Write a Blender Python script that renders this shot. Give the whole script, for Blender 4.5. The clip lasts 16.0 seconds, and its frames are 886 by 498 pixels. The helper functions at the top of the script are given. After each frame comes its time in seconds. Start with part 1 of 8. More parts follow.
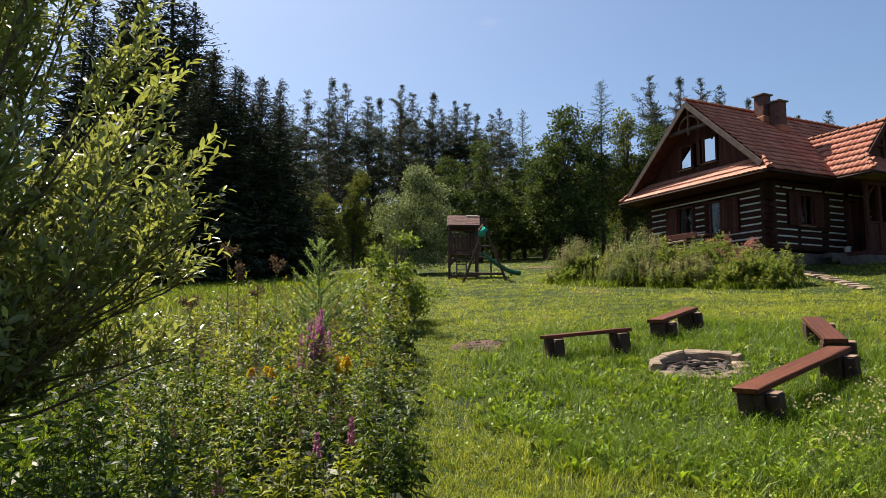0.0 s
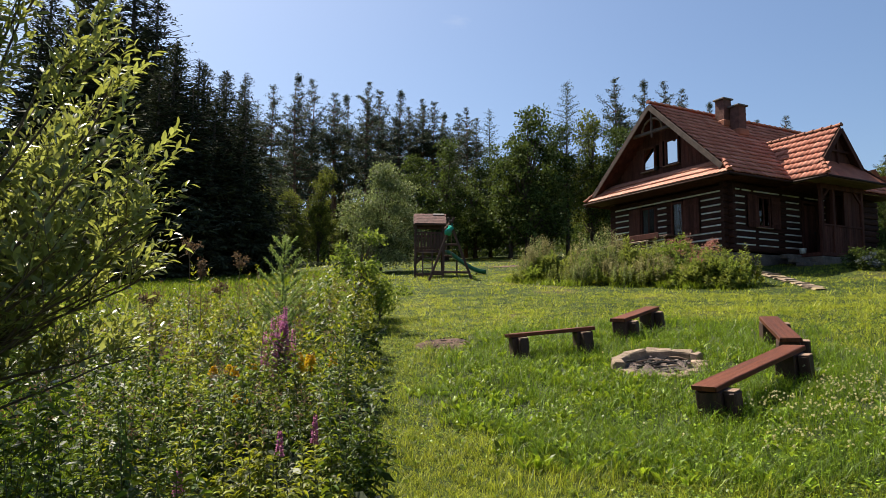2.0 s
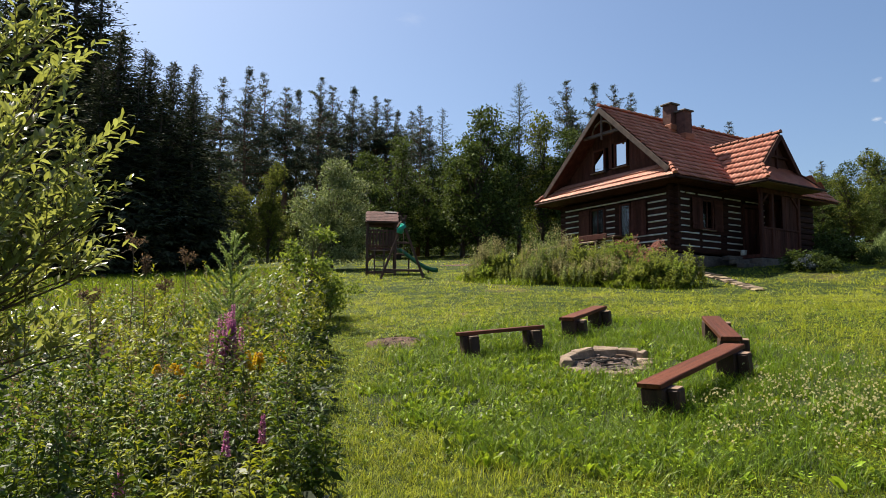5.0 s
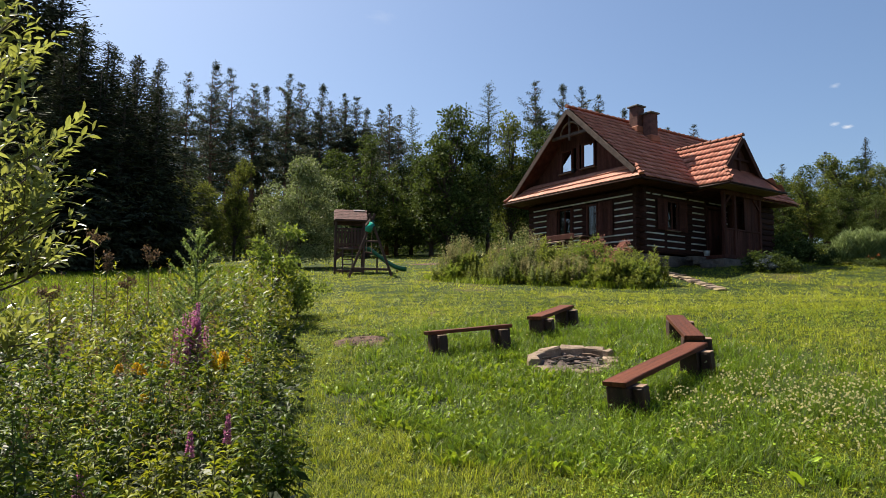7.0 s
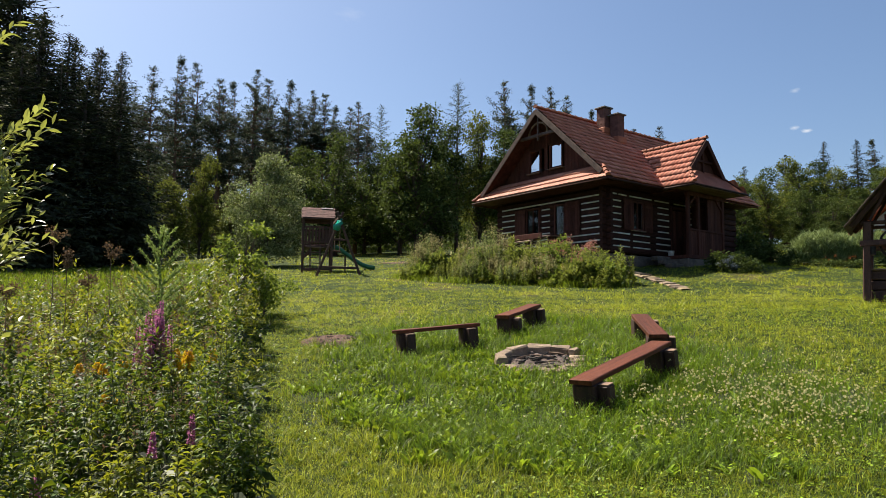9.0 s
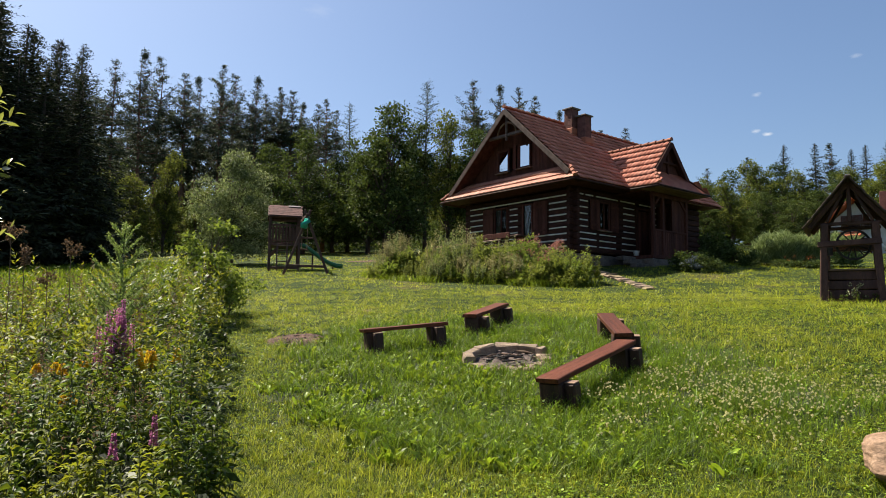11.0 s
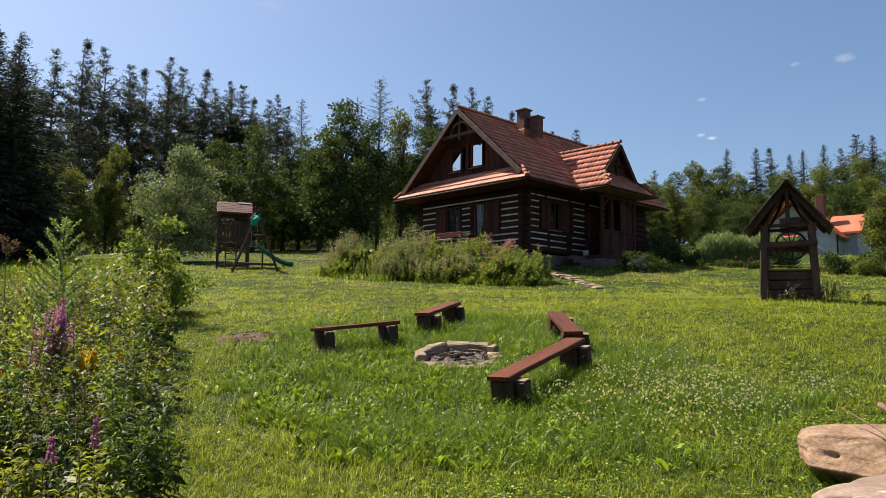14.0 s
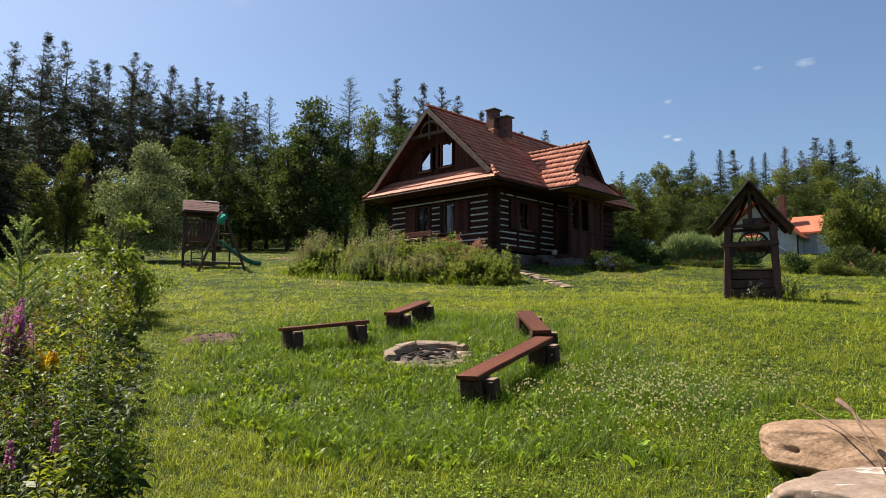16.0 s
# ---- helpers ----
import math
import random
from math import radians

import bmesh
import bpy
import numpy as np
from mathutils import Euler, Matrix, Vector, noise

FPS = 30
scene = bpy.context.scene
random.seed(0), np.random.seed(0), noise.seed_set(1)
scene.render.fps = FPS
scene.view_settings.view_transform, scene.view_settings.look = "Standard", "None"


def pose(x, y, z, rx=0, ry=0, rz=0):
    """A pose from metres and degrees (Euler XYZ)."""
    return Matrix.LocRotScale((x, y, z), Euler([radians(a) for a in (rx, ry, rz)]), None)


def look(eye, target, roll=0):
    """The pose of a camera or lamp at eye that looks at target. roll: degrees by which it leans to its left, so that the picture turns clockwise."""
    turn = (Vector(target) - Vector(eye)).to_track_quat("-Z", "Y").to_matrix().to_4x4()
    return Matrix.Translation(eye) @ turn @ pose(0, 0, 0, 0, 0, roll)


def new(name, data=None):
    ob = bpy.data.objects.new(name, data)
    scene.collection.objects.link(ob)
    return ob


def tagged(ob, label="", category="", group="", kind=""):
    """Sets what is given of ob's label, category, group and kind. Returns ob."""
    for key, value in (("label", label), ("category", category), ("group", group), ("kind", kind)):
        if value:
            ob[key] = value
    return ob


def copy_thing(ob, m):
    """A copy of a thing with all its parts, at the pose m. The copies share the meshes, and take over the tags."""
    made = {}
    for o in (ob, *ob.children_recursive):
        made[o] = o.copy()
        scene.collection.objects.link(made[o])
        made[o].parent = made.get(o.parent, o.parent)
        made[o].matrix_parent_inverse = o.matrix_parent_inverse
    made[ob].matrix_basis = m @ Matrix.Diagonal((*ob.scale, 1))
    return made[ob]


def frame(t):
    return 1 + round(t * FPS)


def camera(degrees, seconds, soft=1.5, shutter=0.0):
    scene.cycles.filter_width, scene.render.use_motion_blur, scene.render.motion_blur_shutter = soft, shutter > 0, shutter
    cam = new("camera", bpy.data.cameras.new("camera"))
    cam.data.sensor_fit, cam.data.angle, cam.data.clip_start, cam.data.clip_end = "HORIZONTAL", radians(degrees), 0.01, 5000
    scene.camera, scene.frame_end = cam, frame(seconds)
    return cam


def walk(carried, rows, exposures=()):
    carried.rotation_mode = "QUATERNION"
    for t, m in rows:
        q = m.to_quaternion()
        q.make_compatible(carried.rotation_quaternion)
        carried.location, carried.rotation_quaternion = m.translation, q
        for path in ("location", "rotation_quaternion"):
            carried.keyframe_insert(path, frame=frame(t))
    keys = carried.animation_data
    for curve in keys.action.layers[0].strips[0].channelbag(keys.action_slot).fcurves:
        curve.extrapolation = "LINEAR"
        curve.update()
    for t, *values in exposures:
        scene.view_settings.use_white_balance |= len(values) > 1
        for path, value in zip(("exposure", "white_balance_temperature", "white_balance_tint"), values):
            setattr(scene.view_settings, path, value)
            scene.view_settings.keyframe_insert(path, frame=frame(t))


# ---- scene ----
EYE_Z = 1.7
cam = camera(66.3, 16.0, 0.6)
# seconds, turn, tilt above level, lean: one slow pan to the right from a standing place
PAN = [
    (0.0, 0.015, 6.070, 0.356),
    (1.0, -1.454, 5.999, 0.459),
    (2.0, -2.871, 5.949, 0.555),
    (3.0, -4.251, 5.912, 0.639),
    (4.0, -5.605, 5.882, 0.707),
    (5.0, -6.943, 5.855, 0.760),
    (6.0, -8.273, 5.829, 0.798),
    (7.0, -9.601, 5.801, 0.825),
    (8.0, -10.933, 5.773, 0.843),
    (9.0, -12.271, 5.744, 0.857),
    (10.0, -13.615, 5.717, 0.867),
    (11.0, -14.964, 5.693, 0.874),
    (12.0, -16.315, 5.672, 0.877),
    (13.0, -17.661, 5.656, 0.870),
    (14.0, -18.994, 5.643, 0.843),
    (15.0, -20.303, 5.632, 0.785),
    (16.0, -21.574, 5.620, 0.676),
]
walk(cam, [(t, pose(0, 0, EYE_Z, 90 + tilt, 0, turn) @ pose(0, 0, 0, 0, 0, lean)) for t, turn, tilt, lean in PAN])

# ---- light ----
SUN_AZ, SUN_EL = -36.0, 54.0
world = bpy.data.worlds.new("world")
scene.world = world
world.use_nodes = True
wt = world.node_tree
sky = wt.nodes.new("ShaderNodeTexSky")
sky.sky_type = "NISHITA"
sky.sun_disc = False
sky.sun_elevation, sky.sun_rotation = radians(SUN_EL), radians(SUN_AZ)
sky.altitude, sky.air_density, sky.dust_density, sky.ozone_density = 400, 1.10, 2.2, 4.6


def small_clouds(base):
    """A few shreds of fair-weather cloud low over the far wood: direction (degrees right of north, up), reach, strength."""
    out = base
    geo = wt.nodes.new("ShaderNodeTexCoord")
    nz = wt.nodes.new("ShaderNodeTexNoise")
    nz.inputs["Scale"].default_value, nz.inputs["Detail"].default_value, nz.inputs["Roughness"].default_value = 90, 7, 0.65
    flat = wt.nodes.new("ShaderNodeMapping")
    flat.inputs["Scale"].default_value = (1, 1, 2.4)
    wt.links.new(geo.outputs["Generated"], flat.inputs[0])
    wt.links.new(flat.outputs[0], nz.inputs["Vector"])
    for az, el, reach, power in ((40.9, 14.2, 0.0105, 0.75), (40.1, 14.5, 0.009, 0.6), (40.2, 17.2, 0.010, 0.3), (47.0, 19.0, 0.010, 0.2), (50.3, 18.9, 0.018, 0.3), (3.9, 24.5, 0.030, 0.10)):
        d = wt.nodes.new("ShaderNodeVectorMath")
        d.operation = "SUBTRACT"
        wt.links.new(geo.outputs["Generated"], d.inputs[0])
        d.inputs[1].default_value = (math.sin(radians(az)) * math.cos(radians(el)), math.cos(radians(az)) * math.cos(radians(el)), math.sin(radians(el)))
        sc = wt.nodes.new("ShaderNodeVectorMath")
        sc.operation = "MULTIPLY"
        sc.inputs[1].default_value = (1 / reach, 1 / reach, 2.2 / reach)
        wt.links.new(d.outputs[0], sc.inputs[0])
        ln = wt.nodes.new("ShaderNodeVectorMath")
        ln.operation = "LENGTH"
        wt.links.new(sc.outputs[0], ln.inputs[0])
        near = wt.nodes.new("ShaderNodeMapRange")
        near.inputs["From Min"].default_value, near.inputs["From Max"].default_value, near.inputs["To Min"].default_value, near.inputs["To Max"].default_value = 1.2, 0.0, -0.45, 0.5
        wt.links.new(ln.outputs["Value"], near.inputs[0])
        ad = wt.nodes.new("ShaderNodeMath")
        ad.operation = "ADD"
        wt.links.new(nz.outputs["Fac"], ad.inputs[0])
        wt.links.new(near.outputs[0], ad.inputs[1])
        edge = wt.nodes.new("ShaderNodeMapRange")
        edge.inputs["From Min"].default_value, edge.inputs["From Max"].default_value, edge.inputs["To Max"].default_value = 0.44, 0.95, power
        wt.links.new(ad.outputs[0], edge.inputs[0])
        mx = wt.nodes.new("ShaderNodeMix")
        mx.data_type = "RGBA"
        wt.links.new(edge.outputs[0], mx.inputs[0])
        wt.links.new(out, mx.inputs[6])
        mx.inputs[7].default_value = (6.4, 6.6, 7.0, 1)
        out = mx.outputs[2]
    return out


wt.links.new(small_clouds(sky.outputs[0]), wt.nodes["Background"].inputs[0])
wt.nodes["Background"].inputs[1].default_value = 0.067
sun = new("sun", bpy.data.lights.new("sun", "SUN"))
sun.data.energy, sun.data.angle, sun.data.color = 5.0, radians(0.55), (1.0, 0.90, 0.74)
sun_dir = Vector((math.sin(radians(SUN_AZ)) * math.cos(radians(SUN_EL)), math.cos(radians(SUN_AZ)) * math.cos(radians(SUN_EL)), math.sin(radians(SUN_EL))))
sun.matrix_world = look(sun_dir * 120, (0, 0, 0))
scene.view_settings.exposure = 1.05

# ---- materials ----


def node_mat(name):
    m = bpy.data.materials.new(name)
    m.use_nodes = True
    return m, m.node_tree, m.node_tree.nodes["Principled BSDF"]


def ramp(nt, fac, stops):
    r = nt.nodes.new("ShaderNodeValToRGB")
    e = r.color_ramp.elements
    e[0].position, e[0].color = stops[0][0], (*stops[0][1], 1)
    e[1].position, e[1].color = stops[-1][0], (*stops[-1][1], 1)
    for pos, col in stops[1:-1]:
        k = e.new(pos)
        k.color = (*col, 1)
    nt.links.new(fac, r.inputs[0])
    return r.outputs[0]


def noise_out(nt, scale, detail=4.0, rough=0.6, stretch=(1, 1, 1), space="Object"):
    tc = nt.nodes.new("ShaderNodeTexCoord")
    mp = nt.nodes.new("ShaderNodeMapping")
    mp.inputs["Scale"].default_value = stretch
    nz = nt.nodes.new("ShaderNodeTexNoise")
    nz.inputs["Scale"].default_value = scale
    nz.inputs["Detail"].default_value = detail
    nz.inputs["Roughness"].default_value = rough
    nt.links.new(tc.outputs[space], mp.inputs[0])
    nt.links.new(mp.outputs[0], nz.inputs["Vector"])
    return nz.outputs["Fac"]


def mixed(nt, a, b, fac, mode="MIX"):
    n = nt.nodes.new("ShaderNodeMix")
    n.data_type, n.blend_type = "RGBA", mode
    for sock, val in ((n.inputs[6], a), (n.inputs[7], b), (n.inputs[0], fac)):
        if isinstance(val, (int, float)):
            sock.default_value = val
        elif isinstance(val, tuple):
            sock.default_value = (*val, 1)
        else:
            nt.links.new(val, sock)
    return n.outputs[2]


def bumped(nt, bsdf, height, strength, distance):
    b = nt.nodes.new("ShaderNodeBump")
    b.inputs["Strength"].default_value, b.inputs["Distance"].default_value = strength, distance
    nt.links.new(height, b.inputs["Height"])
    nt.links.new(b.outputs[0], bsdf.inputs["Normal"])


def surface(name, dark, light, scale=6.0, rough=0.8, fine=60.0, bump=0.3, depth=0.01, stretch=(1, 1, 1), vary=0.0, metal=0.0, spec=0.4, mid=None):
    """A surface with stains at one scale, grain at another, and relief."""
    m, nt, b = node_mat(name)
    n1 = noise_out(nt, scale, 5, 0.62, stretch)
    n2 = noise_out(nt, fine, 3, 0.6, stretch)
    stops = [(0.3, dark), (0.7, light)] if mid is None else [(0.25, dark), (0.5, mid), (0.75, light)]
    c = ramp(nt, n1, stops)
    c = mixed(nt, c, ramp(nt, n2, [(0.3, (0.45, 0.45, 0.45)), (0.75, (1.25, 1.25, 1.25))]), 0.7, "MULTIPLY")
    if vary:
        info = nt.nodes.new("ShaderNodeObjectInfo")
        c = mixed(nt, c, ramp(nt, info.outputs["Random"], [(0.0, (1 - vary,) * 3), (1.0, (1 + vary,) * 3)]), 1.0, "MULTIPLY")
    nt.links.new(c, b.inputs["Base Color"])
    b.inputs["Roughness"].default_value, b.inputs["Metallic"].default_value = rough, metal
    b.inputs["Specular IOR Level"].default_value = spec
    if bump:
        bumped(nt, b, n2, bump, depth)
    return m


def leafy(name, dark, light, through_col, glow=0.4, rough=0.5, spec=0.35, patch=0.5, space="Object"):
    """Thin leaves: each its own shade, some light passes through them."""
    m, nt, b = node_mat(name)
    geo = nt.nodes.new("ShaderNodeNewGeometry")
    mid = tuple(a * 0.6 + b * 0.4 for a, b in zip(dark, light))
    c = ramp(nt, geo.outputs["Random Per Island"], [(0.0, tuple(a * 0.7 for a in dark)), (0.55, mid), (1.0, tuple(min(b * 1.38, 0.8) for b in light))])
    n1 = noise_out(nt, patch, 3, 0.6, (1, 1, 1), space)
    c = mixed(nt, c, ramp(nt, n1, [(0.3, (0.7, 0.72, 0.7)), (0.7, (1.2, 1.18, 1.1))]), 1.0, "MULTIPLY")
    nt.links.new(c, b.inputs["Base Color"])
    b.inputs["Roughness"].default_value = rough
    b.inputs["Specular IOR Level"].default_value = spec
    tr = nt.nodes.new("ShaderNodeBsdfTranslucent")
    tc = mixed(nt, c, through_col, 0.6)
    nt.links.new(tc, tr.inputs[0])
    mx = nt.nodes.new("ShaderNodeMixShader")
    mx.inputs[0].default_value = glow
    nt.links.new(b.outputs[0], mx.inputs[1])
    nt.links.new(tr.outputs[0], mx.inputs[2])
    nt.links.new(mx.outputs[0], nt.nodes["Material Output"].inputs[0])
    return m


def plain(name, col, rough=0.5, metal=0.0, spec=0.4, vary=0.15):
    return surface(name, tuple(c * (1 - vary) for c in col), tuple(c * (1 + vary) for c in col), 8, rough, 90, 0.08, 0.003, metal=metal, spec=spec)


M_LOG = surface("dark_log", (0.024, 0.0105, 0.008), (0.070, 0.029, 0.021), 3, 0.75, 40, 0.5, 0.01, (0.3, 1, 3), vary=0.2, spec=0.1)
M_CHINK = surface("lime_chinking", (0.50, 0.46, 0.40), (0.78, 0.75, 0.68), 4, 0.9, 60, 0.4, 0.008)
M_STAIN = surface("brown_stained_wood", (0.050, 0.018, 0.014), (0.125, 0.047, 0.034), 4, 0.75, 70, 0.35, 0.004, (1, 1, 0.15), vary=0.2, spec=0.1)
M_BEAM = surface("weathered_beam", (0.15, 0.085, 0.055), (0.34, 0.215, 0.145), 4, 0.75, 60, 0.4, 0.005, (0.3, 1, 1), vary=0.15)
M_BARGE = surface("dark_weathered_board", (0.050, 0.029, 0.023), (0.14, 0.090, 0.070), 4, 0.75, 60, 0.4, 0.005, (0.3, 1, 1), vary=0.15)
M_BENCH = surface("red_brown_bench_wood", (0.030, 0.009, 0.005), (0.200, 0.064, 0.031), 4, 0.6, 45, 0.8, 0.006, (0.15, 3.5, 1.5), vary=0.18, spec=0.15, mid=(0.120, 0.036, 0.017))
M_BENCH_LEG = surface("dark_bench_log", (0.022, 0.009, 0.006), (0.075, 0.030, 0.021), 5, 0.7, 60, 0.5, 0.006, (1.5, 1.5, 0.3), vary=0.2)
M_CUT = surface("cut_wood", (0.20, 0.12, 0.08), (0.34, 0.22, 0.15), 9, 0.8, 80, 0.4, 0.004)
M_TILE = surface("clay_tile", (0.24, 0.060, 0.030), (0.46, 0.165, 0.085), 1.6, 0.72, 26, 0.3, 0.006, mid=(0.36, 0.105, 0.055), spec=0.3)
M_TILE_CAP = surface("ridge_tile", (0.26, 0.075, 0.040), (0.46, 0.17, 0.09), 3, 0.75, 30, 0.35, 0.006, vary=0.15)
M_STONE = surface("foundation_stone", (0.055, 0.042, 0.035), (0.18, 0.145, 0.12), 3, 0.9, 30, 0.6, 0.02, vary=0.2)
M_PITSTONE = surface("sandstone_block", (0.17, 0.120, 0.080), (0.35, 0.26, 0.185), 7, 0.9, 50, 0.6, 0.012, vary=0.22)
M_BOULDER = surface("sandstone_boulder", (0.085, 0.046, 0.026), (0.38, 0.260, 0.175), 3.4, 0.9, 32, 0.7, 0.014, (1, 1, 1.5), mid=(0.265, 0.165, 0.102))


def streaked_stone():
    m, nt, b = node_mat("streaked_sandstone")
    c = ramp(nt, noise_out(nt, 3.0, 5, 0.62), [(0.25, (0.13, 0.085, 0.062)), (0.5, (0.25, 0.178, 0.135)), (0.75, (0.37, 0.285, 0.23))])
    fine = noise_out(nt, 26, 4, 0.65)
    c = mixed(nt, c, ramp(nt, fine, [(0.3, (0.6, 0.6, 0.6)), (0.7, (1.2, 1.2, 1.2))]), 0.7, "MULTIPLY")
    vein = noise_out(nt, 2.2, 5, 0.7, (1.0, 3.5, 1.0))
    c = mixed(nt, c, (0.58, 0.55, 0.50), ramp(nt, vein, [(0.57, (0, 0, 0)), (0.64, (0.9, 0.9, 0.9)), (0.70, (0.1, 0.1, 0.1))]))
    nt.links.new(c, b.inputs["Base Color"])
    b.inputs["Roughness"].default_value = 0.9
    bumped(nt, b, fine, 0.5, 0.012)
    return m


M_STREAK = streaked_stone()
M_ASH = surface("ash_and_soil", (0.060, 0.042, 0.036), (0.27, 0.205, 0.18), 7, 0.95, 60, 0.9, 0.03)
M_CHAR = surface("charred_wood", (0.008, 0.007, 0.006), (0.05, 0.042, 0.036), 9, 0.85, 60, 0.7, 0.01)
M_SOIL = surface("bare_soil", (0.026, 0.015, 0.011), (0.185, 0.100, 0.072), 5, 0.95, 45, 0.9, 0.03)
M_CHIMNEY = surface("chimney_brick", (0.10, 0.038, 0.030), (0.20, 0.085, 0.064), 5, 0.85, 40, 0.5, 0.01)
M_CHIMCAP = surface("chimney_cap", (0.13, 0.11, 0.10), (0.24, 0.21, 0.19), 5, 0.8, 40, 0.3, 0.01)
M_SHINGLE = surface("red_brown_felt_shingle", (0.075, 0.030, 0.028), (0.16, 0.070, 0.060), 5, 0.85, 60, 0.3, 0.004, vary=0.15)
M_PLAYWOOD = surface("play_tower_wood", (0.050, 0.023, 0.015), (0.125, 0.056, 0.036), 5, 0.7, 60, 0.3, 0.004, (1, 1, 0.3), vary=0.18)
M_SLIDE = plain("green_plastic", (0.03, 0.16, 0.075), 0.35, spec=0.5)
M_TEAL = plain("teal_plastic", (0.02, 0.33, 0.25), 0.3, spec=0.5)
M_WHITE = plain("white_paint", (0.74, 0.74, 0.72), 0.5)
M_IRON = surface("old_iron", (0.012, 0.011, 0.010), (0.05, 0.04, 0.035), 9, 0.6, 70, 0.3, 0.002, metal=0.6)
M_WELLWOOD = surface("dark_well_wood", (0.034, 0.014, 0.010), (0.12, 0.052, 0.037), 5, 0.75, 60, 0.5, 0.006, (1, 1, 0.3), vary=0.2)
M_BARK = surface("bark", (0.035, 0.026, 0.020), (0.12, 0.090, 0.068), 3, 0.95, 25, 0.8, 0.03, (1, 1, 0.3))
M_PINEBARK = surface("pine_bark", (0.07, 0.040, 0.028), (0.24, 0.13, 0.085), 1.5, 0.95, 14, 0.8, 0.03, (1, 1, 0.35))
M_PLASTER = surface("pale_plaster", (0.46, 0.46, 0.45), (0.62, 0.62, 0.60), 1.2, 0.9, 50, 0.2, 0.004)
M_PLINTH = surface("grey_plinth", (0.10, 0.09, 0.085), (0.19, 0.17, 0.16), 2, 0.9, 40, 0.3, 0.006)
M_ORANGE = surface("orange_sheet_roof", (0.42, 0.10, 0.045), (0.60, 0.17, 0.08), 1.0, 0.6, 20, 0.15, 0.004)

L_SPRUCE = leafy("spruce_needles", (0.020, 0.026, 0.017), (0.066, 0.075, 0.044), (0.07, 0.09, 0.04), 0.10, 0.7, 0.06)
L_PINE = leafy("pine_needles", (0.028, 0.040, 0.028), (0.104, 0.126, 0.082), (0.12, 0.14, 0.07), 0.15, 0.6, 0.12)
L_LARCH = leafy("larch_needles", (0.06, 0.085, 0.045), (0.12, 0.16, 0.085), (0.16, 0.2, 0.09), 0.25, 0.7, 0.1)
L_BROAD = leafy("broad_leaves", (0.012, 0.022, 0.007), (0.092, 0.128, 0.040), (0.19, 0.26, 0.04), 0.20, 0.6, 0.06)
L_BROADLT = leafy("light_broad_leaves", (0.024, 0.042, 0.009), (0.150, 0.180, 0.042), (0.30, 0.33, 0.05), 0.3, 0.6, 0.06)
L_SILVER = leafy("silvery_leaves", (0.055, 0.078, 0.034), (0.260, 0.300, 0.150), (0.26, 0.32, 0.08), 0.28, 0.55, 0.16)
L_WILLOW = leafy("willow_leaves", (0.014, 0.024, 0.007), (0.205, 0.235, 0.092), (0.54, 0.58, 0.10), 0.39, 0.30, 0.62)
L_WEED = leafy("weed_leaves", (0.008, 0.018, 0.002), (0.225, 0.262, 0.030), (0.54, 0.56, 0.03), 0.34, 0.5, 0.14)
L_SHRUB = leafy("shrub_leaves", (0.05, 0.09, 0.016), (0.18, 0.24, 0.042), (0.34, 0.42, 0.05), 0.38, 0.65, 0.12)
L_GRASS = leafy("grass_blades", (0.008, 0.026, 0.002), (0.225, 0.315, 0.018), (0.38, 0.48, 0.03), 0.28, 0.45, 0.18, 0.35)
L_LUSH = leafy("long_grass_blades", (0.003, 0.014, 0.001), (0.150, 0.255, 0.015), (0.31, 0.45, 0.03), 0.28, 0.45, 0.16, 0.35)
L_DRYGRASS = leafy("mown_grass_blades", (0.052, 0.075, 0.005), (0.385, 0.425, 0.036), (0.56, 0.60, 0.05), 0.36, 0.48, 0.18, 0.35)
L_CLOVER = leafy("clover_leaves", (0.012, 0.042, 0.003), (0.240, 0.355, 0.022), (0.42, 0.53, 0.03), 0.30, 0.45, 0.24, 0.6)
L_REED = leafy("reed_leaves", (0.070, 0.105, 0.036), (0.25, 0.31, 0.13), (0.30, 0.38, 0.12), 0.32, 0.6, 0.15)
L_DRY = leafy("dry_seed_heads", (0.085, 0.050, 0.030), (0.22, 0.145, 0.090), (0.25, 0.16, 0.08), 0.25, 0.8, 0.2)
L_PURPLE = leafy("purple_petals", (0.34, 0.085, 0.22), (0.60, 0.22, 0.42), (0.68, 0.28, 0.50), 0.35, 0.6, 0.2)
L_YELLOW = leafy("yellow_petals", (0.60, 0.30, 0.01), (0.85, 0.55, 0.03), (0.9, 0.6, 0.03), 0.35, 0.6, 0.2)
L_WHITEFL = leafy("white_petals", (0.50, 0.44, 0.20), (0.74, 0.66, 0.38), (0.8, 0.74, 0.45), 0.3, 0.8, 0.1)
L_PINK = leafy("dusty_pink_petals", (0.26, 0.10, 0.085), (0.44, 0.20, 0.16), (0.5, 0.25, 0.2), 0.3, 0.7, 0.2)
L_WEEDDARK = leafy("dark_weed_leaves", (0.006, 0.016, 0.003), (0.085, 0.145, 0.022), (0.28, 0.37, 0.02), 0.32, 0.48, 0.18)

# ---- building helpers ----


def thing(name, m, label, category, group="", kind=""):
    ob = new(name)
    ob.empty_display_size = 0.2
    ob.matrix_world = m
    return tagged(ob, label, category, group, kind)


def link_mesh(name, me, material, parent, label=""):
    if material is not None and not me.materials:
        me.materials.append(material)
    ob = new(name, me)
    ob.parent = parent
    if label:
        tagged(ob, label)
    return ob


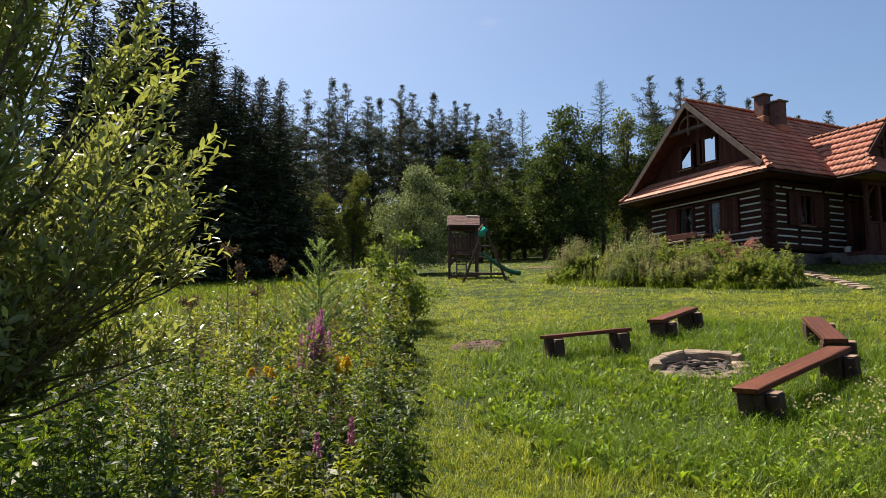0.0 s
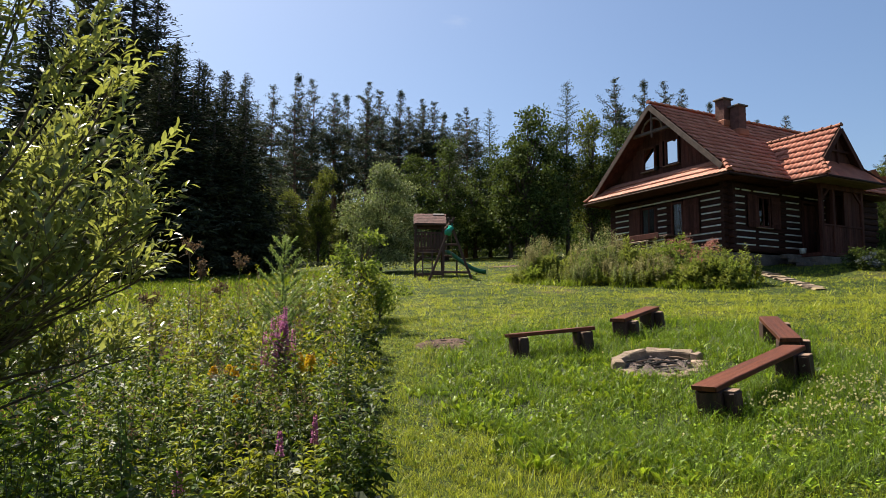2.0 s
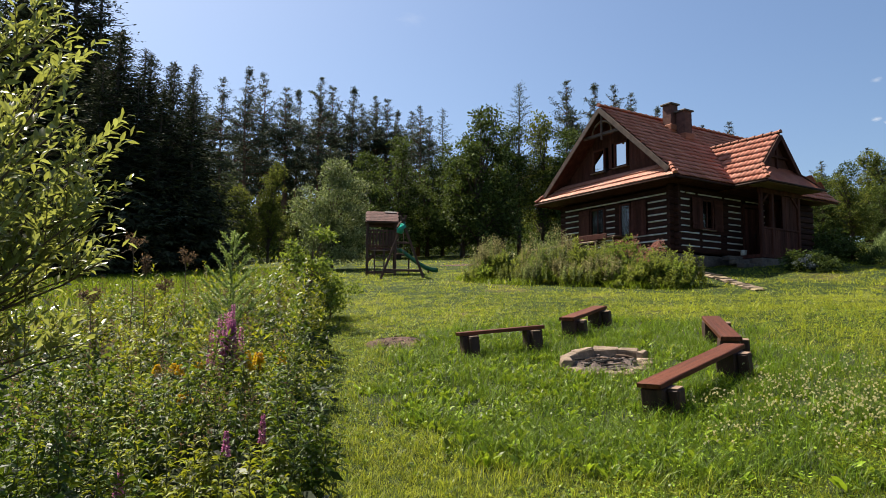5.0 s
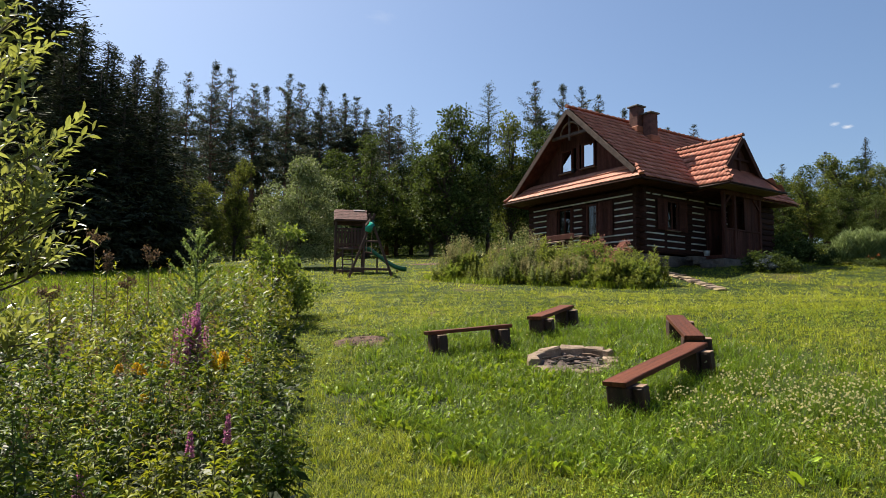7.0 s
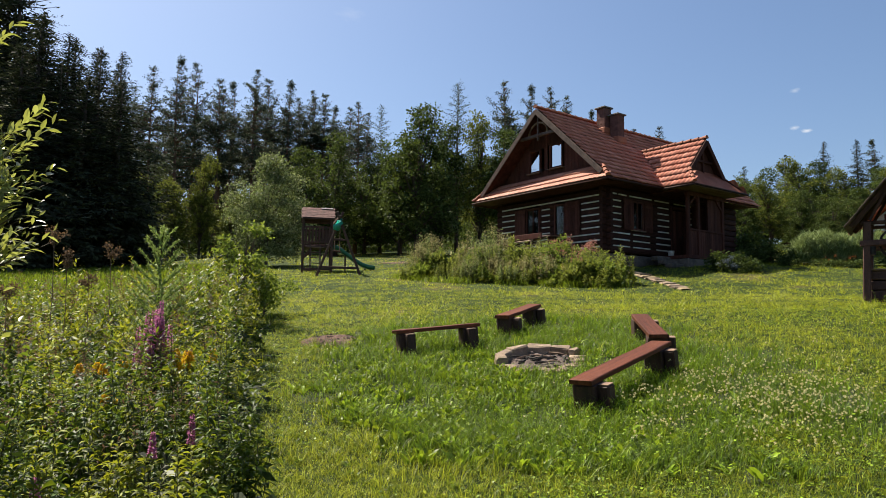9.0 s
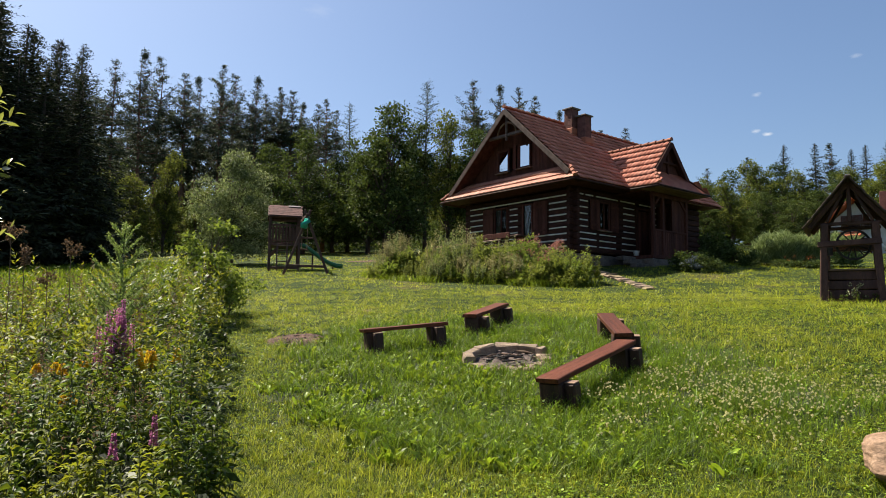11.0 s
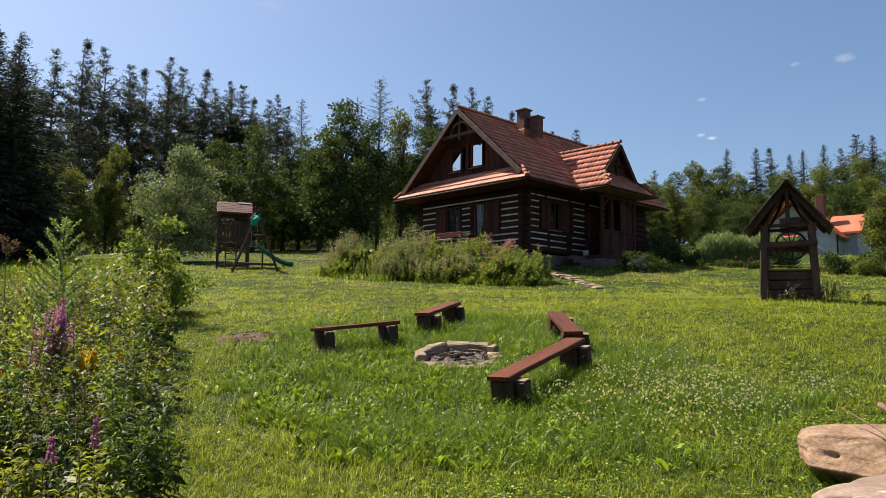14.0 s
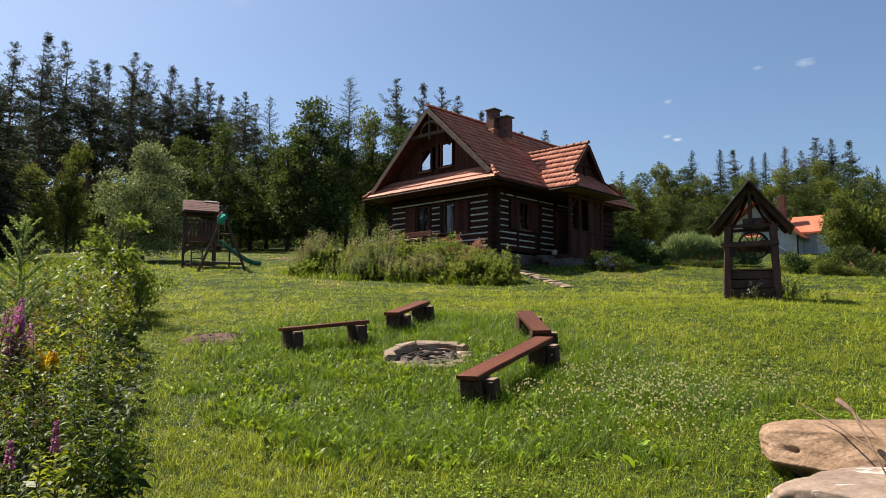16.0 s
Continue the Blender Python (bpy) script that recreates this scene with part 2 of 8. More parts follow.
def part(name, bm, material, parent, label="", smooth=False):
    me = bpy.data.meshes.new(name)
    bm.normal_update()
    bm.to_mesh(me)
    bm.free()
    if smooth:
        me.polygons.foreach_set("use_smooth", [True] * len(me.polygons))
    return link_mesh(name, me, material, parent, label)


def box(bm, size, m, bevel=0.0, jitter=0.0):
    g = bmesh.ops.create_cube(bm, size=1.0)
    vs = g["verts"]
    bmesh.ops.scale(bm, vec=size, verts=vs)
    if bevel > 0:
        es = list({e for v in vs for e in v.link_edges})
        r = bmesh.ops.bevel(bm, geom=es, offset=min(bevel, min(size) * 0.45), segments=1, affect="EDGES", profile=0.5)
        vs = list({v for f in r["faces"] for v in f.verts} | {v for v in vs if v.is_valid})
    if jitter:
        for v in vs:
            v.co += Vector((random.uniform(-1, 1), random.uniform(-1, 1), random.uniform(-1, 1))) * jitter
    bmesh.ops.transform(bm, matrix=m, verts=vs)
    return vs


def box_bm(size, m=None, bevel=0.0, jitter=0.0):
    bm = bmesh.new()
    box(bm, size, m or Matrix(), bevel, jitter)
    return bm


def tube(bm, pts, radii, sides=6, cap=True):
    """A tapered tube along a run of points."""
    rings = []
    n = len(pts)
    for i, (p, r) in enumerate(zip(pts, radii)):
        p = Vector(p)
        d = (Vector(pts[min(i + 1, n - 1)]) - Vector(pts[max(i - 1, 0)]))
        d = d.normalized() if d.length > 1e-6 else Vector((0, 0, 1))
        a = d.orthogonal().normalized() if abs(d.z) < 0.9 else Vector((1, 0, 0)).cross(d).normalized()
        b = d.cross(a)
        rings.append([bm.verts.new(p + (a * math.cos(q) + b * math.sin(q)) * r) for q in (2 * math.pi * k / sides for k in range(sides))])
    for r0, r1 in zip(rings, rings[1:]):
        for k in range(sides):
            bm.faces.new((r0[k], r0[(k + 1) % sides], r1[(k + 1) % sides], r1[k]))
    if cap:
        bm.faces.new(rings[0][::-1])
        bm.faces.new(rings[-1])


def rod(bm, a, b, r, sides=6):
    tube(bm, [a, b], [r, r], sides)


def beam_m(a, b, roll=0.0):
    """The pose of a beam whose x axis runs from a to b, centred."""
    a, b = Vector(a), Vector(b)
    d = (b - a).normalized()
    up = Vector((0, 0, 1)) if abs(d.z) < 0.95 else Vector((0, 1, 0))
    y = up.cross(d).normalized()
    z = d.cross(y)
    m = Matrix((d, y, z)).transposed().to_4x4()
    return Matrix.Translation((a + b) / 2) @ m @ pose(0, 0, 0, roll, 0, 0)


def beam_bm(a, b, w, h, bevel=0.01, roll=0.0, jitter=0.0):
    return box_bm(((Vector(b) - Vector(a)).length, w, h), beam_m(a, b, roll), bevel, jitter)


def soup(name, verts, faces, material, parent=None, mats=None, mat_index=None):
    """A mesh out of arrays: verts (n, 3), faces (m, 3 or 4)."""
    me = bpy.data.meshes.new(name)
    verts = np.ascontiguousarray(verts, dtype=np.float32)
    k = faces.shape[1]
    me.vertices.add(len(verts))
    me.vertices.foreach_set("co", verts.ravel())
    me.loops.add(faces.size)
    me.loops.foreach_set("vertex_index", np.ascontiguousarray(faces, dtype=np.int32).ravel())
    me.polygons.add(len(faces))
    me.polygons.foreach_set("loop_start", np.arange(0, faces.size, k, dtype=np.int32))
    for mt in (mats or [material]):
        me.materials.append(mt)
    if mat_index is not None:
        me.polygons.foreach_set("material_index", np.ascontiguousarray(mat_index, dtype=np.int32))
    me.update(calc_edges=True)
    ob = new(name, me)
    ob.parent = parent
    return ob


def unit(a):
    return a / np.maximum(np.linalg.norm(a, axis=1, keepdims=True), 1e-9)


def rhombs(base, way, length, width, rng, widest=0.45, side=None):
    """Leaves as rhombs: (verts, faces)."""
    n = len(base)
    way = unit(way)
    if side is None:
        side = np.cross(way, rng.normal(size=(n, 3)))
    side = unit(side)
    L = np.broadcast_to(np.asarray(length, float).reshape(-1, 1), (n, 1))
    W = np.broadcast_to(np.asarray(width, float).reshape(-1, 1), (n, 1))
    mid = base + way * L * widest
    v = np.stack([base, mid + side * W / 2, base + way * L, mid - side * W / 2], 1).reshape(-1, 3)
    return v, np.arange(4 * n).reshape(n, 4)


def folded(base, way, length, width, rng, droop=0.15, side=None):
    """Near leaves: a keel and two halves, bent along their length (3 quads a side are enough up close)."""
    n = len(base)
    way = unit(way)
    if side is None:
        side = np.cross(way, np.array([0, 0, 1.0]) + rng.normal(size=(n, 3)) * 0.5)
    side = unit(side)
    nrm = np.cross(side, way)
    L = np.broadcast_to(np.asarray(length, float).reshape(-1, 1), (n, 1))
    W = np.broadcast_to(np.asarray(width, float).reshape(-1, 1), (n, 1))
    down = np.array([0, 0, -1.0])
    p0 = base
    m1 = base + way * L * 0.35
    m2 = base + way * L * 0.7 + down * L * droop * 0.4
    p3 = base + way * L + down * L * droop
    lift = nrm * W * 0.16
    v = np.stack([p0, m1, m2, p3, m1 + side * W / 2 + lift, m2 + side * W * 0.38 + lift, m1 - side * W / 2 + lift, m2 - side * W * 0.38 + lift], 1).reshape(-1, 3)
    f = np.array([[0, 1, 4, 4], [1, 2, 5, 4], [2, 3, 5, 5], [0, 6, 1, 1], [1, 6, 7, 2], [2, 7, 3, 3]])
    tri = np.array([[0, 1, 4], [1, 2, 5], [1, 5, 4], [2, 3, 5], [0, 6, 1], [1, 6, 7], [1, 7, 2], [2, 7, 3]])
    return v, (np.arange(n)[:, None, None] * 8 + tri[None]).reshape(-1, 3)


def joined(chunks):
    vs, fs, o = [], [], 0
    for v, f in chunks:
        vs.append(v)
        fs.append(f + o)
        o += len(v)
    return np.concatenate(vs), np.concatenate(fs)


# ---- ground ----


def height(x, y):
    """The hillside: it rises away from the camera, with a hollow round the fire pit, a shelf for the cottage and one for the well."""
    x, y = np.asarray(x, float), np.asarray(y, float)
    r = np.hypot(x, y)
    k = np.where(r < 60, 1.0, (60 + 130 * np.tanh((r - 60) / 130)) / np.maximum(r, 1e-6))
    z = (0.0528 * x + 0.1133 * y) * k
    z = z - 0.25 * np.exp(-((x - 1.8) ** 2 + (y - 7) ** 2) / 18)
    z = z + 0.30 * np.exp(-((x - 15) ** 2 + (y - 27) ** 2) / 98)
    z = z - 0.24 * np.exp(-((x - 13) ** 2 + (y - 19) ** 2) / 32)
    z = z + 0.30 * np.exp(-((x - 11) ** 2 + (y - 9.5) ** 2) / 24)
    return z


def gz(x, y):
    return float(height(x, y))


def on_ground(x, y, turn=0.0, lift=0.0):
    return pose(x, y, gz(x, y) + lift, 0, 0, turn)


def polar(az, d):
    """A place by its bearing from the camera's stand (degrees, to the right of north) and its distance."""
    return d * math.sin(radians(az)), d * math.cos(radians(az))


def patchy(x, y, s=1.0):
    """A smooth uneven field in -1..1."""
    return (np.sin(x * 1.3 * s + 2.1 * np.sin(y * 0.7 * s)) + np.sin(y * 1.7 * s + 1.6 * np.sin(x * 0.9 * s + 1)) + np.sin((x + y) * 0.6 * s + 0.5)) / 3


def lush(x, y):
    """Where the grass is left long: the ring round the fire pit and benches."""
    d = np.abs((x - 3.35) / 3.05) ** 3 + np.abs((y - 8.8) / 4.1) ** 3
    return np.clip((1.15 - d) * 1.7 + 0.6 * patchy(x, y, 1.3) + 0.75 * patchy(x + 3, y - 2, 3.7), 0, 1)


def weed_edge(y):
    return -0.22 - 0.047 * (y - 4) + 0.12 * np.sin(y * 1.9) + 0.08 * np.sin(y * 4.3)


def build_ground():
    rad = np.concatenate([[0.0], np.geomspace(0.0005, 4, 16), np.arange(4.4, 36, 0.4), np.geomspace(36.5, 900, 40)])
    n = 220
    ang = np.linspace(0, 2 * np.pi, n, endpoint=False)
    R, A = np.meshgrid(rad[1:], ang, indexing="ij")
    X, Y = R * np.sin(A), R * np.cos(A)
    Z = height(X, Y) + 0.02 * patchy(X, Y, 2.2) * (R < 60)
    v = np.concatenate([[[0, 0, gz(0, 0)]], np.stack([X, Y, Z], -1).reshape(-1, 3)])
    i, j = np.meshgrid(np.arange(len(rad) - 2), np.arange(n), indexing="ij")
    a = 1 + i * n + j
    b = 1 + i * n + (j + 1) % n
    quads = np.stack([a, b, b + n, a + n], -1).reshape(-1, 4)
    j = np.arange(n // 2 - 1)
    quads = np.concatenate([quads, np.stack([1 + j, 2 + j, n - 1 - j, n - j], -1)])
    m, nt, b_ = node_mat("lawn_soil")
    big = noise_out(nt, 0.35, 4, 0.6)
    mid = noise_out(nt, 2.4, 5, 0.65)
    fine = noise_out(nt, 38, 4, 0.7)
    c = ramp(nt, big, [(0.3, (0.026, 0.052, 0.007)), (0.56, (0.052, 0.080, 0.012)), (0.72, (0.140, 0.122, 0.042))])
    c = mixed(nt, c, ramp(nt, mid, [(0.35, (0.65, 0.70, 0.6)), (0.7, (1.25, 1.2, 1.2))]), 1.0, "MULTIPLY")
    c = mixed(nt, c, ramp(nt, fine, [(0.3, (0.25, 0.26, 0.23)), (0.7, (1.45, 1.4, 1.3))]), 0.9, "MULTIPLY")
    c = mixed(nt, c, ramp(nt, noise_out(nt, 9, 3, 0.6), [(0.38, (0.35, 0.38, 0.35)), (0.62, (1.35, 1.3, 1.25))]), 0.9, "MULTIPLY")
    nt.links.new(c, b_.inputs["Base Color"])
    b_.inputs["Roughness"].default_value = 0.95
    b_.inputs["Specular IOR Level"].default_value = 0.15
    bumped(nt, b_, fine, 0.8, 0.04)
    # soil darkened to paint in the shade at the foot of long grass and weeds
    m2, nt, b_ = node_mat("grass_shade_soil")
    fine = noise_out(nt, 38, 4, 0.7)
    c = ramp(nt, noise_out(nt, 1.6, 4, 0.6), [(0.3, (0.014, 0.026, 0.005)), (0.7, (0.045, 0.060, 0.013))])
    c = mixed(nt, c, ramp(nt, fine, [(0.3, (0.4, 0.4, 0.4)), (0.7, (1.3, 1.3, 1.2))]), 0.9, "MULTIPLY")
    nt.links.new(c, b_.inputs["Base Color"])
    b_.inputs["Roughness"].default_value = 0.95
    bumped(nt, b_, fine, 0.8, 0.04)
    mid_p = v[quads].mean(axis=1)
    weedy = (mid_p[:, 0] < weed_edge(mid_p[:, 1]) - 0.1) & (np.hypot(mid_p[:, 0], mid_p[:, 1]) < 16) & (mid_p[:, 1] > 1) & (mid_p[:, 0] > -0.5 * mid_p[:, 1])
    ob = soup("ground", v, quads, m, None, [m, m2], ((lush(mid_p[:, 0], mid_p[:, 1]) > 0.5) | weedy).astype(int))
    ob.data.polygons.foreach_set("use_smooth", [True] * len(ob.data.polygons))
    return tagged(ob, "green sloping lawn and meadow with worn yellowish patches", "ground", kind="structure")


build_ground()

# ---- the cottage ----
# local axes: x along the main ridge, y along the gable front, z from the top of the stone footing
HX, HY, HZ, HTURN = 12.30, 25.33, 4.394, 24.2
W_FRONT, L_SIDE = 6.53, 9.5
EAVE_Z, EAVE_Y, SKIRT_X, VERGE_X, RIDGE_Z, SLOPE = 2.86, -0.907, -0.96, -0.80, 6.632, 0.904
WING_X, WING_HALF, WING_RIDGE_Z, WING_EAVE_Y, WING_VERGE_Y = 4.50, 1.94, 5.106, -2.40, -1.75
WING_SLOPE = (WING_RIDGE_Z - EAVE_Z) / WING_HALF


def tile_arrays(w, l):
    """One clay tile: a roll and a pan across, a lip at the lower end. Local: x across, y up the slope, z out."""
    xs = np.linspace(-0.5, 0.5, 7) * w
    prof = 0.013 * np.cos(np.linspace(-0.5, 0.5, 7) * 2 * np.pi) + 0.040
    low = np.stack([xs, np.full(7, -l * 0.5), prof + 0.058], 1)
    top = np.stack([xs, np.full(7, l * 0.56), prof + 0.004], 1)
    lip = np.stack([xs, np.full(7, -l * 0.5), prof + 0.026], 1)
    v = np.concatenate([low, top, lip])
    k = np.arange(6)
    f = np.concatenate([np.stack([k, k + 1, k + 8, k + 7], 1), np.stack([k + 14, k + 15, k + 1, k], 1)])
    return v, f


def tile_places(origin, along, up, keep, width, length, cw, cl):
    """Poses of the tiles on a roof plane, those whose middle keep(a, b) accepts."""
    along, up = Vector(along).normalized(), Vector(up).normalized()
    out = along.cross(up)
    rot = Matrix((along, up, out)).transposed()
    res = []
    for j in range(int(length / cl) + 1):
        for i in range(int(width / cw) + 1):
            a, b = (i + 0.5) * cw, (j + 0.5) * cl
            if keep(a, b):
                res.append((Vector(origin) + along * a + up * b, rot))
    return res


def tile_sheet(name, places, cw, cl, parent, label, rng):
    tv, tf = tile_arrays(cw, cl)
    chunks = []
    for p, rot in places:
        r = np.array(rot)
        jit = tv + rng.normal(size=3) * np.array([0.004, 0.006, 0.003]) + np.outer(tv[:, 1], [0, 0, rng.normal() * 0.012])
        chunks.append((jit @ r.T + np.array(p), tf))
    v, f = joined(chunks)
    ob = soup(name, v, f, M_TILE_VAR, parent)
    return tagged(ob, label, kind="stuff")


def varied_tiles():
    m, nt, b = node_mat("clay_tile_varied")
    geo = nt.nodes.new("ShaderNodeNewGeometry")
    c = ramp(nt, geo.outputs["Random Per Island"], [(0.0, (0.40, 0.135, 0.085)), (0.5, (0.52, 0.190, 0.125)), (1.0, (0.62, 0.265, 0.185))])
    stain = noise_out(nt, 1.1, 5, 0.65)
    c = mixed(nt, c, (0.085, 0.060, 0.045), ramp(nt, stain, [(0.56, (0, 0, 0)), (0.82, (0.7, 0.7, 0.7))]))
    fine = noise_out(nt, 30, 3, 0.6)
    c = mixed(nt, c, ramp(nt, fine, [(0.3, (0.7, 0.7, 0.7)), (0.7, (1.15, 1.15, 1.15))]), 0.8, "MULTIPLY")
    nt.links.new(c, b.inputs["Base Color"])
    b.inputs["Roughness"].default_value, b.inputs["Specular IOR Level"].default_value = 0.75, 0.2
    bumped(nt, b, fine, 0.3, 0.004)
    return m


M_TILE_VAR = varied_tiles()


def glass():
    m, nt, b = node_mat("window_glass")
    b.inputs["Base Color"].default_value = (0.75, 0.80, 0.80, 1)
    b.inputs["Roughness"].default_value = 0.02
    b.inputs["Transmission Weight"].default_value = 1.0
    b.inputs["IOR"].default_value = 1.32
    n = noise_out(nt, 1.5, 2)
    bumped(nt, b, n, 0.02, 0.01)
    return m


M_GLASS = glass()


def mirror_glass():
    m, nt, b = node_mat("mirroring_glass")
    b.inputs["Base Color"].default_value = (0.66, 0.68, 0.70, 1)
    b.inputs["Metallic"].default_value = 1.0
    b.inputs["Roughness"].default_value = 0.03
    bumped(nt, b, noise_out(nt, 1.2, 2), 0.03, 0.01)
    return m


M_SKYGLASS = mirror_glass()
M_CURTAIN = surface("pale_curtain", (0.07, 0.062, 0.055), (0.13, 0.12, 0.11), 3, 0.9, 20, 0.3, 0.02, (8, 8, 0.5))


def slab(bm, pts, thick, down):
    """A flat plate under the polygon pts."""
    top = [bm.verts.new(p) for p in pts]
    low = [bm.verts.new(Vector(p) + Vector(down) * thick) for p in pts]
    bm.faces.new(top)
    bm.faces.new(low[::-1])
    for i in range(len(pts)):
        j = (i + 1) % len(pts)
        bm.faces.new((top[j], top[i], low[i], low[j]))


def ridge_caps(parent, a, b, step=0.36, r=0.10):
    """Half-round cap tiles along a ridge or hip, each its own piece."""
    a, b = Vector(a), Vector(b)
    n = max(1, int((b - a).length / step))
    me = bpy.data.meshes.new("ridge_tile")
    bm = bmesh.new()
    rings = []
    for x, rr, dz in ((-0.5, r * 1.18, 0.02), (-0.32, r * 1.02, 0.015), (0.56, r * 0.9, 0.0)):
        rings.append([bm.verts.new((x * step, math.cos(q) * rr, math.sin(q) * rr * 0.9 + dz)) for q in np.linspace(-0.25, math.pi + 0.25, 7)])
    for r0, r1 in zip(rings, rings[1:]):
        for k in range(6):
            bm.faces.new((r0[k + 1], r0[k], r1[k], r1[k + 1]))
    bm.faces.new(rings[0])
    bm.to_mesh(me)
    bm.free()
    for i in range(n):
        ob = link_mesh("ridge_tile", me, M_TILE_CAP, parent)
        p = a.lerp(b, (i + 0.5) / n)
        m = beam_m(a, b)
        m.translation = p + Vector((0, 0, 0.015))
        ob.matrix_local = m


def build_window(parent, name, origin, along, w, h, out, mullion=True, glass_label="", curtain=0.0, pane_mat=None):
    """A framed window; origin: lower corner on the wall's face, along: direction of its width, out: outward normal."""
    win = new(name)
    win.parent = parent
    o, a, n = Vector(origin), Vector(along).normalized(), Vector(out).normalized()
    up = Vector((0, 0, 1))
    flip = 1 if a.cross(-n).dot(up) > 0 else -1
    win.matrix_basis = Matrix.Translation(o) @ Matrix((a * flip, -n, up)).transposed().to_4x4()
    s = flip
    fw = 0.075
    for x0, x1, z0, z1 in ((0, fw, 0, h), (w - fw, w, 0, h), (fw, w - fw, 0, fw), (fw, w - fw, h - fw, h)):
        part("window_frame", box_bm((x1 - x0, 0.12, z1 - z0), pose(s * (x0 + x1) / 2, 0.0, (z0 + z1) / 2), 0.008), M_STAIN, win)
    if mullion:
        part("mullion", box_bm((0.045, 0.08, h - 2 * fw), pose(s * w / 2, 0.005, h / 2), 0.006), M_STAIN, win)
    part("pane", box_bm((w - 2 * fw, 0.012, h - 2 * fw), pose(s * w / 2, 0.012, h / 2)), pane_mat or M_GLASS, win, glass_label)
    if curtain:
        part("curtain", box_bm(((w - 2 * fw) * curtain, 0.02, h - 2 * fw), pose(s * (w - fw - (w - 2 * fw) * curtain / 2), 0.05, h / 2)), M_CURTAIN, win, "pale hanging curtain")
    part("window_sill", box_bm((w + 0.12, 0.16, 0.04), pose(s * w / 2, -0.06, -0.02), 0.01), M_BEAM, win)
    return win


def log_bm(a, b, r=0.135, flat=0.09):
    """A hewn log with rounded edges between a and b."""
    bm = bmesh.new()
    prof = []
    for k in range(10):
        q = 2 * math.pi * k / 10
        c, s_ = math.cos(q), math.sin(q)
        prof.append((math.copysign(abs(c) ** 0.6, c) * flat, math.copysign(abs(s_) ** 0.8, s_) * r))
    m = beam_m(a, b)
    L = (Vector(b) - Vector(a)).length
    n = max(2, int(L / 0.8) + 1)
    rings = []
    for i in range(n):
        x = L * (i / (n - 1) - 0.5)
        dz, dr = random.uniform(-0.006, 0.006), random.uniform(0.94, 1.03)
        rings.append([bm.verts.new(m @ Vector((x, y * dr, z * dr + dz))) for y, z in prof])
    for r0, r1 in zip(rings, rings[1:]):
        for k in range(10):
            bm.faces.new((r0[k], r1[k], r1[(k + 1) % 10], r0[(k + 1) % 10]))
    bm.faces.new(rings[0])
    bm.faces.new(rings[-1][::-1])
    return bm


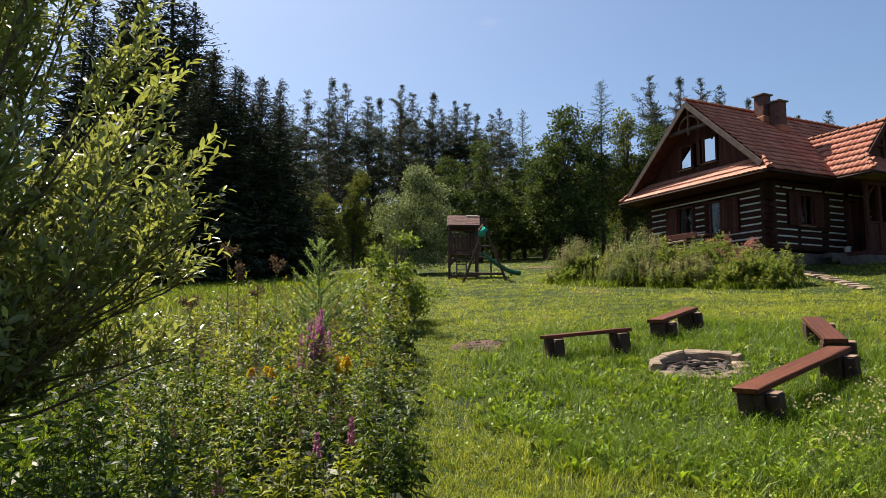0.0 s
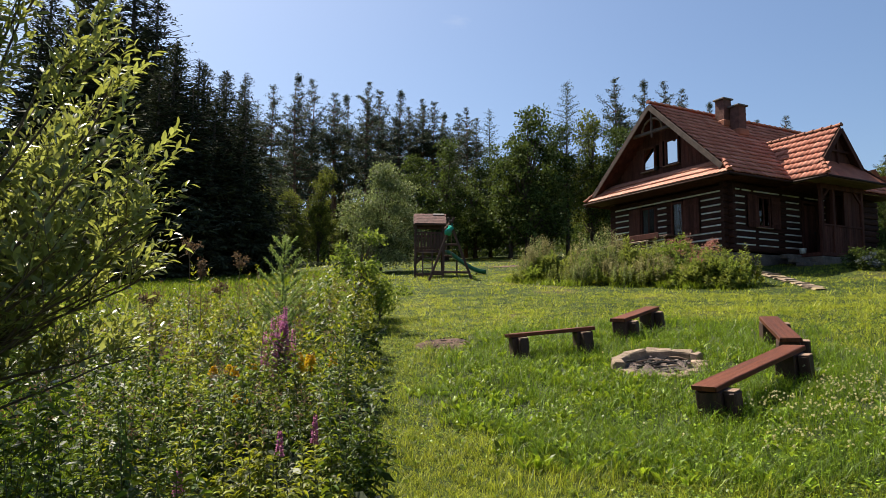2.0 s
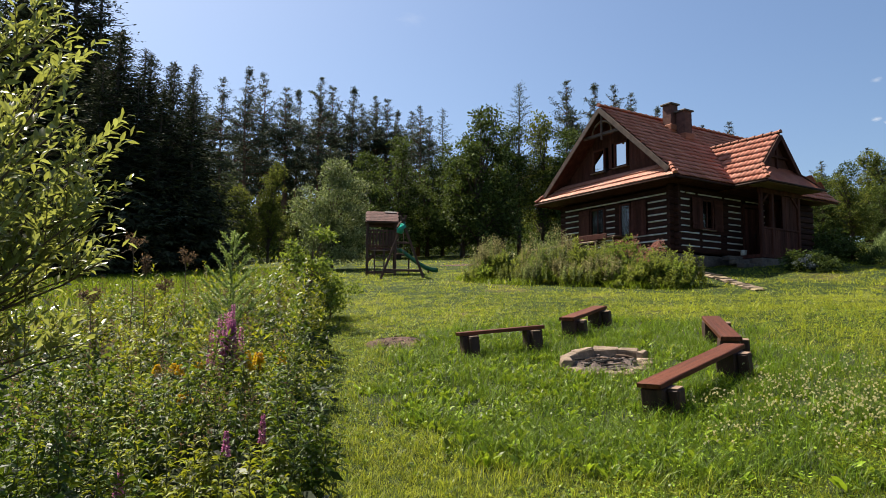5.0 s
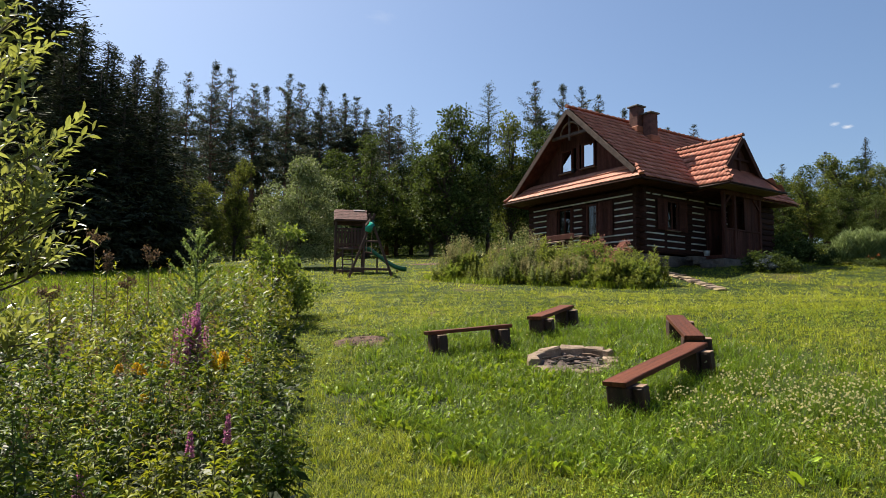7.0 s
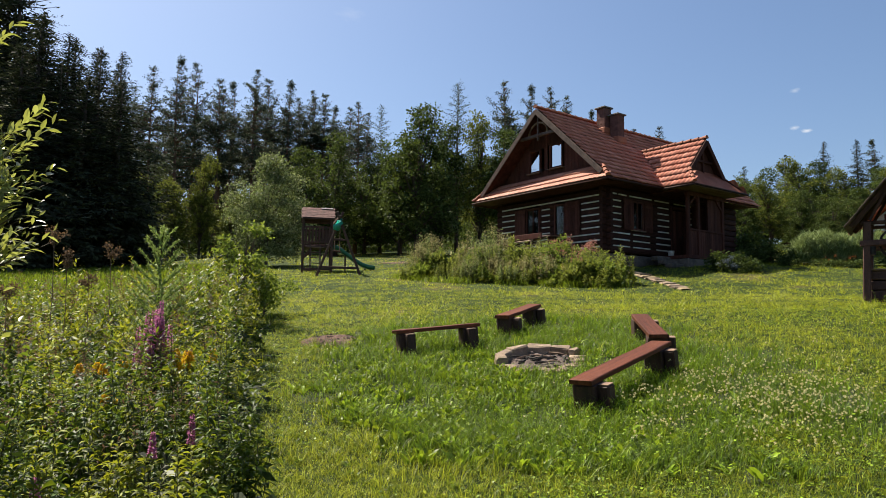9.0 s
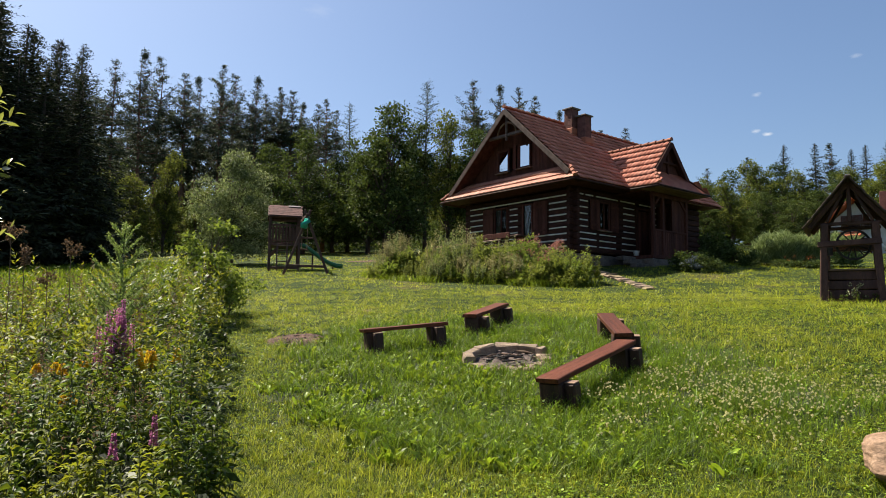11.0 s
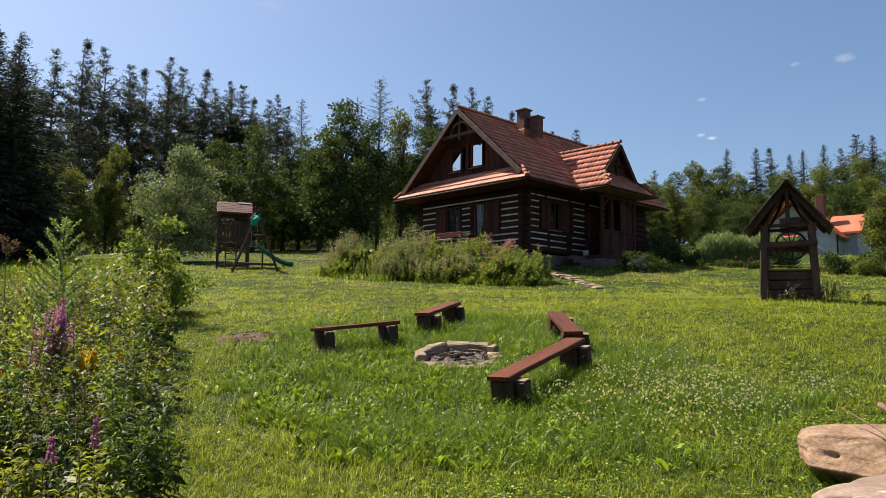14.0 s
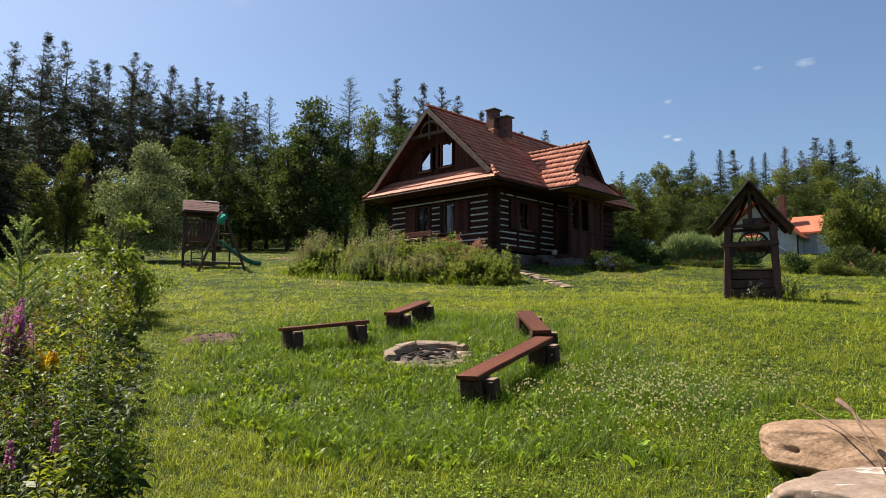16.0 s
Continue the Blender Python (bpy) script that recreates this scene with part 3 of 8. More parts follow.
def build_cottage():
    rng = np.random.default_rng(5)
    house = thing("cottage", pose(HX, HY, HZ, 0, 0, HTURN), "dark brown log cottage with white chinking and red clay tile roof", "house")
    wall_f = new("gable_front_wall")
    wall_s = new("side_wall")
    wall_b = new("rear_walls")
    roof = new("roof")
    porch = new("porch")
    for o in (wall_f, wall_s, wall_b, roof, porch):
        o.parent = house
    pitch = 0.27
    # stone footing
    for x0, x1, y0, y1 in ((-0.08, L_SIDE, -0.08, 0.35), (-0.08, 0.35, 0.35, W_FRONT + 0.08), (0.35, L_SIDE, W_FRONT - 0.3, W_FRONT + 0.08), (L_SIDE - 0.3, L_SIDE, 0.35, W_FRONT - 0.3)):
        part("footing", box_bm((x1 - x0, y1 - y0, 1.6), pose((x0 + x1) / 2, (y0 + y1) / 2, -0.8), 0.03), M_STONE, house, "rough stone footing")
    # logs and the lime between them
    for k in range(10):
        z = 0.155 + pitch * k
        zc = z + pitch / 2
        mid = 0.85 < z < 2.35
        for y0, y1 in (((-0.22, 2.24), (2.89, 3.79), (4.68, W_FRONT + 0.22)) if mid else ((-0.22, W_FRONT + 0.22),)):
            part("log", log_bm((0.09, y0, z), (0.09, y1, z)), M_LOG, wall_f)
        if k < 9:
            for y0, y1 in (((0.17, 1.33), (3.20, 3.70), (5.44, 6.38)) if 0.85 < zc < 2.35 else ((0.17, 6.4),)):
                part("chinking", box_bm((0.05, y1 - y0, 0.058), pose(0.008, (y0 + y1) / 2, zc), 0.012, 0.006), M_CHINK, wall_f, "white lime chinking")
        zs = z + 0.06
        win_row, door_row = 1.05 < zs < 2.3, zs < 2.42
        spans = [(-0.22, 1.62), (2.37, 4.39), (5.4, L_SIDE + 0.2)] if win_row else [(-0.22, 4.39), (5.4, L_SIDE + 0.2)] if door_row else [(-0.22, L_SIDE + 0.2)]
        for x0, x1 in spans:
            part("log", log_bm((x0, 0.09, zs), (x1, 0.09, zs)), M_LOG, wall_s)
        if k < 9:
            zc = zs + pitch / 2
            cs = [(0.08, 0.2), (0.34, 0.94), (3.42, 4.22), (5.62, 5.95)] if 0.95 < zc < 2.3 else [(0.08, 1.5), (1.72, 2.85), (3.3, 4.3), (5.62, 5.95)] if zc < 0.95 else [(0.08, 0.66), (0.8, 1.3), (1.5, 3.0), (3.2, 4.25), (4.6, 5.9)]
            for x0, x1 in cs:
                part("chinking", box_bm((x1 - x0, 0.05, 0.055), pose((x0 + x1) / 2, 0.008, zc), 0.012, 0.006), M_CHINK, wall_s, "white lime chinking")
    # far walls, a wall plate and a ceiling
    part("wall", box_bm((L_SIDE - 0.2, 0.18, 2.9), pose(L_SIDE / 2, W_FRONT - 0.09, 1.45), 0.01), M_LOG, wall_b)
    part("wall", box_bm((0.18, W_FRONT - 0.2, 2.9), pose(L_SIDE - 0.09, W_FRONT / 2, 1.45), 0.01), M_LOG, wall_b)
    part("wall_plate", box_bm((L_SIDE + 0.6, 0.2, 0.24), pose(L_SIDE / 2 - 0.1, 0.1, 2.92), 0.02), M_LOG, wall_s)
    part("wall_plate", box_bm((0.2, W_FRONT + 0.6, 0.24), pose(0.1, W_FRONT / 2, 2.9), 0.02), M_LOG, wall_f)
    part("upper_floor", box_bm((L_SIDE - 0.5, W_FRONT - 0.5, 0.12), pose(L_SIDE / 2, W_FRONT / 2, 2.85)), M_STAIN, house)
    # boarded soffits under the eaves
    part("soffit", box_bm((1.05, W_FRONT + 1.4, 0.03), pose(-0.58, W_FRONT / 2, 2.80), 0.004), M_STAIN, wall_f, "dark boarded soffit")
    part("soffit", box_bm((L_SIDE + 0.6, 0.72, 0.03), pose(L_SIDE / 2 - 0.1, -0.45, 2.803), 0.004), M_STAIN, wall_s, "dark boarded soffit")
    # gable boards round two windows
    wins = ((2.36, 3.97, 0.80, 1.14), (3.72, 3.94, 0.78, 1.08))
    y = 0.05
    while y < W_FRONT:
        w = 0.205
        yc = y + w / 2
        top = 3.1 + min(yc + 0.0, W_FRONT - yc) * SLOPE + 0.42
        cuts = [(3.0, top)]
        for wy, wz, ww, wh in wins:
            if yc + w / 2 > wy + 0.02 and yc - w / 2 < wy + ww - 0.02:
                cuts = [(3.0, wz), (wz + wh, top)]
        for z0, z1 in cuts:
            if z1 - z0 > 0.1:
                part("gable_board", box_bm((0.035, w - 0.008, z1 - z0), pose(0.02 + random.uniform(-0.003, 0.003), yc, (z0 + z1) / 2), 0.004), M_STAIN, wall_f)
        y += w
    for (wy, wz, ww, wh), cur in zip(wins, (0.0, 0.0)):
        build_window(wall_f, "gable_window", (-0.01, wy, wz), (0, 1, 0), ww, wh, (-1, 0, 0), False, "pane that mirrors the pale sky", cur, M_SKYGLASS)
    lamp = new("wall_lamp")
    lamp.parent = wall_f
    part("bracket", box_bm((0.3, 0.04, 0.04), pose(-0.14, 3.42, 3.98), 0.008), M_IRON, lamp)
    part("lamp_head", box_bm((0.16, 0.14, 0.2), pose(-0.3, 3.42, 3.9), 0.03), M_IRON, lamp, "small black lamp head")
    # front windows, shutters, bench sill
    build_window(wall_f, "front_window", (0.0, 3.79, 0.86), (0, 1, 0), 0.89, 1.46, (-1, 0, 0), True, "dark glass with a curtain behind", 0.35)
    build_window(wall_f, "front_window", (0.0, 2.24, 0.86), (0, 1, 0), 0.65, 1.46, (-1, 0, 0), False, "dark glass with a curtain behind", 0.5)

    def shutter(parent, o, a, n, w, h):
        sh = new("shutter")
        sh.parent = parent
        o, a, n = Vector(o), Vector(a), Vector(n)
        k = max(2, round(w / 0.14))
        for i in range(k):
            p = o + a * (w * (i + 0.5) / k) + Vector((0, 0, h / 2)) + n * 0.03
            sz = (0.03, w / k - 0.006, h) if abs(a.y) > 0.5 else (w / k - 0.006, 0.03, h)
            part("board", box_bm(sz, Matrix.Translation(p), 0.005), M_STAIN, sh)
        for zz in (0.22, h - 0.22):
            p = o + a * (w / 2) + Vector((0, 0, zz)) + n * 0.058
            sz = (0.024, w - 0.04, 0.09) if abs(a.y) > 0.5 else (w - 0.04, 0.024, 0.09)
            part("batten", box_bm(sz, Matrix.Translation(p), 0.005), M_STAIN, sh)

    shutter(wall_f, (-0.03, 4.72, 0.86), (0, 1, 0), (-1, 0, 0), 0.70, 1.46)
    shutter(wall_f, (-0.03, 1.36, 0.86), (0, 1, 0), (-1, 0, 0), 0.84, 1.46)
    build_window(wall_s, "side_window", (1.62, 0.0, 1.07), (1, 0, 0), 0.75, 1.25, (0, -1, 0), True, "dark glass", 0.0)
    shutter(wall_s, (1.03, -0.03, 1.05), (1, 0, 0), (0, -1, 0), 0.56, 1.3)
    shutter(wall_s, (2.40, -0.03, 1.05), (1, 0, 0), (0, -1, 0), 0.56, 1.3)
    door = new("front_door")
    door.parent = wall_s
    for i in range(5):
        part("door_board", box_bm((0.17, 0.05, 2.2), pose(4.52 + 0.178 * i, 0.06, 1.12), 0.006), M_STAIN, door)
    for x in (4.40, 5.39):
        part("door_post", box_bm((0.1, 0.2, 2.35), pose(x, 0.05, 1.18), 0.01), M_STAIN, door)
    part("door_lintel", box_bm((1.1, 0.2, 0.12), pose(4.9, 0.05, 2.33), 0.01), M_STAIN, door)
    part("door_handle", box_bm((0.03, 0.06, 0.16), pose(5.2, 0.0, 1.05), 0.008), M_IRON, door, "black iron handle")

    # main roof
    def up_main(y):
        return EAVE_Z + (y - EAVE_Y) * SLOPE

    mid = W_FRONT / 2
    top_len = (mid - EAVE_Y) * math.hypot(1, SLOPE)
    ux = math.hypot(1, SLOPE)
    x_end = L_SIDE + 0.75
    ys = EAVE_Y + (WING_RIDGE_Z - EAVE_Z) / SLOPE
    deck = bmesh.new()
    nd = Vector((0, SLOPE, -1)).normalized()
    v_lo, v_hi = WING_X - WING_HALF, WING_X + WING_HALF

    def P(x, y):
        return Vector((x, y, up_main(y)))

    slab(deck, [P(SKIRT_X, EAVE_Y), P(v_lo, EAVE_Y), P(WING_X, ys), P(WING_X, mid), P(VERGE_X, mid), P(VERGE_X, EAVE_Y + (VERGE_X - SKIRT_X))], 0.07, nd)
    slab(deck, [P(v_hi, EAVE_Y), P(x_end, EAVE_Y), P(x_end, mid), P(WING_X, mid), P(WING_X, ys)], 0.07, nd)
    part("roof_deck", deck, M_STAIN, roof)
    deck = bmesh.new()
    nd2 = Vector((0, -SLOPE, -1)).normalized()

    def Q(x, y):
        return Vector((x, W_FRONT - y, up_main(y)))

    slab(deck, [Q(VERGE_X, EAVE_Y + (VERGE_X - SKIRT_X)), Q(VERGE_X, mid - 0.002), Q(x_end, mid - 0.002), Q(x_end, EAVE_Y), Q(SKIRT_X, EAVE_Y)], 0.06, nd2)
    part("roof_slope", deck, M_TILE, roof, "red clay tiles on the far slope")
    deck = bmesh.new()
    sh = Vector((0, 0, -0.10))
    slab(deck, [q + sh for q in (Q(VERGE_X + 0.02, EAVE_Y + (VERGE_X - SKIRT_X)), Q(VERGE_X + 0.02, mid - 0.1), Q(x_end, mid - 0.1), Q(x_end, EAVE_Y), Q(SKIRT_X, EAVE_Y))], 0.04, nd2)
    part("roof_boarding", deck, M_STAIN, roof, "dark boarding under the far slope")
    cw, cl = 0.23, 0.37

    def keep_main(a, b):
        x, y = SKIRT_X + a, EAVE_Y + b / ux
        if y > mid - 0.03 or x > x_end:
            return False
        if x < VERGE_X and x - SKIRT_X < y - EAVE_Y + 0.05:
            return False
        if v_lo - 0.02 < x < v_hi + 0.02:
            edge = EAVE_Y + (1 - abs(x - WING_X) / WING_HALF) * (ys - EAVE_Y)
            return y > edge - 0.05
        return True

    tile_sheet("main_roof_tiles", tile_places((SKIRT_X, EAVE_Y, EAVE_Z), (1, 0, 0), (0, 1, SLOPE), keep_main, x_end - SKIRT_X, top_len, cw, cl), cw, cl, roof, "weathered red clay roof tiles with grey lichen", rng)
    # skirt roof under the gable: its tiles are pieces of their own
    skirt_l = (0 - SKIRT_X) * math.hypot(1, SLOPE)
    deck = bmesh.new()
    yl = W_FRONT - EAVE_Y

    def S(x, y):
        return Vector((x, y, EAVE_Z + (x - SKIRT_X) * SLOPE))

    hx = -SKIRT_X
    slab(deck, [S(SKIRT_X, EAVE_Y), S(0.0, EAVE_Y + hx), S(0.0, yl - hx), S(SKIRT_X, yl)], 0.06, Vector((SLOPE, 0, -1)).normalized())
    part("skirt_roof_deck", deck, M_STAIN, roof)
    tv, tf = tile_arrays(cw, cl)
    tmes = bpy.data.meshes.new("roof_tile")
    tmes.from_pydata([tuple(q) for q in tv], [], [tuple(int(k) for k in q) for q in tf])
    tmes.materials.append(M_TILE_PIECE)

    def keep_skirt(a, b):
        x = SKIRT_X + b / math.hypot(1, SLOPE)
        return x < -0.02 and a > (x - SKIRT_X) and a < (yl - EAVE_Y) - (x - SKIRT_X)

    for p, rot in tile_places((SKIRT_X, yl, EAVE_Z), (0, -1, 0), (1, 0, SLOPE), keep_skirt, yl - EAVE_Y, skirt_l, cw, cl):
        ob = link_mesh("roof_tile", tmes, None, roof)
        ob.matrix_local = Matrix.Translation(p) @ rot.to_4x4() @ pose(random.gauss(0, 0.004), random.gauss(0, 0.005), 0, random.gauss(0, 0.8), 0, random.gauss(0, 0.7))
    # ridges, hips
    ridge_caps(roof, (VERGE_X - 0.05, mid, RIDGE_Z + 0.05), (x_end, mid, RIDGE_Z + 0.05))
    ridge_caps(roof, (SKIRT_X, EAVE_Y, EAVE_Z + 0.06), (-0.55, EAVE_Y + 0.6, EAVE_Z + 0.6 * SLOPE + 0.07), 0.3, 0.09)
    ridge_caps(roof, (SKIRT_X, yl, EAVE_Z + 0.06), (-0.55, yl - 0.6, EAVE_Z + 0.6 * SLOPE + 0.07), 0.3, 0.09)
    # barge boards and the carved truss in the gable
    for sgn in (1, -1):
        yb = EAVE_Y + 0.45 if sgn > 0 else W_FRONT - EAVE_Y - 0.45
        zb = EAVE_Z + 0.45 * SLOPE - 0.10
        part("barge_board", beam_bm((VERGE_X - 0.02, yb, zb), (VERGE_X - 0.02, mid, RIDGE_Z - 0.12), 0.05, 0.22, 0.008), M_BARGE, roof, "weathered barge board")
    part("collar_beam", beam_bm((-0.62, mid - 1.15, 5.45), (-0.62, mid + 1.15, 5.45), 0.12, 0.14, 0.012), M_BARGE, roof, "weathered collar beam")
    part("king_post", beam_bm((-0.66, mid, 5.2), (-0.66, mid, 6.45), 0.09, 0.09, 0.012), M_BARGE, roof)
    arch = bmesh.new()
    tube(arch, [(-0.64, mid + math.cos(q) * 0.58, 5.5 + math.sin(q) * 0.52) for q in np.linspace(0, math.pi, 13)], [0.05] * 13, 6)
    part("arch", arch, M_BEAM, roof, "curved wooden arch", True)
    # gutters
    for a, b in (((SKIRT_X - 0.06, EAVE_Y, EAVE_Z - 0.05), (SKIRT_X - 0.06, yl, EAVE_Z - 0.05)), ((SKIRT_X, EAVE_Y - 0.06, EAVE_Z - 0.05), (v_lo, EAVE_Y - 0.06, EAVE_Z - 0.05)), ((v_lo - 0.06, EAVE_Y, EAVE_Z - 0.05), (v_lo - 0.06, WING_EAVE_Y, EAVE_Z - 0.05)), ((v_lo, WING_EAVE_Y - 0.06, EAVE_Z - 0.05), (v_hi, WING_EAVE_Y - 0.06, EAVE_Z - 0.05))):
        g = bmesh.new()
        rod(g, a, b, 0.045, 8)
        part("gutter", g, M_GUTTER, roof, "dark brown rain gutter", True)
    # wing roof over the porch
    wx = math.hypot(1, WING_SLOPE)

    def wing_y(x):
        return EAVE_Y + (1 - abs(x - WING_X) / WING_HALF) * (ys - EAVE_Y)

    hv = WING_VERGE_Y - WING_EAVE_Y
    for sgn in (-1, 1):
        def Wp(x, y, s=sgn):
            return Vector((WING_X + s * x, y, WING_RIDGE_Z - x * WING_SLOPE))
        deck = bmesh.new()
        pts = [Wp(WING_HALF, WING_EAVE_Y), Wp(WING_HALF - hv, WING_VERGE_Y), Wp(0, WING_VERGE_Y), Wp(0, ys), Wp(WING_HALF, EAVE_Y)]
        slab(deck, pts if sgn > 0 else pts[::-1], 0.06, Vector((-sgn * WING_SLOPE, 0, -1)).normalized())
        part("wing_roof_deck", deck, M_STAIN, roof)

        def keep_wing(a, b, s=sgn):
            x = WING_HALF - b / wx
            y = WING_EAVE_Y + a
            if x < 0.03:
                return False
            if y - WING_EAVE_Y < min(b / wx, hv) - 0.02:
                return False
            return y < wing_y(WING_X + x) + 0.1

        org = (WING_X + sgn * WING_HALF, WING_EAVE_Y, EAVE_Z)
        if sgn < 0:
            al = Vector((0, -1, 0))
            upv = Vector((1, 0, WING_SLOPE)).normalized()
            rot = Matrix((al, upv, al.cross(upv))).transposed()
        else:
            al = Vector((0, 1, 0))
            upv = Vector((-1, 0, WING_SLOPE)).normalized()
            rot = Matrix((al, upv, al.cross(upv))).transposed()
        places = []
        for j in range(int(WING_HALF * wx / cl) + 1):
            for i in range(int((ys - WING_EAVE_Y) / cw) + 1):
                a, b = (i + 0.5) * cw, (j + 0.5) * cl
                if keep_wing(a, b):
                    places.append((Vector((org[0], org[1] + a, org[2])) + upv * b, rot))
        tile_sheet("wing_roof_tiles", places, cw, cl, roof, "red clay roof tiles of the porch wing", rng)
    ridge_caps(roof, (WING_X, WING_VERGE_Y - 0.05, WING_RIDGE_Z + 0.05), (WING_X, ys + 0.1, WING_RIDGE_Z + 0.05))
    ridge_caps(roof, (v_lo, WING_EAVE_Y, EAVE_Z + 0.05), (v_lo + hv, WING_VERGE_Y, EAVE_Z + hv * WING_SLOPE + 0.05), 0.28, 0.08)
    val = bmesh.new()
    slab(val, [Vector((v_lo - 0.14, EAVE_Y, EAVE_Z + 0.05)), Vector((v_lo + 0.14, EAVE_Y, EAVE_Z + 0.05)), Vector((WING_X + 0.1, ys, WING_RIDGE_Z + 0.05)), Vector((WING_X - 0.14, ys, WING_RIDGE_Z + 0.05))], 0.02, (0, 0, -1))
    part("valley_gutter", val, M_TILE_CAP, roof, "pale red valley sheet")
    # wing skirt and gable
    deck = bmesh.new()
    sk = 1.0
    wy = -1.5
    slab(deck, [(v_lo, WING_EAVE_Y, EAVE_Z), (v_hi, WING_EAVE_Y, EAVE_Z), (v_hi - 0.75, wy, EAVE_Z + 0.88 * sk), (v_lo + 0.75, wy, EAVE_Z + 0.88 * sk)], 0.06, Vector((0, sk, -1)).normalized())
    part("wing_skirt_roof", deck, M_TILE, roof, "shaded clay tiles under the wing gable")
    deck = bmesh.new()
    slab(deck, [(v_lo + 0.3, wy, EAVE_Z - 0.05), (v_hi - 0.3, wy, EAVE_Z - 0.05), (WING_X, wy, WING_RIDGE_Z - 0.12)], 0.05, (0, 1, 0))
    part("wing_gable", deck, M_STAIN, porch)
    part("gable_post", box_bm((0.09, 0.08, 1.5), pose(WING_X, wy - 0.06, WING_RIDGE_Z - 0.85), 0.01), M_STAIN, porch)
    part("gable_beam", box_bm((1.5, 0.08, 0.1), pose(WING_X, wy - 0.075, WING_RIDGE_Z - 0.95), 0.01), M_STAIN, porch)
    for sgn in (-1, 1):
        part("barge_board", beam_bm((WING_X + sgn * (WING_HALF - 0.55), WING_VERGE_Y - 0.02, EAVE_Z + 0.5), (WING_X, WING_VERGE_Y - 0.02, WING_RIDGE_Z - 0.1), 0.05, 0.2, 0.008), M_STAIN, roof)
    part("soffit", box_bm((3.9, 1.52, 0.03), pose(WING_X, -1.59, 2.795), 0.004), M_BEAM, porch, "pale boarded soffit")
    part("porch_ceiling", box_bm((3.6, 1.45, 0.04), pose(WING_X, -0.75, 2.74), 0.004), M_STAIN, porch)
    # porch
    px0, px1 = 3.40, 5.95
    part("porch_floor", box_bm((px1 - px0 + 0.3, 1.6, 0.14), pose((px0 + px1) / 2, -0.8, -0.02), 0.01), M_STAIN, porch)
    part("porch_footing", box_bm((px1 - px0 + 0.3, 1.56, 1.2), pose((px0 + px1) / 2, -0.82, -0.7), 0.04), M_STONE, porch, "rough stone porch footing")
    for x in (px0, 4.12, px1):
        part("porch_post", box_bm((0.15, 0.15, 2.75), pose(x, -1.5, 1.36), 0.02), M_STAIN, porch)
    for x in (px0, px1):
        part("brace", beam_bm((x, -1.5, 2.1), (x + (0.55 if x < 5 else -0.55), -1.5, 2.65), 0.1, 0.1, 0.01), M_STAIN, porch)
    part("top_beam", box_bm((px1 - px0 + 0.2, 0.18, 0.2), pose((px0 + px1) / 2, -1.5, 2.66), 0.015), M_STAIN, porch)
    part("rail", box_bm((px1 - px0, 0.12, 0.08), pose((px0 + px1) / 2, -1.5, 1.14), 0.01), M_STAIN, porch)
    n = 17
    for i in range(n):
        part("porch_board", box_bm(((px1 - px0) / n - 0.01, 0.035, 1.08), pose(px0 + (px1 - px0) * (i + 0.5) / n, -1.5, 0.58), 0.005), M_STAIN, porch)
    for i in range(5):
        part("porch_board", box_bm((0.24, 0.035, 1.5), pose(5.0 + 0.25 * i, -1.47, 1.9), 0.005), M_STAIN, porch)
    for i in range(6):
        part("porch_board", box_bm((0.035, 0.23, 2.5), pose(px1, -0.12 - 0.245 * i, 1.3), 0.005), M_STAIN, porch)
    # stone steps up to the door
    for i in range(3):
        part("door_step", box_bm((1.1, 0.36, 0.18), pose(2.9, -0.55 - 0.34 * i, -0.10 - 0.17 * i), 0.03, 0.008), M_STONE, house, "worn stone step")
    # chimneys
    for cx, cy, z0, z1, s in ((3.12, 2.70, 5.2, 7.24, 0.48), (3.40, 2.16, 4.7, 6.84, 0.48)):
        ch = new("chimney")
        ch.parent = roof
        part("shaft", box_bm((s, s, z1 - z0), pose(cx, cy, (z0 + z1) / 2), 0.015), M_CHIMNEY, ch, "red-brown brick chimney shaft")
        for k in range(int((z1 - z0) / 0.24)):
            part("brick_course", box_bm((s + 0.004, s + 0.004, 0.10), pose(cx, cy, z0 + 0.1 + 0.24 * k), 0.008), M_CHIMNEY, ch)
        part("chimney_cap", box_bm((s + 0.15, s + 0.15, 0.07), pose(cx, cy, z1 + 0.03), 0.012), M_CHIMCAP, ch, "grey slab cap")
        part("flashing", box_bm((s + 0.16, s + 0.16, 0.3), pose(cx, cy, 2.86 + (cy - EAVE_Y) * SLOPE + 0.02), 0.03), M_TILE_CAP, ch)
    return house


def tile_piece_mat():
    m, nt, b = node_mat("skirt_tile")
    info = nt.nodes.new("ShaderNodeObjectInfo")
    c = ramp(nt, info.outputs["Random"], [(0.0, (0.38, 0.140, 0.088)), (0.5, (0.47, 0.190, 0.122)), (1.0, (0.55, 0.245, 0.165))])
    fine = noise_out(nt, 26, 4, 0.65)
    c = mixed(nt, c, ramp(nt, fine, [(0.3, (0.65, 0.65, 0.65)), (0.7, (1.15, 1.15, 1.15))]), 0.8, "MULTIPLY")
    nt.links.new(c, b.inputs["Base Color"])
    b.inputs["Roughness"].default_value = 0.7
    bumped(nt, b, fine, 0.3, 0.004)
    return m


M_TILE_PIECE = tile_piece_mat()
M_GUTTER = plain("brown_gutter", (0.040, 0.020, 0.016), 0.7, spec=0.15)
build_cottage()

# ---- trees ----


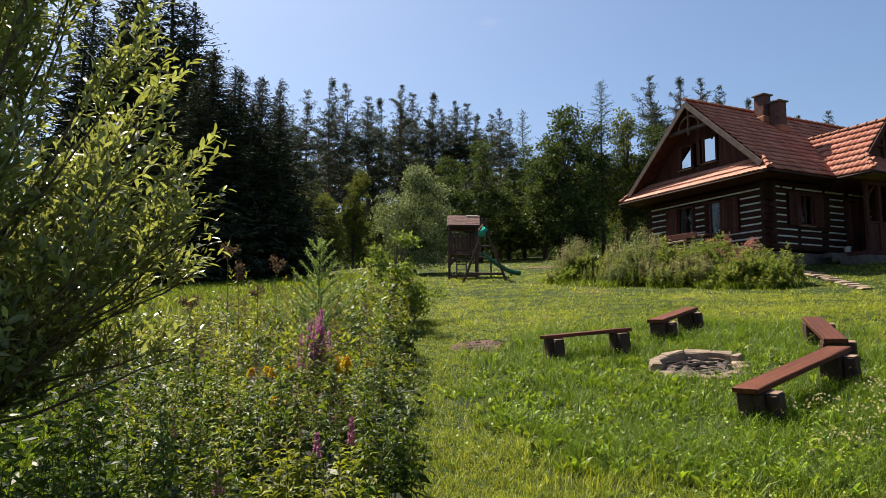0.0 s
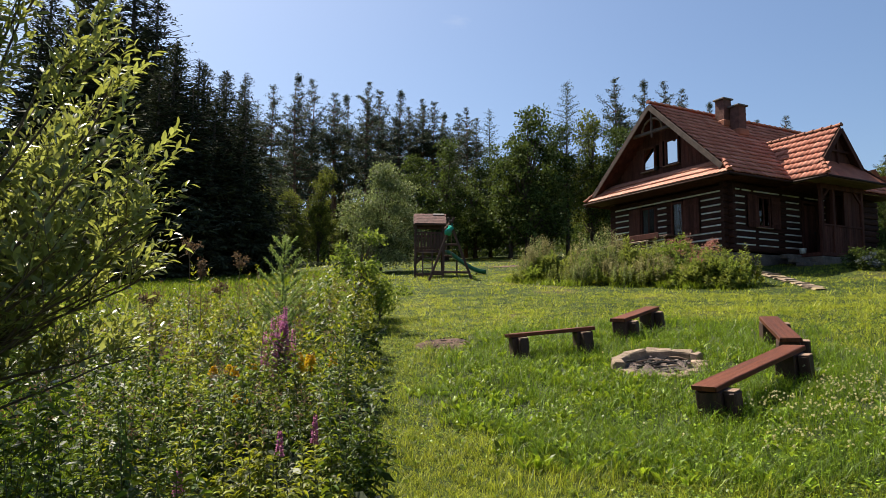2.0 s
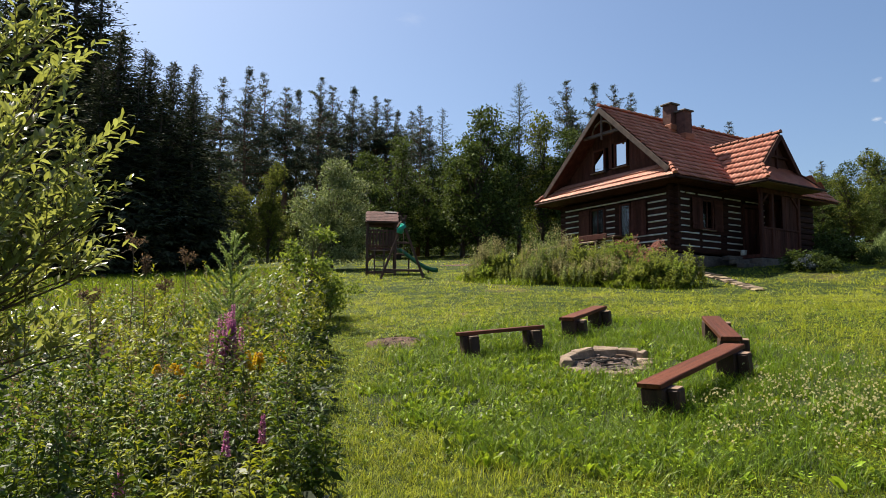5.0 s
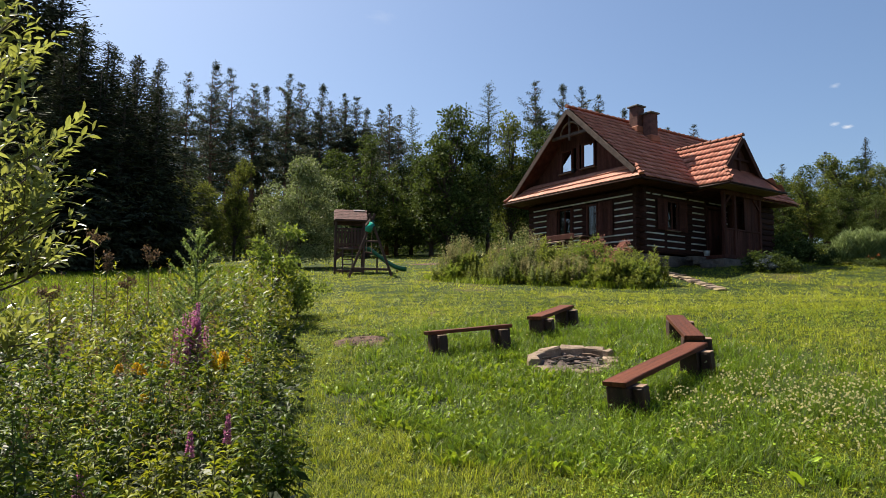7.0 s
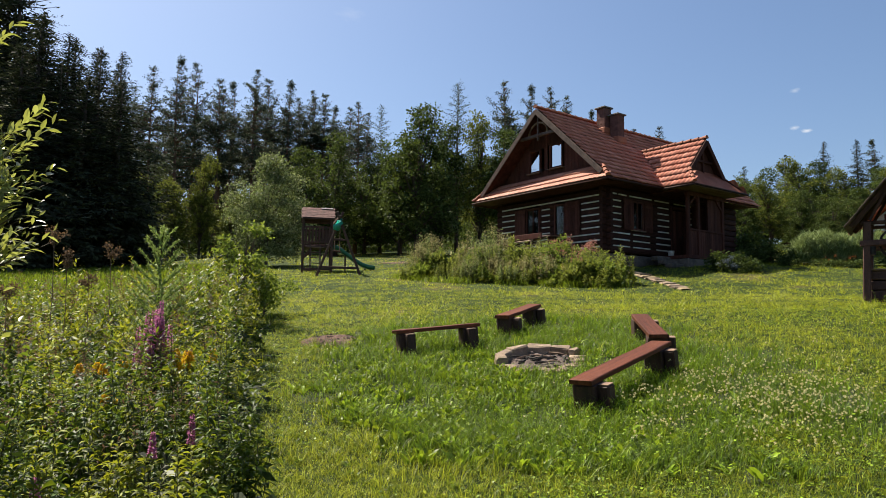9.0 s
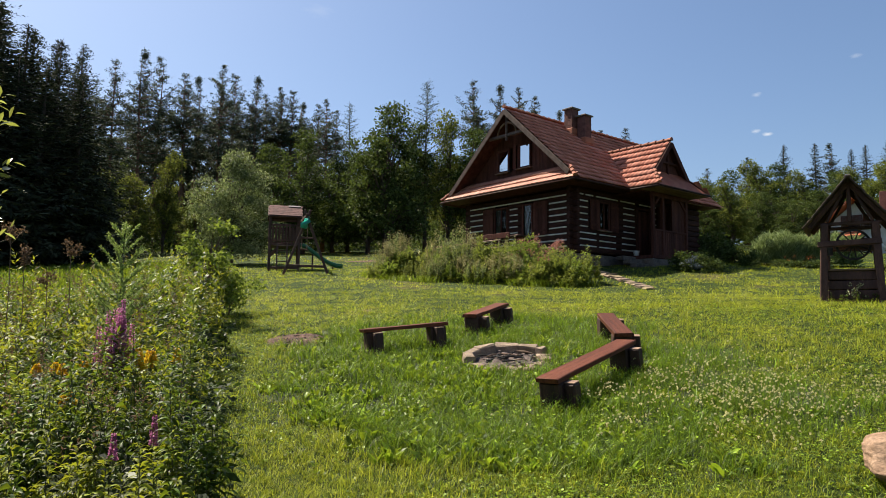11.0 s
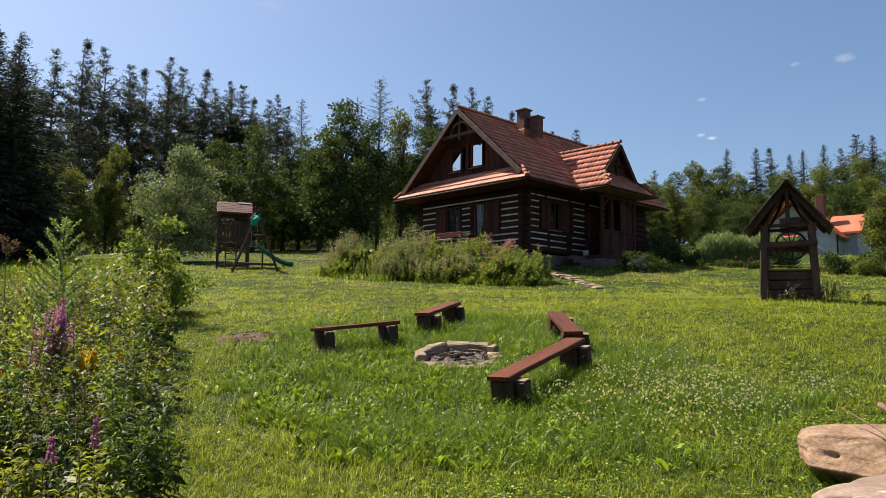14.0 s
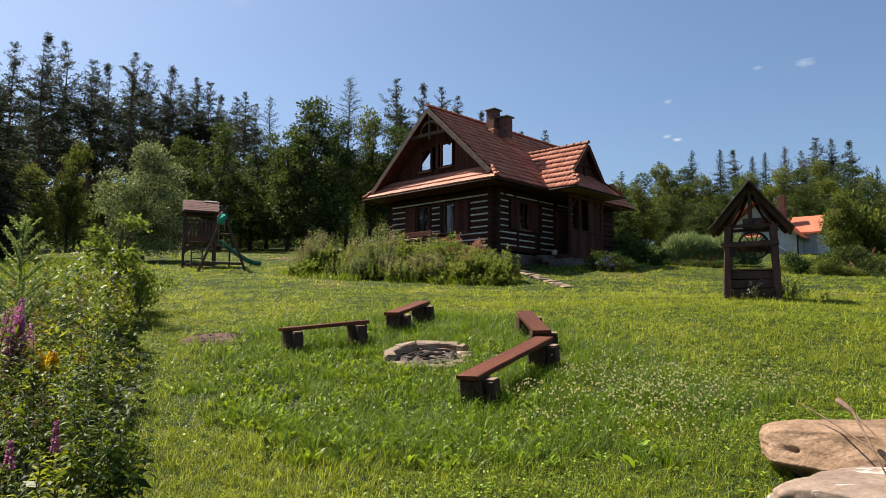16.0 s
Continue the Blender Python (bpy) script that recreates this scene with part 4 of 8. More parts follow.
def trunk_bm(h, r, lean=0.0, bend=0.1, sides=8, seg=7, top=0.08):
    bm = bmesh.new()
    ph = random.uniform(0, 6)
    pts = [(lean * (i / seg) * h + bend * math.sin(ph + 3 * i / seg) * (i / seg), bend * math.cos(ph + 2.3 * i / seg) * (i / seg), h * i / seg - 0.15 * (i == 0)) for i in range(seg + 1)]
    tube(bm, pts, [max(r * (1 - (1 - top) * (i / seg) ** 0.9) * (1.25 if i == 0 else 1), 0.012) for i in range(seg + 1)], sides)
    return bm


def spruce_proto(seed, h=16.0):
    rng = np.random.default_rng(seed)
    random.seed(seed)
    t = thing("spruce_tree", Matrix(), "tall dark spruce at the edge of the wood", "spruce", "spruces")
    part("trunk", trunk_bm(h, h * 0.014, bend=0.08), M_BARK, t, smooth=True)
    chunks = []
    bb = bmesh.new()
    count = 360
    for i in range(count):
        f = (i / count) ** 0.9
        z = h * (0.02 + 0.965 * f) + rng.normal() * 0.12
        a = i * 2.4 + rng.normal() * 0.5
        bulge = 1 + 0.22 * math.sin(3 * a + z * 1.3) + 0.15 * math.sin(z * 2.6 + a)
        L = ((1 - f) ** 0.80 * h * 0.19 + 0.07) * rng.uniform(0.55, 1.25) * bulge
        droop = 0.34 - 0.85 * f ** 1.4 + rng.normal() * 0.12
        d = np.array([math.cos(a), math.sin(a), 0])
        n = max(4, int(L / 0.20))
        s = np.linspace(0.15, 1, n)[:, None]
        p = np.array([0, 0, z]) + d * s * L + np.array([0, 0, 1.0]) * (-droop * s * L * (1.25 - 0.75 * s)) + rng.normal(size=(n, 3)) * 0.06
        if L > 0.5 and i % 3 == 0:
            tube(bb, [tuple(p[0]), tuple(p[n // 2]), tuple(p[-1])], [0.03, 0.02, 0.008], 4, False)
        hang = -0.95 + 1.35 * f
        for sd in (-1, 1, 0):
            side = np.array([-d[1], d[0], 0]) * sd
            way = d * 0.55 + side * 0.7 + np.array([0, 0, hang]) + rng.normal(size=(n, 3)) * 0.4
            ln = (0.34 + 0.26 * (1 - s[:, 0])) * (0.28 + 0.86 * (1 - f)) * rng.uniform(0.6, 1.4, n)
            chunks.append(rhombs(p + rng.normal(size=(n, 3)) * 0.05, way, ln, ln * 0.30, rng, 0.4))
    n = 26
    p = np.tile([[0, 0, h]], (n, 1)) - np.outer(rng.random(n) * 0.9, [0, 0, 1])
    chunks.append(rhombs(p, rng.normal(size=(n, 3)) * [1, 1, 0.6] + [0, 0, 0.9], 0.22, 0.05, rng))
    v, f = joined(chunks)
    tagged(part("branchwork", bb, M_BARK, t), kind="stuff")
    tagged(soup("crown", v, f, L_SPRUCE, t), kind="stuff")
    return t


def pine_proto(seed, h=19.0, bare=0.45, mat=None):
    rng = np.random.default_rng(seed)
    random.seed(seed)
    t = thing("pine_tree", Matrix(), "tall pine with a bare trunk and an open crown", "pine", "pines")
    part("trunk", trunk_bm(h * 0.97, h * 0.011, lean=rng.normal() * 0.008, bend=0.25), M_PINEBARK, t, smooth=True)
    bb = bmesh.new()
    chunks = []
    z = h * bare
    while z < h:
        f = (z - h * bare) / (h * (1 - bare))
        reach = h * 0.150 * min(1.0, 0.62 + 1.6 * f) * (1 - f) ** 0.95 + 0.07
        for i in range(rng.integers(3, 6) if f < 0.7 else rng.integers(2, 4)):
            a = rng.uniform(0, 6.283)
            L = reach * rng.uniform(0.3, 1.25) * (1 + 0.38 * math.sin(2 * a + z * 1.1 + seed))
            rise = 0.05 + 0.75 * f + rng.normal() * 0.2
            d = np.array([math.cos(a), math.sin(a), 0])
            end = np.array([0, 0, z]) + d * L + np.array([0, 0, rise * L])
            tube(bb, [(0, 0, z), tuple((np.array([0, 0, z]) + end) / 2 + rng.normal(size=3) * 0.06), tuple(end)], [0.05, 0.03, 0.012], 4, False)
            for j in range(max(3, int(L * 4.4))):
                s = rng.uniform(0.3, 1.08)
                c = np.array([0, 0, z]) + d * L * s + np.array([0, 0, rise * L * s]) + rng.normal(size=3) * [0.24 - 0.19 * f, 0.24 - 0.19 * f, 0.09]
                n = 15
                small = 1.15 - 0.62 * f
                way = rng.normal(size=(n, 3)) * [1, 1, 0.6] + np.array([0, 0, 0.5]) + d * 0.3
                ln = rng.uniform(0.16, 0.38, n) * small
                chunks.append(rhombs(c + rng.normal(size=(n, 3)) * np.array([0.18, 0.18, 0.10]) * small, way, ln, ln * 0.30, rng))
        z += h * 0.0275 * rng.uniform(0.3, 1.9) * (1.1 - 0.66 * f)
    for i in range(7):
        a, zz = rng.uniform(0, 6.283), h * rng.uniform(0.15, bare)
        L = rng.uniform(0.5, 1.6)
        tube(bb, [(0, 0, zz), (math.cos(a) * L, math.sin(a) * L, zz + 0.1 * L)], [0.03, 0.008], 4, False)
    v, f = joined(chunks)
    tagged(part("branchwork", bb, M_PINEBARK, t), kind="stuff")
    tagged(soup("crown", v, f, mat or L_PINE, t), kind="stuff")
    return t


def larch_proto(seed, h=16.0):
    rng = np.random.default_rng(seed)
    random.seed(seed)
    t = thing("larch_tree", Matrix(), "thin pale larch with see-through branches", "larch", "larches")
    part("trunk", trunk_bm(h, h * 0.010, bend=0.12), M_BARK, t, smooth=True)
    bb = bmesh.new()
    chunks = []
    for i in range(95):
        f = i / 95
        z = h * (0.3 + 0.69 * f)
        a = i * 2.4 + rng.normal() * 0.3
        L = h * 0.15 * (1 - f) ** 0.75 * rng.uniform(0.7, 1.2) + 0.25
        d = np.array([math.cos(a), math.sin(a), 0.35])
        e = np.array([0, 0, z]) + d * L
        tube(bb, [(0, 0, z), tuple(e)], [0.03, 0.008], 4, False)
        n = int(22 * L) + 6
        s = rng.random((n, 1))
        p = np.array([0, 0, z]) + d * L * s + rng.normal(size=(n, 3)) * 0.1
        chunks.append(rhombs(p, rng.normal(size=(n, 3)) + [0, 0, -0.3], rng.uniform(0.1, 0.22, n), 0.05, rng))
    v, f = joined(chunks)
    tagged(part("branchwork", bb, M_BARK, t), kind="stuff")
    tagged(soup("crown", v, f, L_LARCH, t), kind="stuff")
    return t


def crown_leaves(rng, clumps, leaf, per, spread, droop=0.2):
    """Leaves in clumps: each clump a loose ball of leaves that faces outwards."""
    n = len(clumps) * per
    c = np.repeat(clumps, per, axis=0)
    off = unit(rng.normal(size=(n, 3))) * (rng.random((n, 1)) ** 0.45) * spread
    off[:, 2] *= 0.75
    way = off / max(spread, 1e-6) * 0.6 + rng.normal(size=(n, 3)) * 0.6 + np.array([0, 0, -droop])
    ln = leaf * rng.uniform(0.65, 1.3, n)
    return rhombs(c + off, way, ln, ln * 0.62, rng)


def broad_proto(seed, h=12.0, w=7.0, mat=None, leaf=0.21, clumps=150, per=46, spread=0.52, base=0.1, name="broadleaf_tree", label="leafy tree with a rounded uneven crown", cat="tree", group="broadleaf trees", bark=None, trunk_r=None):
    rng = np.random.default_rng(seed)
    random.seed(seed)
    t = thing(name, Matrix(), label, cat, group)
    r = trunk_r or h * 0.016
    part("trunk", trunk_bm(h * 0.75, r, bend=h * 0.015), bark or M_BARK, t, smooth=True)
    lobes = [(np.array([rng.normal() * w * 0.16, rng.normal() * w * 0.16, h * (base + (1 - base) * q)]), rng.uniform(0.75, 1.1)) for q in np.linspace(0.22, 0.86, 8)]
    lobes += [(np.array([math.cos(a) * w * 0.27, math.sin(a) * w * 0.27, h * (base + (1 - base) * rng.uniform(0.15, 0.62))]), rng.uniform(0.6, 0.9)) for a in np.linspace(0, 5.4, 7) + rng.random() * 2]
    pts = []
    while len(pts) < clumps:
        c, s = lobes[rng.integers(len(lobes))]
        d = unit(rng.normal(size=(1, 3)))[0]
        f = (c[2] / h - base) / (1 - base)
        rad = w * 0.27 * s * (1.1 - 0.55 * max(f, 0) ** 2)
        p = c + d * np.array([rad, rad, min(rad * 1.05, h * 0.2)]) * rng.uniform(0.55, 1.0)
        if p[2] > h * base * 0.8:
            pts.append(p)
    pts = np.array(pts)
    pts[:, 2] *= h / max(pts[:, 2].max() + spread * 0.5, 1e-6)
    bb = bmesh.new()
    for p in pts[:: max(1, len(pts) // 42)]:
        z0 = min(max(p[2] * 0.55, h * 0.08), h * 0.7)
        m = np.array([0, 0, z0]) * 0.5 + p * 0.5 + np.array([0, 0, 0.05 * h])
        tube(bb, [(0, 0, z0), tuple(m), tuple(p)], [r * 0.42, r * 0.24, r * 0.08], 5, False)
    tagged(part("branchwork", bb, bark or M_BARK, t), kind="stuff")
    v, f = crown_leaves(rng, pts, leaf, per, spread)
    tagged(soup("crown", v, f, mat or L_BROAD, t), kind="stuff")
    return t



placed = {}


def plant_tree(proto, az, d, h, proto_h, turn=None, widen=1.0):
    x, y = polar(az, d)
    s = h / proto_h
    m = pose(x, y, gz(x, y) - 0.1, 0, 0, turn if turn is not None else random.uniform(0, 360)) @ Matrix.Diagonal((s * widen, s * widen, s, 1))
    if proto not in placed:
        placed[proto] = True
        proto.matrix_world = m
        return proto
    c = copy_thing(proto, Matrix())
    c.matrix_basis = m
    return c


def build_woods():
    spr = [spruce_proto(11), spruce_proto(12)]
    pin = [pine_proto(21, bare=0.42), pine_proto(22, bare=0.52), pine_proto(23, bare=0.34)]
    lar = larch_proto(31)
    brd = [broad_proto(41, clumps=235, per=58, leaf=0.215, spread=0.62, base=0.015), broad_proto(42, 12, 6.4, clumps=215, per=58, leaf=0.215, spread=0.60, base=0.015)]
    back = [broad_proto(44, clumps=170, per=32, leaf=0.27, spread=0.62, base=0.015), broad_proto(45, 12, 6.2, clumps=150, per=32, leaf=0.27, spread=0.62, base=0.015)]
    lit = broad_proto(43, 12, 6.5, L_BROADLT, clumps=200, per=48, leaf=0.22, spread=0.58)
    random.seed(77)
    # the dark spruce screen
    for i, (az, d, h) in enumerate(((-25.0, 58, 27.5), (-22.7, 56, 25.2), (-20.9, 54, 21.6), (-19.4, 48, 16.2), (-17.1, 47, 14.5), (-15.7, 50, 14.7))):
        plant_tree(spr[i % 2], az, d, h, 16.0, widen=1.65)
    for i in range(24):
        az = -29 + 16.2 * i / 23
        far = 1.36 if az < -21.5 else 1.0
        plant_tree(spr[i % 2], az + random.uniform(-0.5, 0.5), (43 + 3 * (i % 3) + random.uniform(-1, 1)) * far, (10.6 + 3.6 * math.sin(i * 2.1) + max(0, -16 - az) * 0.4) * far, 16.0, widen=random.uniform(1.4, 2.3))
    # the pines along the skyline
    line = ((-14.2, 66, 17.4), (-11.7, 70, 18.5), (-9.6, 72, 20.2), (-8.5, 75, 20.4), (-6.6, 74, 18.7), (-5.6, 80, 19.8), (-3.7, 72, 19.4), (-2.7, 78, 19.9), (-0.9, 76, 19.3), (0.9, 80, 19.1),
            (2.0, 78, 18.4), (2.9, 82, 17.7), (4.8, 64, 14.6), (17.4, 70, 18.0), (19.7, 72, 17.9), (21.3, 76, 18.4), (22.7, 80, 18.2), (24.8, 85, 17.2), (28.2, 80, 13.8), (30.2, 70, 12.4))
    for i, (az, d, h) in enumerate(line):
        plant_tree(pin[i % 3], az, d, h, 19.0, widen=1.2)
    for i in range(22):
        az = -15.5 + 21 * i / 21 + random.uniform(-0.4, 0.4)
        plant_tree(pin[(i * 2) % 3], az, 84 + random.uniform(-6, 14), 16.8 + random.uniform(-2, 2.2), 19.0, widen=1.25)
    plant_tree(lar, 6.8, 76, 16.9, 16.0)
    plant_tree(lar, 13.4, 60, 15.9, 16.0, widen=1.1)
    plant_tree(lar, -12.9, 74, 17.6, 16.0)
    # broadleaf trees before and between them
    for i, (az, d, h, wd) in enumerate(((10.0, 56, 13.3, 1.05), (8.6, 58, 11.6, 1.0), (12.0, 60, 11.8, 1.0), (3.2, 58, 10.4, 1.1), (0.9, 62, 9.8, 1.1), (5.6, 62, 9.4, 1.2), (17.3, 62, 12.0, 1.0), (19.5, 64, 11.0, 1.1), (22.5, 66, 10.0, 1.2), (6.9, 64, 9.6, 1.2))):
        plant_tree(brd[i % 2], az, d, h, 12.0, widen=wd)
    for az, d, h, wd in ((15.3, 62, 12.9, 0.9), (-13.0, 58, 7.2, 1.0), (-9.6, 60, 7.0, 1.1), (-5.2, 58, 5.8, 1.2), (-1.0, 64, 6.5, 1.2), (-7.6, 62, 9.0, 0.8)):
        plant_tree(lit, az, d, h, 12.0, widen=wd)
    for i in range(34):
        plant_tree((back + spr)[i % 4], -15 + 37 * i / 33 + random.uniform(-0.6, 0.6), 90 + random.uniform(-6, 10), 11.5 + random.uniform(-2.0, 2), 12.0 if i % 4 < 2 else 16.0, widen=1.5)
    # the wood beyond the garden: bearing and how high each top stands above the eye, in degrees
    def by_top(proto, az, d, up, proto_h, widen):
        x, y = polar(az, d)
        plant_tree(proto, az, d, 1.8 + d * math.tan(radians(up)) - gz(x, y), proto_h, widen=widen)

    for i, (az, up) in enumerate(((34.2, 11.2), (36.5, 11.9), (39.4, 12.5), (42.0, 13.3), (44.1, 13.2), (45.0, 13.0), (46.4, 12.5), (47.3, 12.7), (48.7, 13.0), (49.8, 12.5), (50.8, 13.4), (51.8, 13.3), (52.9, 12.9), (54.6, 11.0), (56.0, 11.6))):
        k = (0, 1, 0, 3, 4, 2, 3, 4, 3, 0, 1, 4, 2, 3, 0)[i]
        by_top((pin + spr)[k], az, 104 + random.uniform(-3, 4), up, 19.0 if k < 3 else 16.0, 1.5 if k < 3 else 1.25)
    for i, (az, up) in enumerate(((31.6, 10.8), (33.4, 11.2), (35.4, 11.3), (37.6, 11.6), (39.2, 11.5), (40.6, 12.5), (42.0, 11.9), (43.6, 11.4), (45.4, 11.2), (47.0, 11.3), (48.2, 11.8), (49.6, 11.4), (51.4, 11.8), (53.2, 11.5), (54.8, 10.4), (56.5, 10.6))):
        by_top((lit, brd[0], lit, brd[1], lit)[i % 5], az, 92 + random.uniform(-5, 5), up, 12.0, 1.1)
    for i in range(13):
        by_top(back[i % 2], 31.5 + 24 * i / 12 + random.uniform(-0.5, 0.5), 84 + random.uniform(-2, 2), 10.2 + random.uniform(-0.7, 0.7), 12.0, 1.3)
    for i, (az, up) in enumerate(((31.0, 9.6), (33.5, 10.4), (36.4, 10.6), (38.2, 10.9), (40.2, 9.8), (42.4, 9.3), (44.6, 9.8), (47.2, 10.2), (49.3, 10.0), (51.8, 10.6), (54.0, 9.8), (56.0, 9.6))):
        by_top((brd[0], brd[1], brd[0], lit)[i % 4], az, 76 + random.uniform(-3, 3), up, 12.0, 1.15)
    # trees out of view that close the clearing; western row added to darken window reflections
    for i in range(12):
        plant_tree((back + spr)[i % 4], -126 + 80 * i / 11 + random.uniform(-2, 2), 60 + random.uniform(-5, 6), 14.8 + random.uniform(-0.6, 0.6), 12.0 if i % 4 < 2 else 16.0, widen=1.5)
    for i in range(14):
        az = 62 + 165 * i / 13
        plant_tree((pin + back)[i % 5], az, 60 + random.uniform(-6, 10), 13 + random.uniform(-2, 2), 19.0 if i % 5 < 3 else 12.0)


build_woods()

# ---- things on the lawn ----


def rock_bm(size, seed, rough=0.18, sub=3, flat=0.55, squared=3.0, under=0.0):
    """A boulder: a squarish lump with broken faces; under: how far the foot is cut back below the upper bed."""
    bm = bmesh.new()
    bmesh.ops.create_icosphere(bm, subdivisions=sub, radius=1.0)
    o = Vector((seed * 7.3, seed * 3.1, seed * 1.7))
    rr = random.Random(int(seed * 10))
    cuts = [(Vector((rr.uniform(-1, 1), rr.uniform(-1, 1), rr.uniform(-0.4, 0.8))).normalized(), rr.uniform(0.86, 1.10)) for _ in range(16)] if under else []
    hole = Vector((-1.75, -0.70, 0.95)).normalized()
    for v in bm.verts:
        d = v.co.normalized()
        k = (abs(d.x) ** squared + abs(d.y) ** squared + abs(d.z) ** squared) ** (-1 / squared)
        n = noise.noise(d * 1.3 + o) * rough + noise.noise(d * 3.1 + o) * rough * 0.45 + noise.noise(d * 8 + o) * rough * 0.16
        p = d * k
        for cn, cd in cuts:
            over = p.dot(cn) - cd
            if over > 0:
                p = p - cn * over * 0.97
        p = p * (1 + n)
        p.z = max(p.z, -flat)
        if under:
            q = min(max((0.10 - p.z) / 0.16, 0), 1)
            dent = under * q * (0.6 + noise.noise(d * 2.2 + o)) + 0.05 * math.exp(-((p.z - 0.04) / 0.06) ** 2)
            side = max(0.0, 1 - abs(p.z) ** 6)
            bed = 0.005 * math.sin(p.z * 26 + 3 * noise.noise(d * 2 + o)) * side
            chip = -0.035 * max(0.0, noise.noise(d * 5.5 + o) - 0.25) / 0.75 - 0.02 * max(0.0, noise.noise(d * 13 + o) - 0.35)
            p.x *= 1 - dent + bed + chip
            p.y *= 1 - dent + bed + chip
            p.z += chip * 0.6
            p = p * (1 - 0.13 * math.exp(-(d.angle(hole) / 0.075) ** 2))
        v.co = Vector((p.x * size[0], p.y * size[1], p.z * size[2]))
    return bm


def build_bench(a, b, width, seed, label, brace=True):
    """A plank on two squat timber blocks, between the plan points a and b; its height follows the ground."""
    random.seed(seed)
    a, b = Vector((*a, 0)), Vector((*b, 0))
    L = (b - a).length
    mid = (a + b) / 2
    za, zb = gz(a.x, a.y), gz(b.x, b.y)
    turn = math.degrees(math.atan2(b.y - a.y, b.x - a.x))
    tilt = -math.degrees(math.atan2(zb - za, L))
    t = thing("log_bench", pose(mid.x, mid.y, (za + zb) / 2, 0, 0, turn) @ pose(0, 0, 0, 0, tilt, 0), label, "bench", "benches round the fire pit")
    hgt = 0.345
    seat = bmesh.new()
    n = 6
    for sgn in ((-0.5, 0.5) if width > 0.5 else (0,)):
        w = width / (2 if width > 0.5 else 1) - 0.006
        yc = sgn * width / 2
        rows = []
        for i in range(n + 1):
            x = L * (i / n - 0.5) * 1.0
            wob = random.uniform(-0.004, 0.004)
            rows.append([seat.verts.new((x + (random.uniform(-0.012, 0.012) if i in (0, n) else 0), yc + s * w / 2 + wob, hgt + z + random.uniform(-0.002, 0.002))) for s, z in ((-1, -0.027), (-1.0, 0.018), (-0.93, 0.027), (0.93, 0.027), (1.0, 0.018), (1, -0.027))])
        for r0, r1 in zip(rows, rows[1:]):
            for k in range(6):
                seat.faces.new((r0[k], r0[(k + 1) % 6], r1[(k + 1) % 6], r1[k]))
        seat.faces.new(rows[0][::-1])
        seat.faces.new(rows[-1])
    part("seat", seat, M_BENCH, t, "red-brown stained plank seat with worn edges")
    for sgn in (-1, 1):
        x = sgn * (L / 2 - 0.17)
        part("leg", box_bm((0.26, width * 0.95, 0.52), pose(x, 0.0, 0.055, 0, random.uniform(-2, 2), random.uniform(-4, 4)), 0.018, 0.007), M_BENCH_LEG, t, "dark squared timber block")
        if brace:
            part("side_block", box_bm((0.14, 0.13, 0.47), pose(x - sgn * 0.02, -width * 0.47 - 0.07, 0.06, random.uniform(-4, 4), random.uniform(-3, 3), 0), 0.016, 0.008), M_BENCH_LEG, t, "short upright log beside the seat")
            part("cut_end", box_bm((0.125, 0.115, 0.012), pose(x - sgn * 0.02, -width * 0.47 - 0.07, 0.301), 0.004), M_CUT, t)
    return t


build_bench((1.53, 10.30), (2.90, 10.52), 0.22, 1, "long dark wooden bench on squat timber blocks", True)
build_bench((3.46, 11.05), (4.43, 12.10), 0.27, 2, "short red-brown plank bench on timber blocks", True)
build_bench((2.97, 6.72), (4.71, 8.08), 0.27, 3, "long red-brown plank bench on dark timber blocks beside the fire pit", True)
build_bench((4.86, 8.47), (5.42, 10.03), 0.27, 4, "worn orange-brown plank bench on timber blocks", True)


